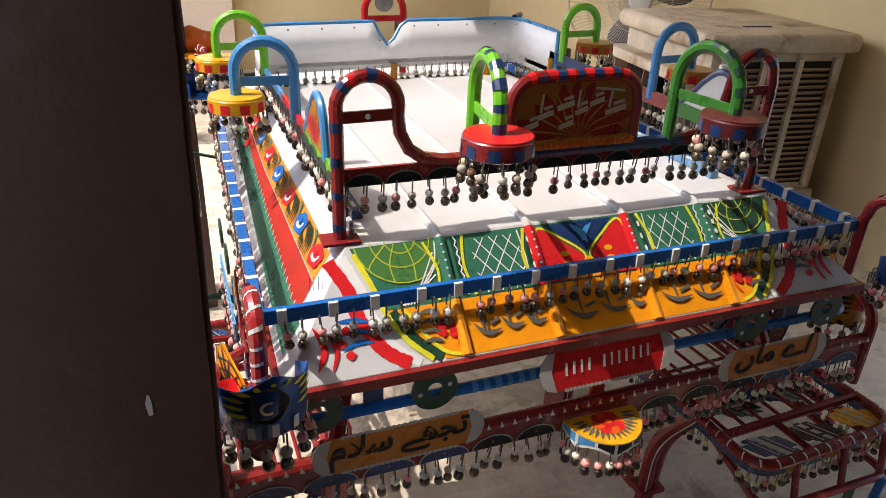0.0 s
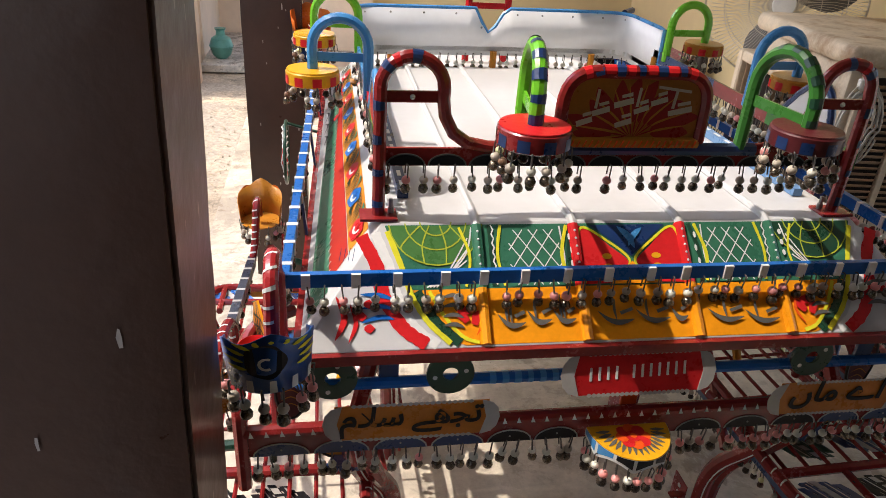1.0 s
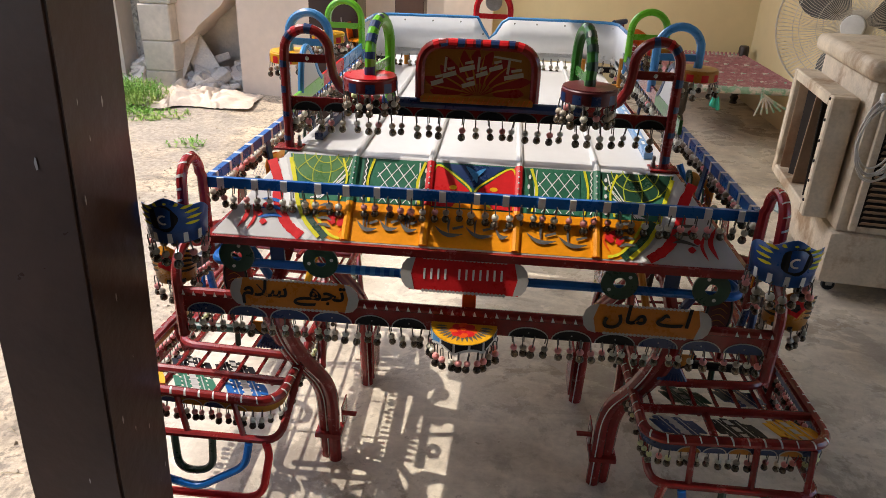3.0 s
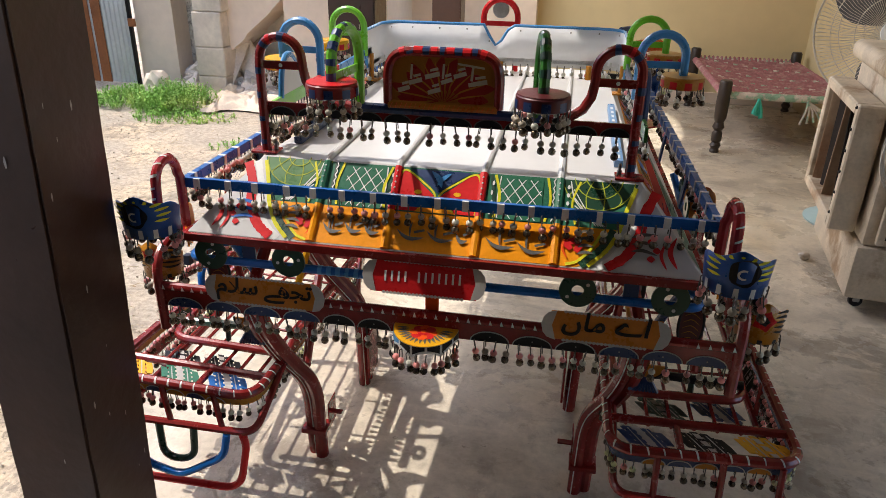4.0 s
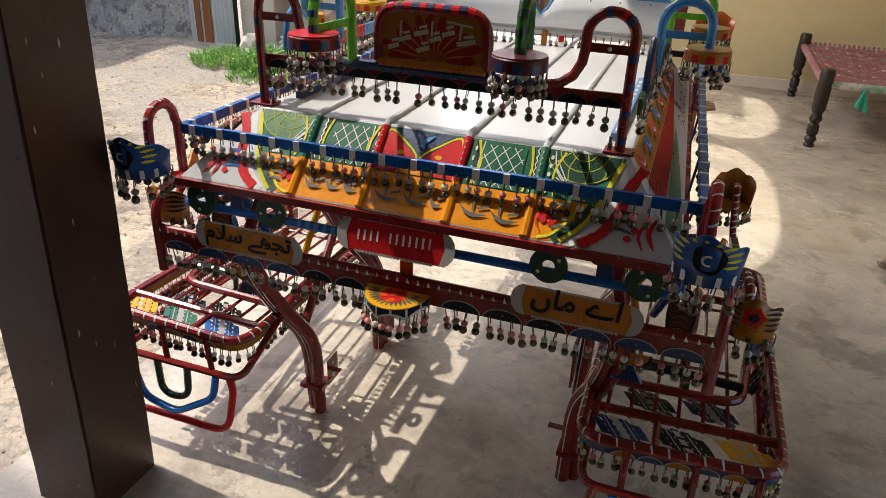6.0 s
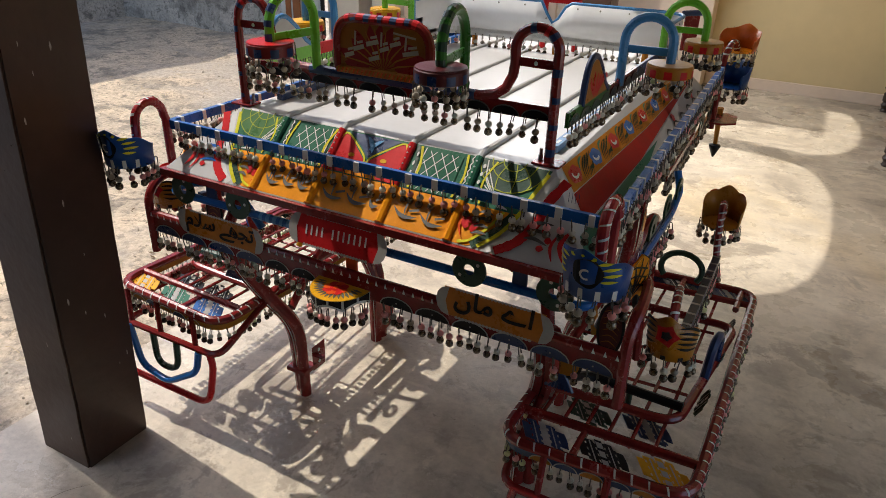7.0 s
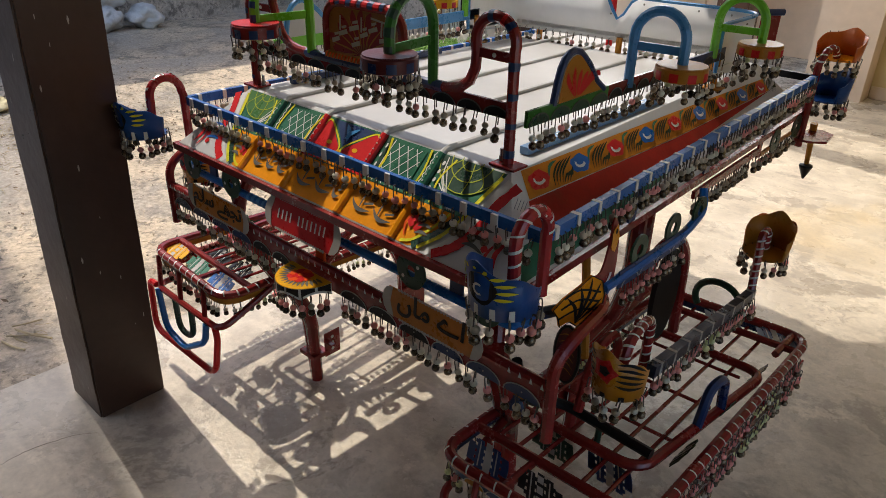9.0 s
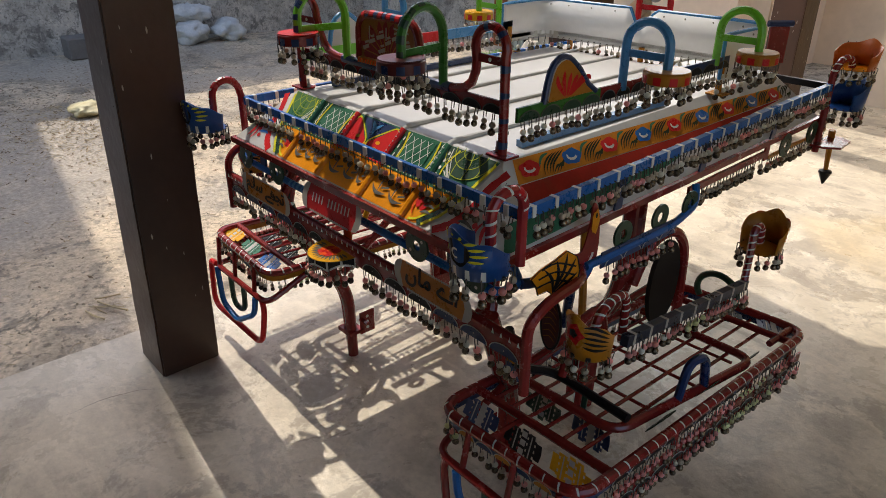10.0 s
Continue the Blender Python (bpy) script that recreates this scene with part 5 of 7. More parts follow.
part("centre_strut", box(CX - 0.017, CX + 0.017, 1.535, 1.545, 0.752, 0.845, 0.002), ORANGE_RED, rickshaw)
for x in (0.658, 0.869, 1.594, 1.808):
    m = Matrix.Translation((x, 1.522, 0.874)) @ Matrix.Rotation(radians(90), 4, "X") @ Matrix.Rotation(random.uniform(0, 3), 4, "Z")
    d = part("washer_disc", ring_plate(0.044, 0.0145, 0.006, None, m), DARK_GREEN, rickshaw, "dark green painted washer disc with two rivet holes")
    for a in (0, math.pi):
        part("rivet_hole", lathe([(0.0045, -0.0005), (0.0045, 0.0072), (0.001, 0.0074)], 8, None, m @ Matrix.Translation((0.029 * math.cos(a), 0.029 * math.sin(a), 0))), LINE, d)

# lower bumper
bump_tube = [(CX - 0.745, 1.52, 0.762), (CX + 0.745, 1.52, 0.762)]
bumper = part("bumper_tube", tube(bump_tube, 0.0125, 9), MAROON, rickshaw, "maroon bumper tube with pale ticks", smooth=True)
for i in range(54):
    x = CX - 0.73 + i * 0.0275
    if abs(x - 0.81) < 0.16 or abs(x - 1.70) < 0.17:
        continue
    tri_bm = bmesh.new()
    tri_bm.faces.new([tri_bm.verts.new(q) for q in ((x, 1.5066, 0.758), (x + 0.009, 1.5066, 0.758), (x + 0.003, 1.5082, 0.7715))])
    part("painted_tick", tri_bm, LINE, bumper)
plate = part("bumper_plate", box(CX - 0.745, CX + 0.745, 1.518, 1.523, 0.702, 0.75, 0.001), MAROON, rickshaw)
scallops(plate, (CX - 0.73, 1.5178, 0.704), (CX - 0.29, 1.5178, 0.704), 4, 0.034, (0, -1, 0), DARK_BLUE, GREY_END)
scallops(plate, (CX - 0.29, 1.5178, 0.704), (CX - 0.10, 1.5178, 0.704), 2, 0.034, (0, -1, 0), BLACK, GREY_END)
scallops(plate, (CX + 0.10, 1.5178, 0.704), (CX + 0.42, 1.5178, 0.704), 3, 0.034, (0, -1, 0), BLACK, GREY_END)
scallops(plate, (CX + 0.42, 1.5178, 0.704), (CX + 0.73, 1.5178, 0.704), 3, 0.034, (0, -1, 0), DARK_BLUE, GREY_END)
pendants(plate, [(CX - 0.735, 1.516, 0.703), (CX - 0.10, 1.516, 0.703)], 0.0275, "wwwwwwgggwwwpwg")
pendants(plate, [(CX + 0.10, 1.516, 0.703), (CX + 0.735, 1.516, 0.703)], 0.0275, "pppgpppppwwwwwwww")


def sign_plate(x0, x1, z0, z1, y, mat, label):
    """A tin plate with pale rounded ends and a scalloped pale edge."""
    sp = part("sign_plate", box(x0, x1, y, y + 0.003, z0, z1, 0.001), mat, rickshaw, label)
    zc, hz = (z0 + z1) / 2, (z1 - z0) / 2
    for s, x in ((-1, x0), (1, x1)):
        o = [(x - s * 0.014, z0 - 0.001), (x - s * 0.004, zc), (x - s * 0.014, z1 + 0.001)]
        o += [(x - s * 0.008 + s * 0.03 * math.sin(t), zc + hz * math.cos(t)) for t in (0.5, 1.0, 1.57, 2.14, 2.64)]
        part("pale_end", prism(o, y - 0.0015, y - 0.0005, None, Matrix(((1, 0, 0, 0), (0, 0, 1, 0), (0, 1, 0, 0), (0, 0, 0, 1)))), GREY_END, sp)
    n = 22
    for z in (z0, z1):
        bm = bmesh.new()
        q = [(x0 + 0.03 + (x1 - x0 - 0.06) * i / (n * 4), 0.0030 * abs(math.sin(math.pi * i / 4))) for i in range(n * 4 + 1)]
        strip_row = [(bm.verts.new((x, y - 0.001, z - 0.0012 - k)), bm.verts.new((x, y - 0.001, z + 0.0012 + k))) for x, k in q]
        for a, b in zip(strip_row, strip_row[1:]):
            bm.faces.new((a[0], b[0], b[1], a[1]))
        part("scalloped_edge", bm, GREY_END, sp)
    return sp




def lettering(parent, glyphs, x, z, y, size, mat, shear=0.0, thick=0.006):
    """Words in the built-in font, laid from left to right in their joined forms."""
    c = bpy.data.curves.new("lettering", "FONT")
    c.body, c.size, c.shear, c.align_x, c.extrude, c.offset = glyphs, size, shear, "CENTER", 0.0006, thick
    c.resolution_u = 3
    t = new("t", c)
    bpy.context.view_layer.update()
    me = bpy.data.meshes.new_from_object(t.evaluated_get(bpy.context.evaluated_depsgraph_get()))
    bpy.data.objects.remove(t)
    me.name = "lettering"
    me.materials.clear()
    me.materials.append(mat)
    ob = new("lettering", me)
    ob.parent = parent
    ob.matrix_basis = Matrix.Translation((x, y, z)) @ Matrix.Rotation(radians(90), 4, "X")
    return ob


sp = sign_plate(0.660, 0.944, 0.743, 0.822, 1.503, OCHRE_PLATE := paint("orange plate enamel", (0.46, 0.15, 0.012)), "orange tin plate with black painted lettering")
lettering(sp, "\uFEE1\uFEFC\uFEB3 \uFBAF\uFBAC\uFEA0\uFE97", 0.80, 0.775, 1.501, 0.062, BLACK, 0.12, 0.0013)
sp = sign_plate(1.538, 1.800, 0.743, 0.822, 1.503, OCHRE_PLATE, "orange tin plate with black painted lettering")
lettering(sp, "\uFB9E\uFE8E\uFEE3 \uFBAE\u0627", 1.668, 0.775, 1.501, 0.070, BLACK, 0.12, 0.0014)
sp = sign_plate(1.092, 1.356, 0.832, 0.912, 1.497, RED, "red tin plate with a row of pale bars")
lean = Matrix.Translation((0, 1.497, 0.872)) @ Matrix.Rotation(radians(-17), 4, "X") @ Matrix.Translation((0, -1.497, -0.872))
sp.matrix_basis = lean
for i in range(12):
    if i == 4:
        continue
    x = 1.126 + i * 0.0168
    part("pale_bar", box(x, x + 0.005, 1.4955, 1.4968, 0.860 + 0.0006 * i, 0.886 + 0.0006 * i, 0.0005), LINE, sp)

# half-round shelf under the middle
outline = [(0.082 * math.cos(t), -0.098 * math.sin(t)) for t in (math.pi * k / 18 for k in range(19))]
MX = Matrix.Translation((CX - 0.008, 1.512, 0))
shelf = part("half_round_shelf", prism(outline, 0.728, 0.733, None, MX), YELLOW, rickshaw, "half-round yellow shelf painted with a red flower")
P = Paint(lambda a, b, h: Vector((CX - 0.008 + a, 1.512 - b * 1.36, 0.733 + h)), shelf)
for i in range(17):
    t = math.pi * (i + 0.5) / 17
    P.stroke(GREY_INK, [(0.042 * math.cos(t), 0.010 + 0.030 * math.sin(t)), (0.055 * math.cos(t), 0.010 + 0.042 * math.sin(t)), (0.071 * math.cos(t), 0.009 + 0.054 * math.sin(t))], 0.0072, 1, True)
for i in range(8):
    t = 2 * math.pi * i / 8
    P.blob(RED if i % 2 else ORANGE_RED, (0.022 * math.cos(t), 0.026 + 0.016 * math.sin(t)), 0.013, 0.010, 2, 10)
P.blob(RED, (0, 0.026), 0.016, 0.011, 3)
P.blob(ORANGE_RED, (0, 0.026), 0.007, 0.005, 4)
wall = bmesh.new()
prev = None
for k in range(37):
    t = math.pi * k / 36
    dz = 0.034 - 0.016 * abs(math.sin(3.5 * t))
    q = (wall.verts.new((CX - 0.008 + 0.083 * math.cos(t), 1.512 - 0.099 * math.sin(t), 0.732)),
         wall.verts.new((CX - 0.008 + 0.083 * math.cos(t), 1.512 - 0.099 * math.sin(t), 0.732 - dz)))
    if prev:
        wall.faces.new((prev[0], prev[1], q[1], q[0]))
    prev = q
part("shelf_skirt", wall, LINE, shelf, "white scalloped skirt with black and blue fields")
for k in range(7):
    t0 = math.pi * (k + 0.08) / 7
    field = bmesh.new()
    col = [[field.verts.new((CX - 0.008 + 0.0836 * math.cos(t), 1.512 - 0.0996 * math.sin(t), z)) for z in (0.7318, 0.7318 - 0.026 + 0.015 * abs(math.sin(3.5 * t)))] for t in (t0 + math.pi * 0.84 / 7 * m / 5 for m in range(6))]
    for a, b in zip(col, col[1:]):
        field.faces.new((a[0], a[1], b[1], b[0]))
    part("painted_field", field, SKY if k > 4 else BLACK, shelf)
pendants(shelf, [(CX - 0.008 + 0.083 * math.cos(math.pi * k / 24), 1.512 - 0.100 * math.sin(math.pi * k / 24), 0.706) for k in range(25)], 0.0225, "pppppppwppp", size=1.0)


# ---- side racks, legs and footrests ----
def ornate_tile(c, w, d, mat, z, second=None, slant=0.0):
    """A cut-out tin tile: slanting bars with notched ends, tied by short staggered links, pale squares on the middle bar."""
    x, y = c
    rnd = random.Random(round(x * 1000 + y * 377))
    turn = Matrix.Translation((x, y, z)) @ Matrix.Rotation(radians(slant), 4, "Y") @ (Matrix.Rotation(radians(90), 4, "Z") if d > w else Matrix())
    z = 0.0
    if d > w:
        w, d = d, w
    n, pitch, lean, t = 5, w / 5.3, 0.62, None

    def bar(i, b0, b1, half, za, zb, notch=0.0):
        q = []
        for b, k in ((b0, -1), (b0, 1), (b1, 1), (b1, -1)):
            q.append((i * pitch - lean * b + k * half, b))
        if notch:
            q.insert(2, (i * pitch - lean * (b0 + b1) / 2 + half + notch, (b0 + b1) / 2 - 0.004))
            q.insert(3, (i * pitch - lean * (b0 + b1) / 2 + half, (b0 + b1) / 2 + 0.004))
        return prism(q, za, zb, None, turn)
    for k in range(n):
        i = k - 2
        ln = d * (0.27, 0.45, 0.53, 0.45, 0.27)[k] * rnd.uniform(0.94, 1.06)
        o = rnd.uniform(-0.05, 0.05) * d
        bm = bar(i, -ln + o, ln + o, pitch * 0.37, z, z + 0.0025, 0.005)
        if t is None:
            t = part("cutout_tile", bm, mat, rickshaw)
        else:
            part("tile_bar", bm, second if second and k == 2 else mat, t)
        if k < n - 1:
            for j in range(-2, 3):
                b = (j + 0.5 * (k % 2) - 0.25) * d * 0.21
                if abs(b) < d * 0.44:
                    part("tile_link", bar(i + 0.5, b - d * 0.05, b + d * 0.05, pitch * 0.16, z + 0.0002, z + 0.0023), mat, t)
        if k in (1, 3):
            part("tile_line", bar(i, -ln * 0.85, ln * 0.85, 0.0018, z + 0.0026, z + 0.0031), GREY_END, t)
        if k == 2:
            for j in (-1, 0, 1):
                part("pale_square", bar(i, j * d * 0.30 - d * 0.10, j * d * 0.30 + d * 0.10, pitch * 0.33, z + 0.0026, z + 0.0032), GREY_END, t)
    return t


RZ = 0.462


def tilt(x, y):
    """The racks sink a little towards the rear and the middle."""
    return -0.05 * (y - 1.53) / 1.09 - 0.018 * (0.945 - x) / 0.47


for s in (-1, 1):
    def F(*pts):
        return flip(s, pts)

    def G(*pts):
        return flip(s, [(x + OUT, y, z + tilt(x, y) - LOW) for x, y, z in pts])

    FR, OUT, LOW = (1.487, 0.0, 0.0) if s > 0 else (1.515, 0.03, 0.015)

    # upper ring
    ring = rounded(G((0.480, FR, RZ), (0.945, FR + 0.008, RZ), (0.945, 2.66, RZ), (0.470, 2.66, RZ)), 0.075, 7, True)
    ro = part("rack_ring", tube(ring, 0.0145, 9, True), MAROON, rickshaw, "maroon tube rack with white wrapped bands", smooth=True)
    ring_mid = Vector((CX + s * 0.71, 2.09, 0.30))
    ticks(ring, 0.0145, 0.040, 0.0048, LINE, ro, lambda p: Vector((p.x - ring_mid.x, (p.y - ring_mid.y) * 0.4, 0.28)), True, arc=44, slant=0.003)
    band = [q + Vector((0, 0, -0.024)) for q in ring]
    bo = part("rack_band", strip(band, 0.004, 0.022, True), OCHRE if s < 0 else DARK_BLUE, rickshaw)
    for i in range(5):
        q = [(0.56 + 0.064 * (i + k), FR - 0.0025 + 0.008 * (i + k) / 5, RZ - 0.035) for k in (0, 1)]
        scallops(bo, *G(*q), 1, 0.022, (0, -1, 0), DARK_BLUE if i % 2 else OCHRE, GREY_END, dots=False)
    for i in range(13):
        q = [(0.9475, 1.62 + 0.073 * (i + k), RZ - 0.035) for k in (0, 1)]
        scallops(bo, *G(*q), 1, 0.022, (s, 0, 0), BLACK, GREY_END, dots=False)
    front = sorted((q for q in ring if q.y < 1.60), key=lambda q: s * q.x)
    outer = G((0.952, 1.58, RZ), (0.952, 2.60, RZ))
    inner = G((0.478, 1.60, RZ), (0.470, 2.58, RZ))
    down = Vector((0, 0, -0.034))
    pendants(bo, [q + down for q in front], 0.0245, "lllllggwgwwgpppgpp" if s > 0 else "wwwwwwwpppppppppww", size=0.95)
    pendants(bo, [q + down for q in outer], 0.0225, "ggppppppppppppppppppppppppppllllllll", size=0.95)
    pendants(bo, [q + down for q in inner], 0.026, "lllgggwgg", size=0.85)
    # lower outer band with a second row of bells
    low = [q + Vector((0, 0, -0.070)) for q in G((0.952, 1.56, RZ), (0.952, 2.63, RZ))]
    lo_b = part("rack_lower_band", strip(low, 0.006, 0.024), MAROON, rickshaw)
    skirt = [q + Vector((0, 0, -0.020)) for q in low]
    sk = part("rack_lower_skirt", strip(skirt, 0.004, 0.022), MAROON, rickshaw)
    scallops(sk, skirt[0] + Vector((s * 0.0025, 0, -0.011)), skirt[1] + Vector((s * 0.0025, 0, -0.011)), 14, 0.02, (s, 0, 0), BLACK, GREY_END, dots=False)
    pendants(lo_b, [q + Vector((s * 0.004, 0, -0.028)) for q in low], 0.0225, "ggllppppppppppppppppppppplllllllllll", size=0.95)
    # lower frame
    lowz = 0.325
    lower = rounded(F((0.50, 1.80, lowz + 0.12), (0.50, FR - 0.027, lowz), (0.93, FR - 0.027, lowz), (0.945, 2.55, lowz - 0.04)), 0.05, 6)
    part("rack_lower_tube", tube(lower, 0.0115, 8), MAROON, rickshaw, smooth=True)
    loop = rounded(F((0.54, FR - 0.027, lowz), (0.53, FR - 0.027, 0.28), (0.56, FR - 0.037, 0.118), (0.98, FR - 0.037, 0.118), (0.98, FR - 0.027, lowz), (0.93, FR - 0.027, lowz)), 0.06, 7)
    part("footrest_loop", tube(loop, 0.0115, 8), MAROON if s > 0 else RED, rickshaw, smooth=True)
    for x in (0.60, 0.76, 0.90):
        part("rack_stay", tube([G((x, FR, RZ - 0.01))[0], F((x, FR - 0.025, lowz))[0]], 0.009, 7), MAROON, rickshaw, smooth=True)
    for y in (1.9, 2.3, 2.55):
        part("rack_stay", tube([G((0.945, y, RZ - 0.01))[0], F((0.945, y, lowz - 0.04 * (y - 1.5)))[0]], 0.009, 7), MAROON, rickshaw, smooth=True)
    # hooks
    hook = rounded(F((0.69, FR - 0.027, lowz), (0.70, FR - 0.027, 0.20), (0.80, FR - 0.027, 0.19), (0.80, FR - 0.027, lowz)), 0.06, 7)
    part("hook_loop", tube(hook, 0.011, 8), DARK_GREEN, rickshaw, smooth=True)
    hook = rounded(F((0.585, FR - 0.032, lowz - 0.01), (0.60, FR - 0.037, 0.235), (0.74, FR - 0.047, 0.150), (0.85, FR - 0.052, 0.185), (0.90, FR - 0.037, lowz)), 0.035, 6)
    part("blue_hook", tube(hook, 0.0115, 8), BLUE, rickshaw, "blue bent bar hook", smooth=True)
    # inner bars
    part("rack_bar", tube(G((0.485, 1.625, RZ), (0.945, 1.625, RZ)), 0.0125, 8), MAROON, rickshaw, smooth=True)
    part("rack_bar", tube(G((0.66, FR, RZ - 0.006), (0.66, 1.632, RZ - 0.006)), 0.010, 7), MAROON, rickshaw, smooth=True)
    inner_loop = rounded(G((0.50, 1.755, RZ + 0.004), (0.857, 1.755, RZ + 0.004), (0.885, 2.03, RZ + 0.004), (0.918, 2.36, RZ + 0.004), (0.50, 2.40, RZ - 0.012)), 0.06, 7)
    part("inner_loop", tube(inner_loop, 0.0135, 9), MAROON, rickshaw, smooth=True)
    dark_bar = rounded(F((0.56, 1.66, 0.66), (0.565, 1.70, 0.52), (0.60, 1.81, 0.475), (0.86, 1.80, 0.475)), 0.05, 6)
    part("dark_bar", tube(dark_bar, 0.0135, 9), DARK_GREEN if s < 0 else BLACK, rickshaw, "dark painted bent bar", smooth=True)
    part("dark_bar_stay", tube(F((0.72, 1.805, 0.475), (0.72, 1.80, 0.42)), 0.009, 7), DARK_GREEN, rickshaw, smooth=True)
    for x in (0.53, 0.59, 0.65, 0.71, 0.77, 0.83):
        part("cage_rod", tube(G((x, 1.632, RZ - 0.02), (x, 2.64, RZ - 0.02)), 0.0055, 6), MAROON, rickshaw, smooth=True)
    for y in (1.95, 2.15, 2.35):
        part("cage_rod", tube(G((0.48, y, RZ - 0.03), (0.86, y, RZ - 0.03)), 0.0055, 6), MAROON, rickshaw, smooth=True)
    for x in (0.70, 0.90):
        part("rack_bar", tube(G((x, 2.50, RZ), (x, 2.66, RZ)), 0.011, 7), MAROON, rickshaw, smooth=True)
    part("rack_bar", tube(G((0.475, 2.56, RZ), (0.945, 2.56, RZ)), 0.0115, 8), MAROON, rickshaw, smooth=True)
    tiles = ((0.585, 1.575, BLUE), (0.735, 1.575, LEAF), (0.885, 1.58, YELLOW), (0.665, 1.70, BLACK), (0.80, 1.70, BLACK), (0.87, 2.60, BLUE), (0.70, 2.60, DARK_BLUE), (0.90, 2.36, DARK_GREEN), (0.90, 2.14, BLACK), (0.90, 1.90, OLIVE_INK))
    if s > 0:
        tiles = ((0.575, 1.552, DARK_BLUE), (0.725, 1.552, BLACK), (0.875, 1.556, YELLOW), (0.635, 1.735, DARK_GREEN), (0.79, 1.745, DARK_BLUE), (0.87, 2.60, DARK_BLUE), (0.70, 2.60, BLACK), (0.90, 2.36, BLACK), (0.90, 2.14, DARK_GREEN), (0.90, 1.90, OLIVE_INK))
    for x, y, mat in tiles:
        big = y < 1.9 or y > 2.5
        ornate_tile((CX + s * (x + OUT), y), 0.132 if big else 0.045, 0.088 if big else 0.11, mat, RZ - (0.034 if 1.6 < y < 1.8 else 0.006) - LOW + tilt(x, y), GREY_END if mat in (BLUE, LEAF, DARK_BLUE) else None, 0.0 if big else -s * 52)
    # blue standing loop
    lp = rounded(G((0.882, 2.0, RZ), (0.888, 2.02, 0.585), (0.896, 2.09, 0.585), (0.894, 2.12, RZ)), 0.04, 6)
    # dark blue on the right: shade put into the loop's colour
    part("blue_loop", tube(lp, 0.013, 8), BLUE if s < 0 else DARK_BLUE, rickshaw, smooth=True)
    # front leg: two tubes side by side, bent inwards, with a bolted foot bracket
    for o in (-0.015, 0.015):
        leg = rounded(F((0.535 + o, 1.60, 0.72), (0.527 + o, 1.66, 0.56), (0.50 + o, 1.72, 0.44), (0.445 + o, 1.80, 0.30), (0.440 + o, 1.81 + o * 0.6, 0.0)), 0.09, 6)
        fl = part("front_leg", tube(leg, 0.0215, 10), MAROON, rickshaw, smooth=True)
        if o * s < 0:
            part("pin_line", tube([q + Vector((-s * 0.009, -0.019, -0.004)) for q in leg], 0.0019, 5), LINE, fl)
    part("leg_clamp", box(min(CX + s * 0.40, CX + s * 0.485), max(CX + s * 0.40, CX + s * 0.485), 1.775, 1.845, 0.10, 0.118, 0.002), MAROON, rickshaw)
    bm = bmesh.new()
    xa = CX + s * 0.404
    box(min(xa, xa + s * 0.004), max(xa, xa + s * 0.004), 1.83, 1.90, 0.09, 0.19, 0.001, bm)
    box(min(xa, xa - s * 0.045), max(xa, xa - s * 0.045), 1.825, 1.845, 0.160, 0.166, 0.001, bm)
    br = part("foot_bracket", bm, MAROON, rickshaw, "maroon steel bracket plate with holes")
    bm = bmesh.new()
    for z in (0.115, 0.14, 0.165):
        lathe([(0.007, -0.0005), (0.007, 0.0056), (0.001, 0.0058)], 10, bm, Matrix.Translation((xa - (0.001 if s > 0 else 0.005), 1.865, z)) @ Matrix.Rotation(radians(90), 4, "Y"))
    part("bracket_hole", bm, LINE, br)
    # rear leg and column
    for o in (-0.02, 0.02):
        col = rounded(F((0.40, 2.25 + o, 0.0), (0.41, 2.25 + o, 0.34), (0.54, 2.17 + o, 0.56), (0.585, 2.14 + o, 0.70), (0.585, 2.14 + o, 0.925)), 0.08, 5)
        rc = part("rear_column", tube(col, 0.023, 10), MAROON, rickshaw, smooth=True)
        if o < 0:
            part("pin_line", tube([q + Vector((-s * 0.010, -0.0205, -0.003)) for q in col], 0.0019, 5), LINE, rc)
    part("column_plate", box(CX + s * 0.37 - 0.004, CX + s * 0.37 + 0.004, 2.19, 2.31, 0.05, 0.24, 0.001), MAROON, rickshaw)
    part("front_column", tube(F((0.53, 1.62, 0.72), (0.47, 1.70, 0.925)), 0.0175, 9), MAROON, rickshaw, smooth=True)
    part("frame_brace", tube(F((0.46, 1.80, 0.36), (0.53, 2.17, 0.55)), 0.015, 8), MAROON, rickshaw, smooth=True)
    part("frame_brace", tube(F((0.50, 1.82, 0.45), (0.475, 2.58, 0.46)), 0.013, 8), MAROON, rickshaw, smooth=True)
    part("frame_brace", tube(F((0.42, 2.24, 0.38), (0.50, 2.56, 0.43)), 0.011, 8), MAROON, rickshaw, smooth=True)
    part("yellow_brace", tube(F((0.45, 2.08, 0.925), (0.56, 1.98, 0.50)), 0.012, 8), YELLOW if s < 0 else OCHRE, rickshaw, "yellow painted slanting brace", smooth=True)
    part("yellow_brace", tube(F((0.30, 2.14, 0.925), (0.40, 2.22, 0.62)), 0.011, 8), AMBER, rickshaw, smooth=True)
    # side hanger: blue bar, discs, winged ornament
    sb = rounded(F((0.655, 2.33, 0.925), (0.675, 2.31, 0.875), (0.68, 2.20, 0.845), (0.68, 1.80, 0.845)), 0.05, 6)
    if s > 0:
        part("side_blue_bar", tube(sb, 0.0115, 8), BLUE, rickshaw, smooth=True)
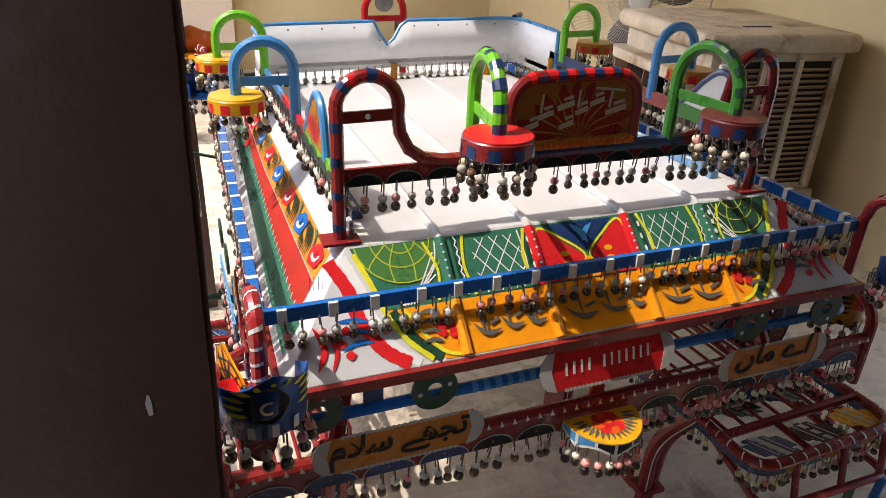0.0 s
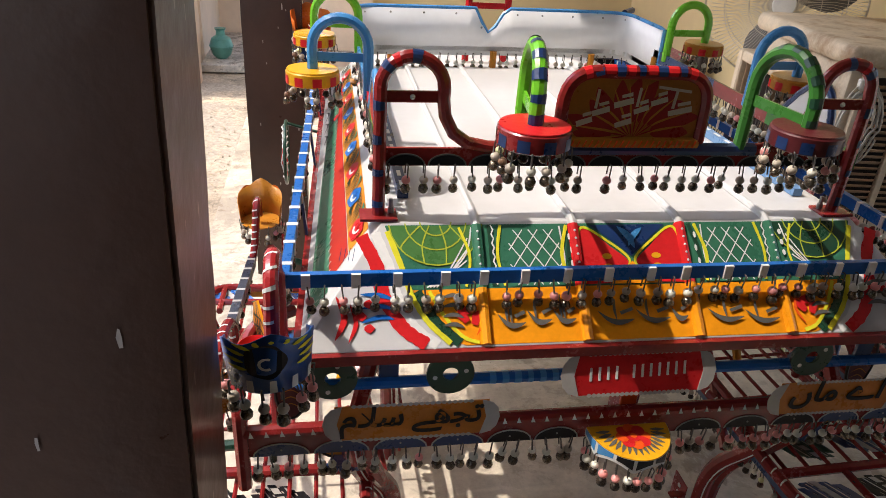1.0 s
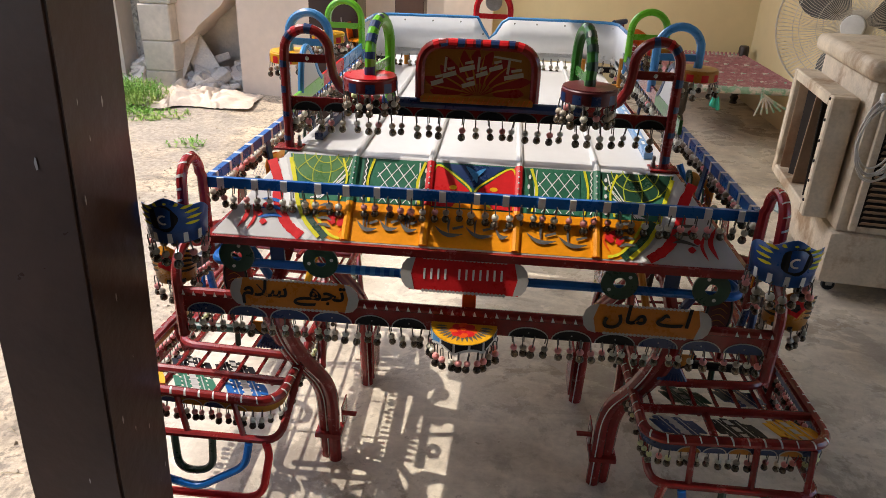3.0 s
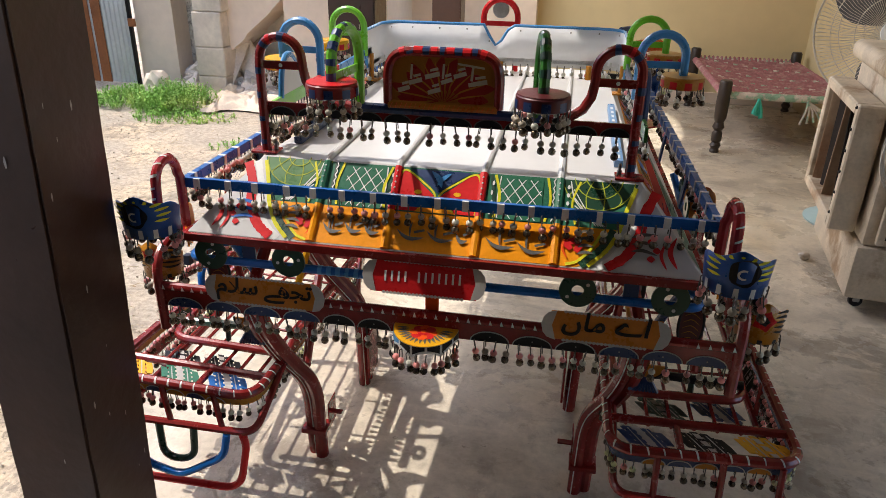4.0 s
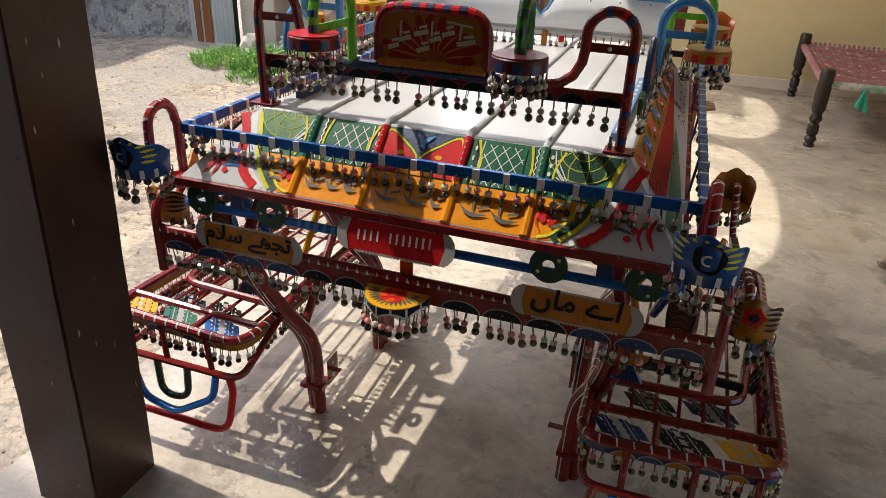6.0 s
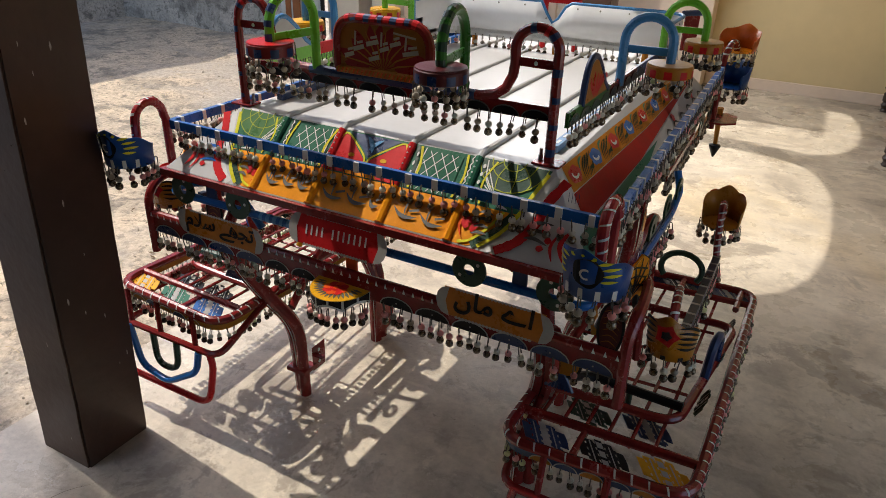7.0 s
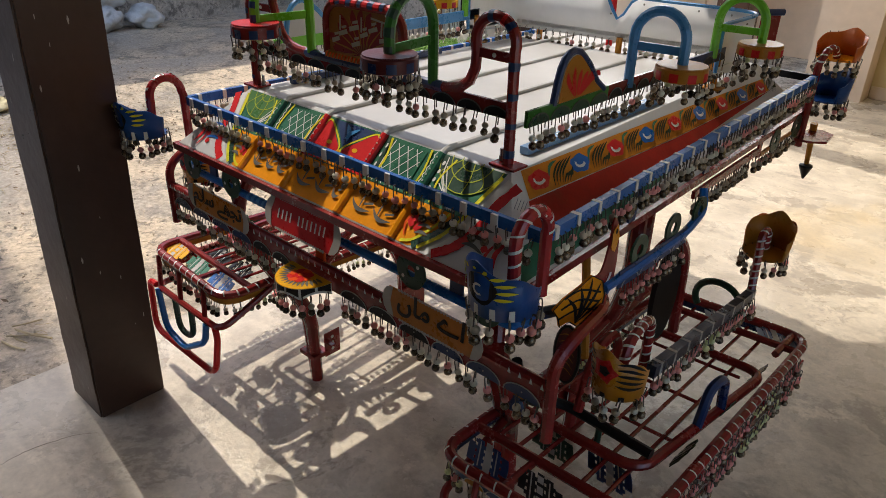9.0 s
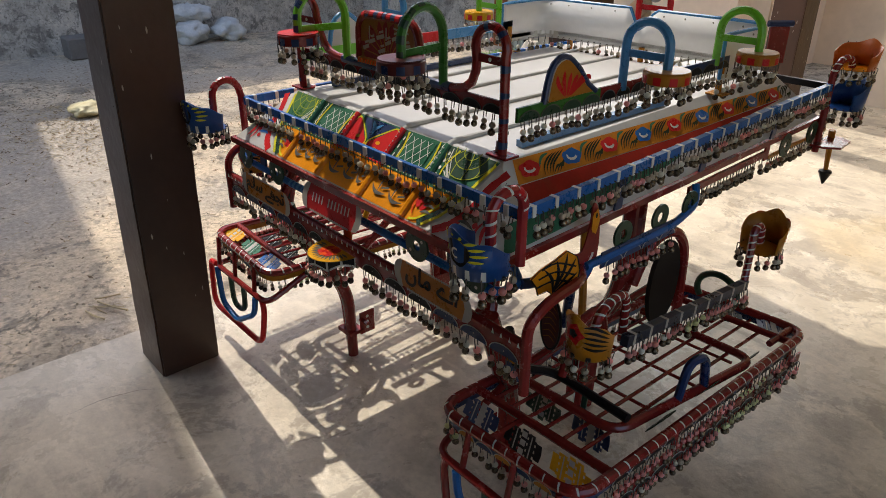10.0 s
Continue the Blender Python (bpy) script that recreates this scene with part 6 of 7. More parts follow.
    # the right plate's darker blue has its shade painted in
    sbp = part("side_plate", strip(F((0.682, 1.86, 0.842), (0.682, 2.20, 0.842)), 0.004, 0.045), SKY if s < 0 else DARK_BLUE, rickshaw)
    for i in range(11):
        part("painted_dot", ball((CX + s * 0.6845, 1.89 + i * 0.029, 0.85), 0.003, None, 6, 4), LINE, sbp)
    scallops(sbp, (CX + s * 0.6845, 1.87, 0.820), (CX + s * 0.6845, 2.20, 0.820), 4, 0.026, (s, 0, 0), DARK_BLUE, GREY_END, dots=False)
    pendants(sbp, F((0.685, 1.87, 0.819), (0.685, 2.20, 0.819)), 0.0285, "pppppppppwpp")
    for y in (1.95, 2.12, 2.27):
        part("washer_disc", ring_plate(0.038, 0.015, 0.006, None, Matrix.Translation((CX + s * 0.675, y, 0.888)) @ Matrix.Rotation(radians(90), 4, "Y")), DARK_GREEN, rickshaw)
    YZs = Matrix(((0, 0, 1, CX), (1, 0, 0, 0), (0, 1, 0, 0), (0, 0, 0, 1)))
    UP = Matrix.Translation((0, 1.84 - 0.055, 0.80 + 0.036)) @ Matrix.Scale(1.45, 4, (0, 1, 0)) @ Matrix.Scale(1.35, 4, (0, 0, 1)) @ Matrix.Translation((0, -1.84, -0.80))
    WG = Matrix(((s * 0.27, 0, s * 0.956, CX + s * 0.708), (0.78, 0, -0.29, 1.648), (0, 0.60, 0, 0.885), (0, 0, 0, 1))) @ Matrix.Translation((-1.735, -0.76, 0))
    x0, x1 = sorted((s * 0.672, s * 0.676))
    wingo = [(1.655, 0.765), (1.685, 0.80), (1.73, 0.83), (1.765, 0.862), (1.80, 0.83), (1.812, 0.77), (1.806, 0.70), (1.785, 0.664), (1.76, 0.69), (1.735, 0.672), (1.71, 0.70), (1.68, 0.69), (1.672, 0.73)]
    wg = part("wing_ornament", prism(wingo, -0.002, 0.002, None, WG), ORANGE, rickshaw, "orange wing-shaped tin ornament veined in black")
    P = Paint(lambda a, b, h: WG @ Vector((a, b, 0.002 + h)), wg)
    for tip in ((1.695, 0.800), (1.735, 0.828), (1.768, 0.852), (1.797, 0.825), (1.806, 0.76)):
        root = (1.728, 0.685)
        P.stroke(BLACK, curve(root, ((root[0] + tip[0]) / 2 + 0.012, (root[1] + tip[1]) / 2 + 0.006), tip), 0.0105, 1, True)
    for k, z in enumerate((0.715, 0.752, 0.79)):
        P.stroke(BLACK, curve((1.672 + k * 0.008, z + 0.006), (1.735, z + 0.026), (1.80, z - 0.004)), 0.008, 1)
    P.stroke(BLACK, wingo + wingo[:1], 0.004, 2)
    bird = [tuple(q) for q in curve((1.79, 0.84), (1.80, 0.79), (1.83, 0.765), (1.87, 0.78), (1.885, 0.83), (1.88, 0.90), (1.862, 0.93), (1.855, 0.88), (1.84, 0.84), (1.81, 0.845), n=4)]
    bd = part("crest_ornament", prism(bird, x0, x1, None, UP @ YZs), MAROON, rickshaw, "red and blue crest-shaped tin ornament")
    P = Paint(lambda a, b, h: UP @ Vector((CX + s * (0.6765 + h), a, b)), bd)
    P.arc(LINE, (1.838, 0.835), 0.032, 190, 350, 0.007, 1)
    P.arc(RED, (1.838, 0.822), 0.034, 190, 350, 0.010, 1)
    P.arc(BLUE, (1.838, 0.806), 0.030, 190, 350, 0.016, 1)
    P.blob(ORANGE, (1.868, 0.892), 0.010, 0.024, 2, 14, 0.12)
    P.blob(BLACK, (1.868, 0.905), 0.003, 0.005, 3)
    # half-round hanging plate with a tuft, and an oval tiger plate on the column
    bowl = [(0.05 * math.cos(t), -0.045 * math.sin(t)) for t in (math.pi * k / 14 for k in range(15))]
    bw = part("hanging_plate", prism(bowl, -0.002, 0.002, None, Matrix.Translation((CX + s * 0.565, 1.66, 0.60)) @ Matrix.Rotation(radians(90), 4, "X")), OCHRE, rickshaw, "half-round ochre tin plate with a dark tuft")
    part("plate_edge", tube([(CX + s * 0.565 + x, 1.66, 0.60 + y) for x, y in bowl], 0.004, 6), BLACK, bw, smooth=True)
    tuft = bmesh.new()
    for i in range(9):
        a = -0.5 + i * 0.125
        tube([(CX + s * 0.565 + a * 0.02, 1.66, 0.562), (CX + s * 0.565 + a * 0.075, 1.658, 0.515)], 0.0045, 5, bm=tuft)
    part("tuft", tuft, DARK_BLUE, bw)
    oval = [(0.032 * math.cos(t), 0.075 * math.sin(t)) for t in (2 * math.pi * k / 20 for k in range(20))]
    om = Matrix.Translation((CX + s * 0.665, 1.70, 0.71)) @ Matrix.Rotation(radians(90), 4, "X")
    ovp = part("oval_plate", prism(oval, -0.002, 0.002, None, om), WINE, rickshaw, "oval dark wine tin plate with ochre lines")
    P = Paint(lambda a, b, h: om @ Vector((a, b, 0.002 + h)), ovp)
    for i in range(6):
        P.stroke(OCHRE, curve((-0.022, -0.045 + i * 0.018), (0.0, -0.035 + i * 0.018), (0.022, -0.05 + i * 0.018)), 0.0025, 1, True)
    part("plate_edge", tube([om @ Vector((x, y, 0)) for x, y in oval], 0.004, 6, True), BLACK, ovp, smooth=True)
    # blue bent bar beside the column
    bb = rounded(F((0.645, 1.60, 0.853), (0.66, 1.66, 0.845), (0.66, 1.78, 0.80), (0.60, 1.84, 0.62)), 0.06, 6)
    # darker copy of the blue on the shaded right side
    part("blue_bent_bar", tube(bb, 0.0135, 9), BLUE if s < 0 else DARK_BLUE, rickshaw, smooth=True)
    # oval backrest between bent tubes
    ov = rounded(F((0.59, 2.17, 0.62), (0.60, 2.22, 0.75), (0.61, 2.33, 0.77), (0.61, 2.41, 0.69), (0.61, 2.43, 0.40)), 0.08, 6)
    part("seat_hoop", tube(ov, 0.017, 9), MAROON, rickshaw, smooth=True)
    part("seat_board", prism([(2.315 + 0.08 * math.cos(t), 0.58 + 0.15 * math.sin(t)) for t in (2 * math.pi * k / 24 for k in range(24))], *sorted((s * 0.60, s * 0.615)), None, YZs), DARK, rickshaw, "dark oval seat board")
    curl = F(*[(0.70 + 0.07 * math.cos(t), 2.50, 0.52 + 0.06 * math.sin(t)) for t in (math.pi * k / 10 for k in range(-2, 13))])
    part("scroll_tube", tube(curl, 0.011, 8), DARK_GREEN, rickshaw, smooth=True)
    nb = rounded(F((0.70, 1.72, 0.56), (0.70, 1.76, 0.70), (0.70, 1.86, 0.72), (0.70, 1.92, 0.50)), 0.06, 6)
    part("bent_tube", tube(nb, 0.012, 8), MAROON, rickshaw, smooth=True)
# oval wire basket hung on one side
bx, by, bz = 0.528, 2.72, 0.86
oval = [(by + 0.11 * math.cos(t), bz + 0.098 * math.sin(t)) for t in (2 * math.pi * k / 32 for k in range(32))]
basket = part("basket_ring", tube([(bx, y, z) for y, z in oval], 0.0055, 7, True), DARK_GREEN, rickshaw, "oval dark green wire basket ring", smooth=True)
for k in range(-4, 5):
    y = by + k * 0.024
    half = 0.096 * math.sqrt(1 - (k * 0.024 / 0.112) ** 2)
    part("basket_wire", tube([(bx, y, bz - half), (bx - 0.012, y, bz), (bx, y, bz + half)], 0.0022, 5), RED if k % 2 else LINE, basket)
    z = bz + k * 0.021
    half = 0.108 * math.sqrt(1 - (k * 0.021 / 0.1) ** 2)
    part("basket_wire", tube([(bx, by - half, z), (bx - 0.012, by, z), (bx, by + half, z)], 0.0022, 5), LINE, basket)
part("basket_stay", tube([(bx, by, bz + 0.098), (CX - 0.60, by, 0.925)], 0.005, 6), DARK_GREEN, rickshaw, smooth=True)
# cross tubes under the roof
for y, z in ((1.70, 0.915), (2.25, 0.915), (2.9, 0.915)):
    part("cross_tube", tube([(CX - 0.62 + tap(y), y, z), (CX + 0.62 - tap(y), y, z)], 0.014, 8), MAROON, rickshaw, smooth=True)
for x in (-0.46, 0.46):
    part("long_tube", tube([(CX + x, 1.53, 0.905), (CX + x, 3.30, 0.905)], 0.014, 8), MAROON, rickshaw, smooth=True)


# ---- other things on the porch ----
def charpoy(at, w, l, h):
    bed = thing("rope_bed", "rope bed with black turned legs and faded maroon webbing", "bed", at=at)
    prof = [(0.035, 0.0), (0.04, 0.01), (0.03, 0.03), (0.045, 0.06), (0.03, 0.085), (0.042, 0.10), (0.042, 0.16), (0.028, 0.18), (0.048, 0.21), (0.035, 0.25), (0.05, 0.29), (0.052, 0.42), (0.05, h + 0.10), (0.04, h + 0.115)]
    for x in (0, w):
        for y in (0, l):
            part("turned_leg", lathe(prof, 14, None, Matrix.Translation((x, y, 0))), BEDWOOD, bed, smooth=True)
    for y in (0, l):
        part("end_rail", tube([(0, y, h), (w, y, h)], 0.03, 10), ROPE_GREEN, bed, "rail wound with green and white rope", smooth=True)
    for x in (0, w):
        part("side_rail", tube([(x, 0, h), (x, l, h)], 0.03, 10), ROPE, bed, smooth=True)
    bm = bmesh.new()
    nx, ny = 46, 70
    v = [[bm.verts.new((w * i / nx, l * j / ny, h + 0.02 - 0.05 * math.sin(math.pi * i / nx) * math.sin(math.pi * j / ny)
                        + 0.005 * (1 if (i // 2 + j // 2) % 2 else -1))) for j in range(ny + 1)] for i in range(nx + 1)]
    for i in range(nx):
        for j in range(ny):
            f = bm.faces.new((v[i][j], v[i + 1][j], v[i + 1][j + 1], v[i][j + 1]))
            f.material_index = 1 if (i // 2 + 2 * (j // 2)) % 17 == 0 else 0
    part("webbing", bm, [ROPE, ROPE_GREEN], bed)
    for i in range(22):
        x = 0.05 + (w - 0.1) * i / 21
        part("rope_turn", tube([(x, l - 0.035, h), (x, l, h + 0.036), (x, l + 0.033, h)], 0.012, 6), ROPE, bed, smooth=True)
    return bed


charpoy((2.74, 5.92, 0), 0.95, 1.68, 0.47)
rag = thing("knotted_rag", "teal cloth rag knotted to the bed rail", "rag", at=(3.0, 5.88, 0))
bm = bmesh.new()
for i in range(5):
    tube(rounded([(0, 0, 0.46), (0.02 * math.cos(i * 1.3), 0.012 * math.sin(i * 2.1), 0.40), (0.035 * math.cos(i * 1.3), 0.02 * math.sin(i * 2.1), 0.31 + 0.015 * i)], 0.03), 0.014, 7, bm=bm, taper=lambda t: 0.7 + 0.5 * t)
part("cloth", bm, TEAL, rag, smooth=True)
for i in range(6):
    part("rope_end", tube(rounded([(0.36, 0, 0.46), (0.36 + 0.02 * i, -0.01, 0.40), (0.33 + 0.05 * i, -0.01, 0.28 + 0.012 * i)], 0.04), 0.009, 6), ROPE_GREEN, rag, smooth=True)

# air cooler
cooler = thing("air_cooler", "large dusty beige air cooler on castors with rust-stained louvres", "air cooler", at=(2.905, 3.27, 0))
cooler.rotation_euler.z = radians(-7)
part("tank", box(0.0, 0.80, 0.0, 0.90, 0.07, 0.34, 0.02, seg=2), COOLER, cooler, smooth=True)
part("body", box(0.02, 0.78, 0.02, 0.88, 0.34, 1.06, 0.015, seg=2), COOLER, cooler, smooth=True)
part("lid", box(-0.03, 0.83, -0.03, 0.93, 1.06, 1.155, 0.035, seg=3), COOLER, cooler, smooth=True)
# near-black strip and sheet painted as the shade in slot and louvres
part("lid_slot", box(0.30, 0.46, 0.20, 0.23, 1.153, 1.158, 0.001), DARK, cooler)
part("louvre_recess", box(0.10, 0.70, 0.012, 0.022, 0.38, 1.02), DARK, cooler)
for k in range(3):
    x0 = 0.11 + 0.20 * k
    for i in range(21):
        z = 0.40 + i * 0.029
        bm = box(-0.085, 0.085, -0.016, 0.016, -0.003, 0.003, 0.001)
        bmesh.ops.transform(bm, matrix=pose(x0 + 0.09, 0.006, z, -38), verts=bm.verts)
        part("louvre_slat", bm, COOLER_RUST, cooler)
for x in (0.085, 0.305, 0.505, 0.715):
    part("louvre_frame", box(x - 0.016, x + 0.016, -0.010, 0.02, 0.36, 1.04, 0.003), COOLER, cooler)
# duct box on the side
duct = bmesh.new()
D0, D1, E0, E1, DX = 0.10, 0.85, 0.37, 0.965, -0.12
box(DX, 0.0, D0, D0 + 0.055, E0, E1, 0.008, duct)
box(DX, 0.0, D1 - 0.055, D1, E0, E1, 0.008, duct)
box(DX, 0.0, D0 + 0.055, D1 - 0.055, E0, E0 + 0.055, 0.008, duct)
box(DX, 0.0, D0 + 0.055, D1 - 0.055, E1 - 0.055, E1, 0.008, duct)
part("duct_frame", duct, COOLER, cooler, "protruding open duct frame")
# near-black sheet as the duct's shaded inside
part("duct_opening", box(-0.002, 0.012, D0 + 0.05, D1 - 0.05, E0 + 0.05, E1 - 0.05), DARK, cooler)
for i in range(4):
    y = 0.30 + i * 0.15
    bm = box(-0.05, 0.05, -0.004, 0.004, -0.29, 0.29, 0.002)
    bmesh.ops.transform(bm, matrix=pose(-0.05, y, 0.65, random.uniform(-6, 6), 0, random.uniform(-55, 40)), verts=bm.verts)
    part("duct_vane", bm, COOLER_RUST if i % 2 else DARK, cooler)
for i in range(6):
    part("duct_screw", ball((DX - 0.001, D0 + 0.027, E0 + 0.08 + i * 0.10), 0.008, None, 8, 5), BLACK, cooler)
for x, y in ((0.08, 0.08), (0.72, 0.08), (0.08, 0.72), (0.72, 0.72)):
    part("castor", lathe([(0.03, -0.012), (0.034, 0), (0.03, 0.012)], 14, None, Matrix.Translation((x, y, 0.034)) @ Matrix.Rotation(radians(90), 4, "X")), BLACK, cooler, smooth=True)
    part("castor_stem", box(x - 0.015, x + 0.015, y - 0.02, y + 0.02, 0.03, 0.08, 0.003), STEEL, cooler)
coil = thing("cable_coil", "coiled pale grey power cable hung on the cooler", "cable", at=(2.865, 3.235, 0.12))
turns = []
for i in range(6):
    rx, rz, ox = 0.085 + 0.012 * (i % 3), 0.155 + 0.014 * ((i * 2) % 3), 0.008 * (i % 3)
    turns += [(0.10 + ox + rx * math.cos(t), -0.012 - 0.004 * i, 0.72 - 0.008 * i + rz * math.sin(t)) for t in (2 * math.pi * k / 26 for k in range(26))]
part("cable", tube(turns, 0.0045, 6), CABLE, coil, smooth=True)
part("plug", box(0.06, 0.12, -0.03, 0.0, 0.86, 0.905, 0.006), LINE, coil)

# pedestal fan
fan = thing("pedestal_fan", "large grey pedestal fan with a wire guard and pale blue base", "fan", at=(3.31, 4.52, 0))
part("fan_base", lathe([(0.235, 0), (0.24, 0.012), (0.20, 0.03), (0.05, 0.05), (0.03, 0.07)], 28), BASE_BLUE, fan, smooth=True)
part("stand_pole", tube([(0, 0, 0.05), (0, 0, 1.05)], 0.018, 10), FAN_GREY, fan, smooth=True)
FM = Matrix.Translation((-0.03, -0.10, 1.17)) @ Matrix.Rotation(radians(-32), 4, "Z") @ Matrix.Rotation(radians(90), 4, "X")
part("motor", lathe([(0.03, -0.20), (0.075, -0.17), (0.085, -0.08), (0.06, -0.02)], 18, None, FM), FAN_GREY, fan, smooth=True)
R = 0.43
for z in (0.075, -0.075):
    rings = part("guard_ring", tube([FM @ Vector((0.07 * math.cos(t), 0.07 * math.sin(t), z * 1.35)) for t in (2 * math.pi * k / 40 for k in range(40))], 0.0022, 5, True), FAN_GREY, fan)
    for r, zz in ((0.19, z * 1.28), (0.32, z * 1.1)):
        part("guard_ring", tube([FM @ Vector((r * math.cos(t), r * math.sin(t), zz)) for t in (2 * math.pi * k / 40 for k in range(40))], 0.0022, 5, True), FAN_GREY, fan)
    for i in range(110):
        a = 2 * math.pi * i / 110
        p = [(0.07, z * 1.35), (0.25, z * 1.25), (R - 0.04, z), (R, 0.0)]
        part("guard_wire", tube([FM @ Vector((r * math.cos(a + 0.25 * (1 - r / R)), r * math.sin(a + 0.25 * (1 - r / R)), zz)) for r, zz in p], 0.0014, 4, caps=False), FAN_GREY, rings)
part("guard_rim", tube([FM @ Vector((R * math.cos(t), R * math.sin(t), 0)) for t in (2 * math.pi * k / 60 for k in range(60))], 0.006, 6, True), FAN_GREY, fan, smooth=True)
part("guard_badge", lathe([(0.066, 0.10), (0.06, 0.108), (0.01, 0.112)], 20, None, FM), LINE, fan, smooth=True)
for i in range(3):
    b = bmesh.new()
    a0 = 2 * math.pi * i / 3 + 0.4
    rows = []
    for k in range(8):
        r = 0.06 + 0.31 * k / 7
        w = 0.25 + 0.75 * math.sin(math.pi * (0.15 + 0.75 * k / 7))
        rows.append([b.verts.new(FM @ Vector((r * math.cos(a0 + q * w * 0.55), r * math.sin(a0 + q * w * 0.55), q * 0.03))) for q in (-1, -0.5, 0, 0.5, 1)])
    for A, B in zip(rows, rows[1:]):
        for k in range(4):
            b.faces.new((A[k], A[k + 1], B[k + 1], B[k]))
    part("fan_blade", b, BLADE, fan, smooth=True)
part("hub", lathe([(0.05, -0.03), (0.055, 0.03), (0.03, 0.05)], 16, None, FM), BLADE, fan, smooth=True)


# ---- loose things and yard clutter ----
def lump(name, at, r, seed, mat, label, category, flat=0.6, group="", amp=0.45, sub=2, kind="", wrinkle=0.0):
    bm = bmesh.new()
    bmesh.ops.create_icosphere(bm, subdivisions=sub, radius=1)
    o = Vector((seed * 3.7, seed * 1.9, seed * 0.7))
    for v in bm.verts:
        k = 1 + amp * noise.noise(v.co * 1.3 + o) + 0.15 * noise.noise(v.co * 4 + o) - wrinkle * abs(noise.noise(v.co * 5.5 + o * 2)) * 2 + wrinkle * noise.noise(v.co * 12 + o)
        v.co = Vector((v.co.x * r * k, v.co.y * r * k * 0.85, v.co.z * r * k * flat))
    lo = min(v.co.z for v in bm.verts)
    for v in bm.verts:
        v.co.z -= lo
    ob = finish(bm, name, mat, smooth=wrinkle > 0, angle=2.0)
    ob.matrix_basis = pose(*at, 0, 0, seed * 77 % 360)
    return tagged(ob, label, category, group, kind)


lump("stone", (2.90, 3.86, 0.0), 0.035, 5, RUBBLE, "small broken stone lying on the porch floor", "stone")
rr = random.Random(11)
for i in range(64):
    x = rr.uniform(-1.98, -1.40) if i % 3 else rr.uniform(-2.66, -2.34)
    y = rr.uniform(6.82, 7.42)
    k = rr.uniform(0.03, 0.10) * (1.5 if rr.random() < 0.12 else 1)
    bm = box(-k, k, -k * rr.uniform(0.5, 0.9), k * 0.7, 0, k * rr.uniform(0.6, 1.3))
    for v in bm.verts:
        v.co += Vector((rr.uniform(-1, 1), rr.uniform(-1, 1), rr.uniform(-0.5, 0.5))) * k * 0.3
    bmesh.ops.bevel(bm, geom=bm.edges[:], offset=k * 0.12, segments=1, affect="EDGES")
    ob = tagged(finish(bm, "rubble_block", RUBBLE), "broken block of masonry in a heap under the stair", "rubble", "rubble heap")
    ob.matrix_basis = pose(x, y, -0.05 + max(0, (y - 6.85) * 0.5) * rr.uniform(0.2, 1.0), rr.uniform(-30, 30), rr.uniform(-30, 30), rr.uniform(0, 360))
for a, b, t in ((-2.12, 6.95, 24), (-2.22, 7.05, 12), (-1.75, 7.2, -30)):
    sl = tagged(finish(box(-0.12, 0.12, -0.018, 0.018, -0.05, 0.55, 0.006), "broken_slab", RUBBLE), "broken grey cement slab leaning under the stair", "slab", "broken slabs")
    sl.matrix_basis = pose(a, b, 0.05, -24, t, 18)
# crumpled cloth
bm = sheet(-0.62, 0.62, -0.30, 0.30, 0, 80, 44, 0.0, 1)
for v in bm.verts:
    q = Vector((v.co.x * 3.2, v.co.y * 3.6, 0.3))
    e = max(0, 1 - (v.co.x / 0.62) ** 2) * max(0, 1 - (v.co.y / 0.30) ** 2)
    v.co.z = 0.012 + 0.10 * e * (0.55 + 1.1 * abs(noise.fractal(q, 1, 2, 4))) + 0.075 * abs(noise.noise(q * 3)) * (0.3 + e) + 0.02 * noise.noise(q * 7) * e
    v.co += Vector((0.10 * noise.noise(q * 1.2), 0.08 * noise.noise(q * 1.2 + Vector((5, 1, 2))), 0))
cl = tagged(finish(bm, "crumpled_cloth", CLOTH, smooth=True), "crumpled dusty beige cloth lying on the earth", "cloth")
cl.matrix_basis = pose(-1.75, 6.56, -0.04, 0, 0, 8)


def weeds(name, at, rx, ry, n, h, seed):
    r = random.Random(seed)
    bm = bmesh.new()
    for i in range(n):
        a, q = r.uniform(0, 6.3), math.sqrt(r.random())
        b = Vector((rx * q * math.cos(a), ry * q * math.sin(a), 0))
        hh = h * r.uniform(0.35, 1.0) * (1.15 - 0.6 * q)
        lean = Vector((r.uniform(-0.5, 0.5), r.uniform(-0.5, 0.5), 1)) * hh
        for k in range(6):
            p = b + lean * (0.25 + 0.15 * k)
            s = r.uniform(0.012, 0.026)
            d = Vector((r.uniform(-1, 1), r.uniform(-1, 1), r.uniform(-0.2, 0.7))).normalized()
            e = d.cross(Vector((0, 0, 1))).normalized()
            bm.faces.new([bm.verts.new(v) for v in (p, p + d * s * 0.6 + e * s * 0.38, p + d * s * 1.5, p + d * s * 0.6 - e * s * 0.38)])
        tube([b, b + lean], 0.0025, 3, bm=bm, caps=False)
    ob = finish(bm, name, WEED)
    ob.location = at
    return tagged(ob, "patch of green weeds growing on the yard earth", "weeds", "", "stuff")


weeds("weeds", (-2.32, 6.42, -0.06), 0.42, 0.34, 1100, 0.27, 1)
weeds("weeds", (-2.85, 6.60, -0.06), 0.50, 0.42, 700, 0.17, 2)
weeds("weeds", (-2.05, 6.0, -0.06), 0.55, 0.25, 220, 0.08, 5)
weeds("weeds", (-1.2, 5.2, -0.06), 0.14, 0.12, 22, 0.10, 3)
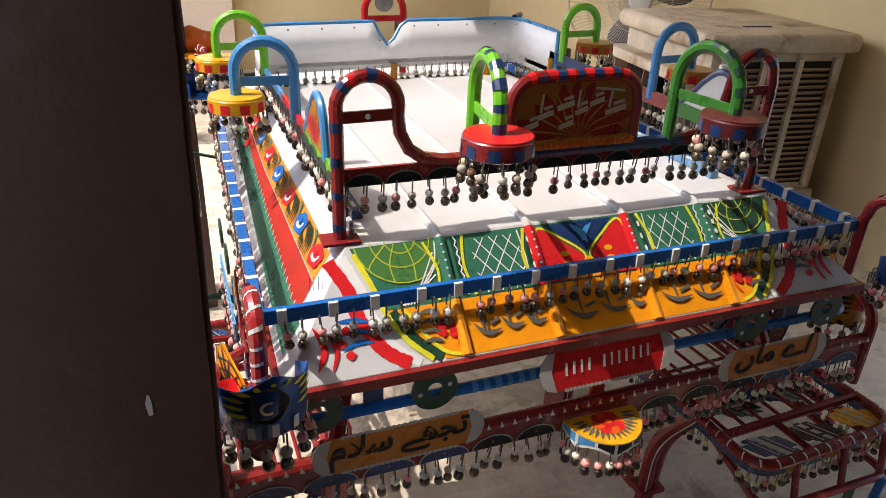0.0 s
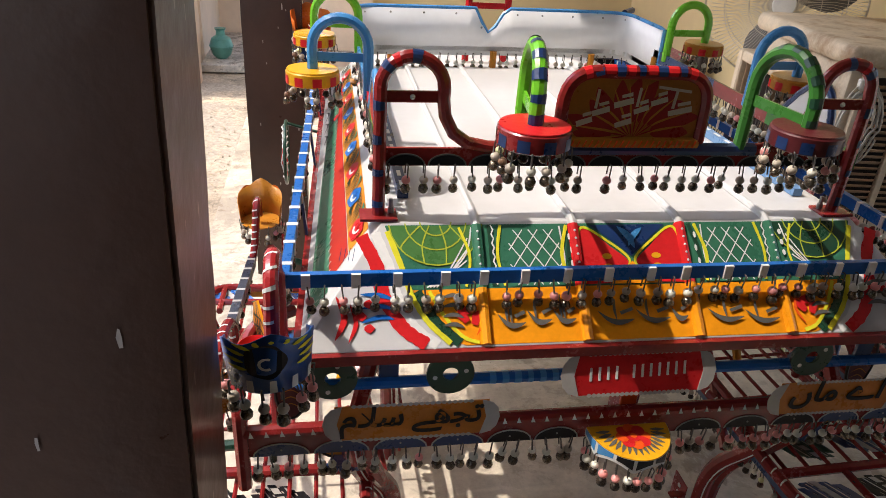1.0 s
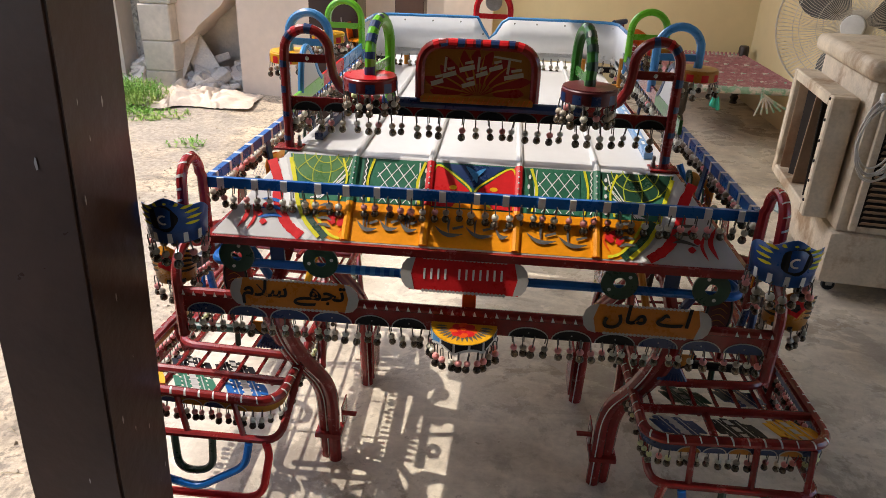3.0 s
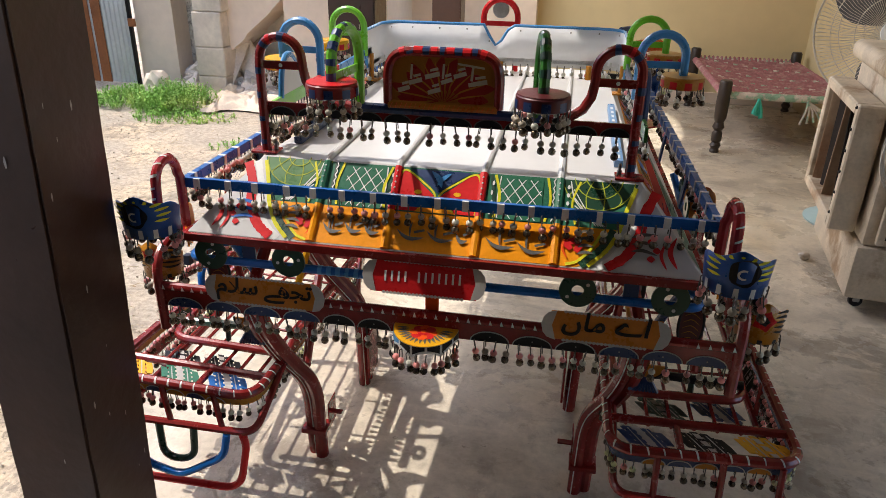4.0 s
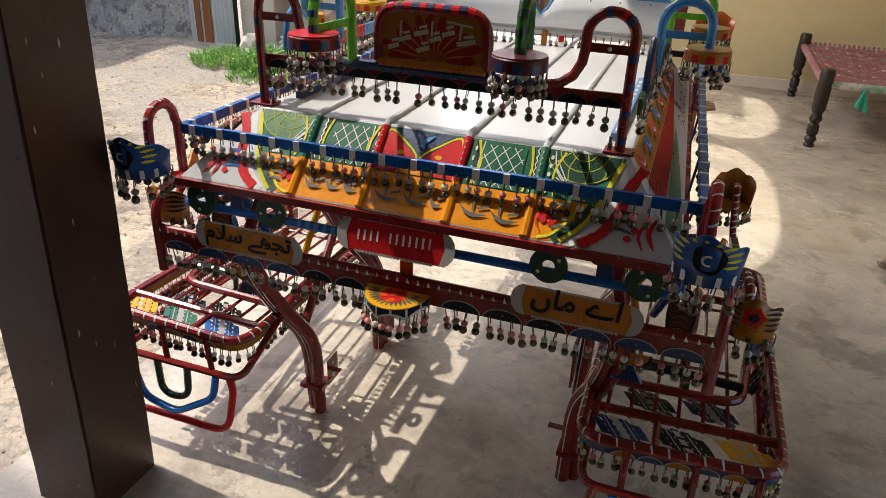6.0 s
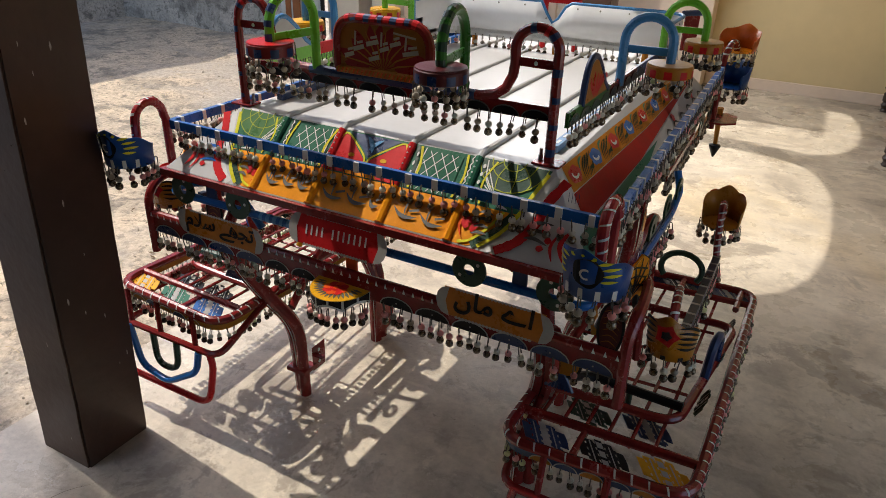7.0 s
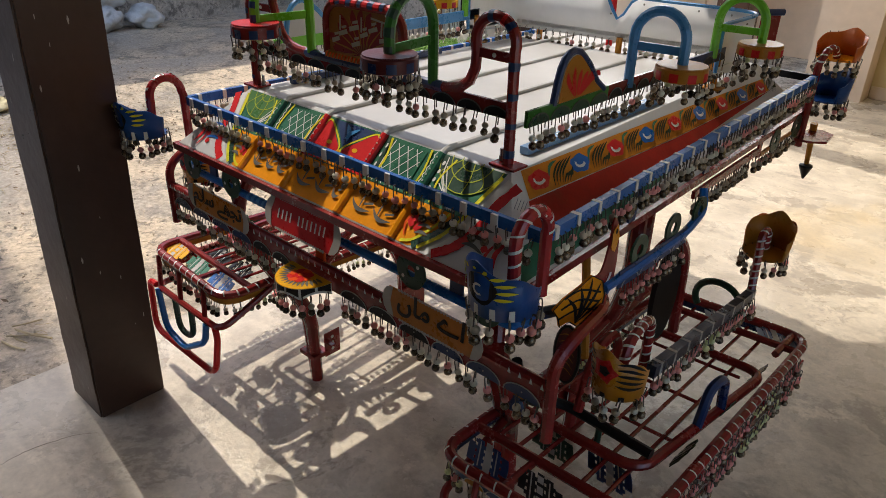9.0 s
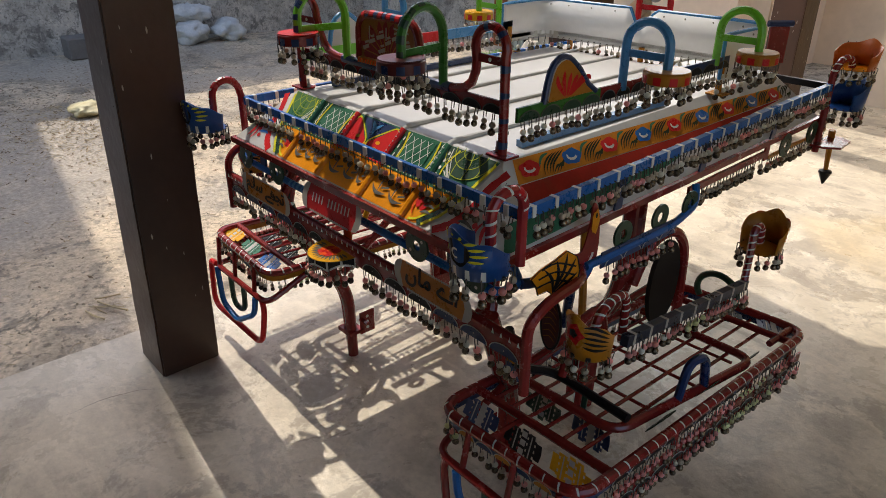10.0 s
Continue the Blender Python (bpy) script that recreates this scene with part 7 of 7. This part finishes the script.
for i, (x, y, z) in enumerate(((-6.55, 4.28, -0.06), (-6.52, 4.80, -0.06), (-6.75, 4.40, 0.16))):
    lump("filled_sack", (x, y, z), 0.24, 20 + i, SACK, "filled white plastic sack slumped by the yard wall", "sack", 0.62, "sacks", 0.42, 4, wrinkle=0.05)
tagged(finish(box(-6.75, -6.45, 2.75, 3.1, -0.06, 0.2, 0.02), "cement_block", DAMP), "dark cement block by the yard wall", "block")
lump("stone_kerb", (-2.62, 6.6, -0.05), 0.16, 41, RUIN, "broken plaster lump at the foot of the pier", "stone", 0.9)
pot = thing("water_pot", "round teal glazed water pot standing in the passage", "pot", at=(-0.33, 7.72, 0.02))
part("pot_body", lathe([(0.05, 0), (0.09, 0.04), (0.115, 0.12), (0.09, 0.19), (0.045, 0.22)], 20), TEAL_GLAZE, pot, smooth=True)
part("pot_neck", lathe([(0.045, 0.22), (0.04, 0.26), (0.055, 0.285), (0.045, 0.285)], 18), TEAL_GLAZE, pot, smooth=True)
lump("plastic_bag", (-3.85, 2.16, -0.06), 0.17, 51, BAG, "crumpled pale plastic bag lying on the earth", "bag", 0.35, "", 0.4, 4, wrinkle=0.06)
sk = random.Random(31)
for i in range(7):
    a, l = sk.uniform(0.2, 1.3), sk.uniform(0.10, 0.24)
    d = Vector((math.cos(a), math.sin(a), 0)) * l
    o = Vector((sk.uniform(-0.05, 0.05), sk.uniform(-0.04, 0.04), 0.006 + 0.004 * i))
    stick = finish(tube([o, o + d * 0.5 + Vector((0.01, -0.008, 0.004)), o + d], sk.uniform(0.0025, 0.0055), 6), "dry_stick", STRAW, smooth=True)
    stick.location = (-0.36, 1.12, -0.052)
    tagged(stick, "pale dry stick lying on the yard earth", "stick", "dry sticks")
# pebbles and straw on the earth
bm = bmesh.new()
rr = random.Random(21)
for i in range(2600):
    x, y = -rr.random() ** 1.4 * 6.2 + 0.02, rr.uniform(0.2, 7.0)
    s = rr.uniform(0.003, 0.011) * (1.6 if rr.random() < 0.06 else 1)
    z = -0.05 + 0.035 * noise.fractal(Vector((x, y, 0)) * 0.9, 1.0, 2.0, 4)
    q = Matrix.LocRotScale((x, y, z + s * 0.25), Euler((rr.random() * 3, rr.random() * 3, rr.random() * 3)), (s, s * rr.uniform(0.6, 1), s * rr.uniform(0.4, 0.8)))
    v = [bm.verts.new(q @ Vector(p)) for p in ((1, 0, 0), (-1, 0, 0), (0, 1, 0), (0, -1, 0), (0, 0, 1), (0, 0, -1))]
    for f in ((0, 2, 4), (2, 1, 4), (1, 3, 4), (3, 0, 4), (2, 0, 5), (1, 2, 5), (3, 1, 5), (0, 3, 5)):
        bm.faces.new([v[k] for k in f])
tagged(finish(bm, "pebbles", GRAVEL), "scattered grey pebbles on the yard earth", "pebbles", "", "stuff")
bm = bmesh.new()
for i in range(1300):
    if i < 500:
        x, y = -rr.random() ** 1.2 * 4.5 - 0.02, rr.uniform(0.3, 6.0)
    else:
        x, y = rr.gauss(-3.4, 0.6), rr.gauss(2.0, 0.45)
    z = -0.045 + 0.035 * noise.fractal(Vector((x, y, 0)) * 0.9, 1.0, 2.0, 4)
    a, l = rr.uniform(0, 6.3), rr.uniform(0.03, 0.10)
    d = Vector((math.cos(a), math.sin(a), 0)) * l
    p = Vector((x, y, z))
    tube([p, p + d * 0.5 + Vector((0, 0, rr.uniform(0, 0.02))), p + d + Vector((rr.uniform(-0.03, 0.03), 0, 0))], 0.0013, 3, bm=bm)
LITTER = material("dry leaf litter", (0.16, 0.11, 0.065), 0.95, 0, 0.4, 9, second=(0.40, 0.30, 0.16), amount=0.4)
leaf = bmesh.new()
for i in range(5200):
    k = i % 4
    cx, cy, wx, wy = ((-4.1, 1.7, 0.8, 0.5), (-5.2, 2.6, 1.0, 0.8), (-3.2, 2.6, 0.8, 0.5), (-2.0, 1.2, 1.2, 0.9))[k]
    x, y = rr.gauss(cx, wx), rr.gauss(cy, wy)
    if k == 3 and rr.random() < 0.72 or x > -0.15:
        continue
    z = -0.045 + 0.035 * noise.fractal(Vector((x, y, 0)) * 0.9, 1.0, 2.0, 4)
    a, w = rr.uniform(0, 6.3), rr.uniform(0.006, 0.022)
    d, e = Vector((math.cos(a), math.sin(a), rr.uniform(-0.1, 0.4))) * w, Vector((-math.sin(a), math.cos(a), rr.uniform(-0.3, 0.3))) * w * 0.4
    p = Vector((x, y, z + 0.004))
    leaf.faces.new([leaf.verts.new(q) for q in (p - d, p + e, p + d, p - e)])
tagged(finish(leaf, "leaf_litter", LITTER), "dry brown leaf litter scattered over the earth", "leaf litter", "", "stuff")
tagged(finish(bm, "straw", STRAW), "dry straw bits scattered over the earth", "straw", "", "stuff")
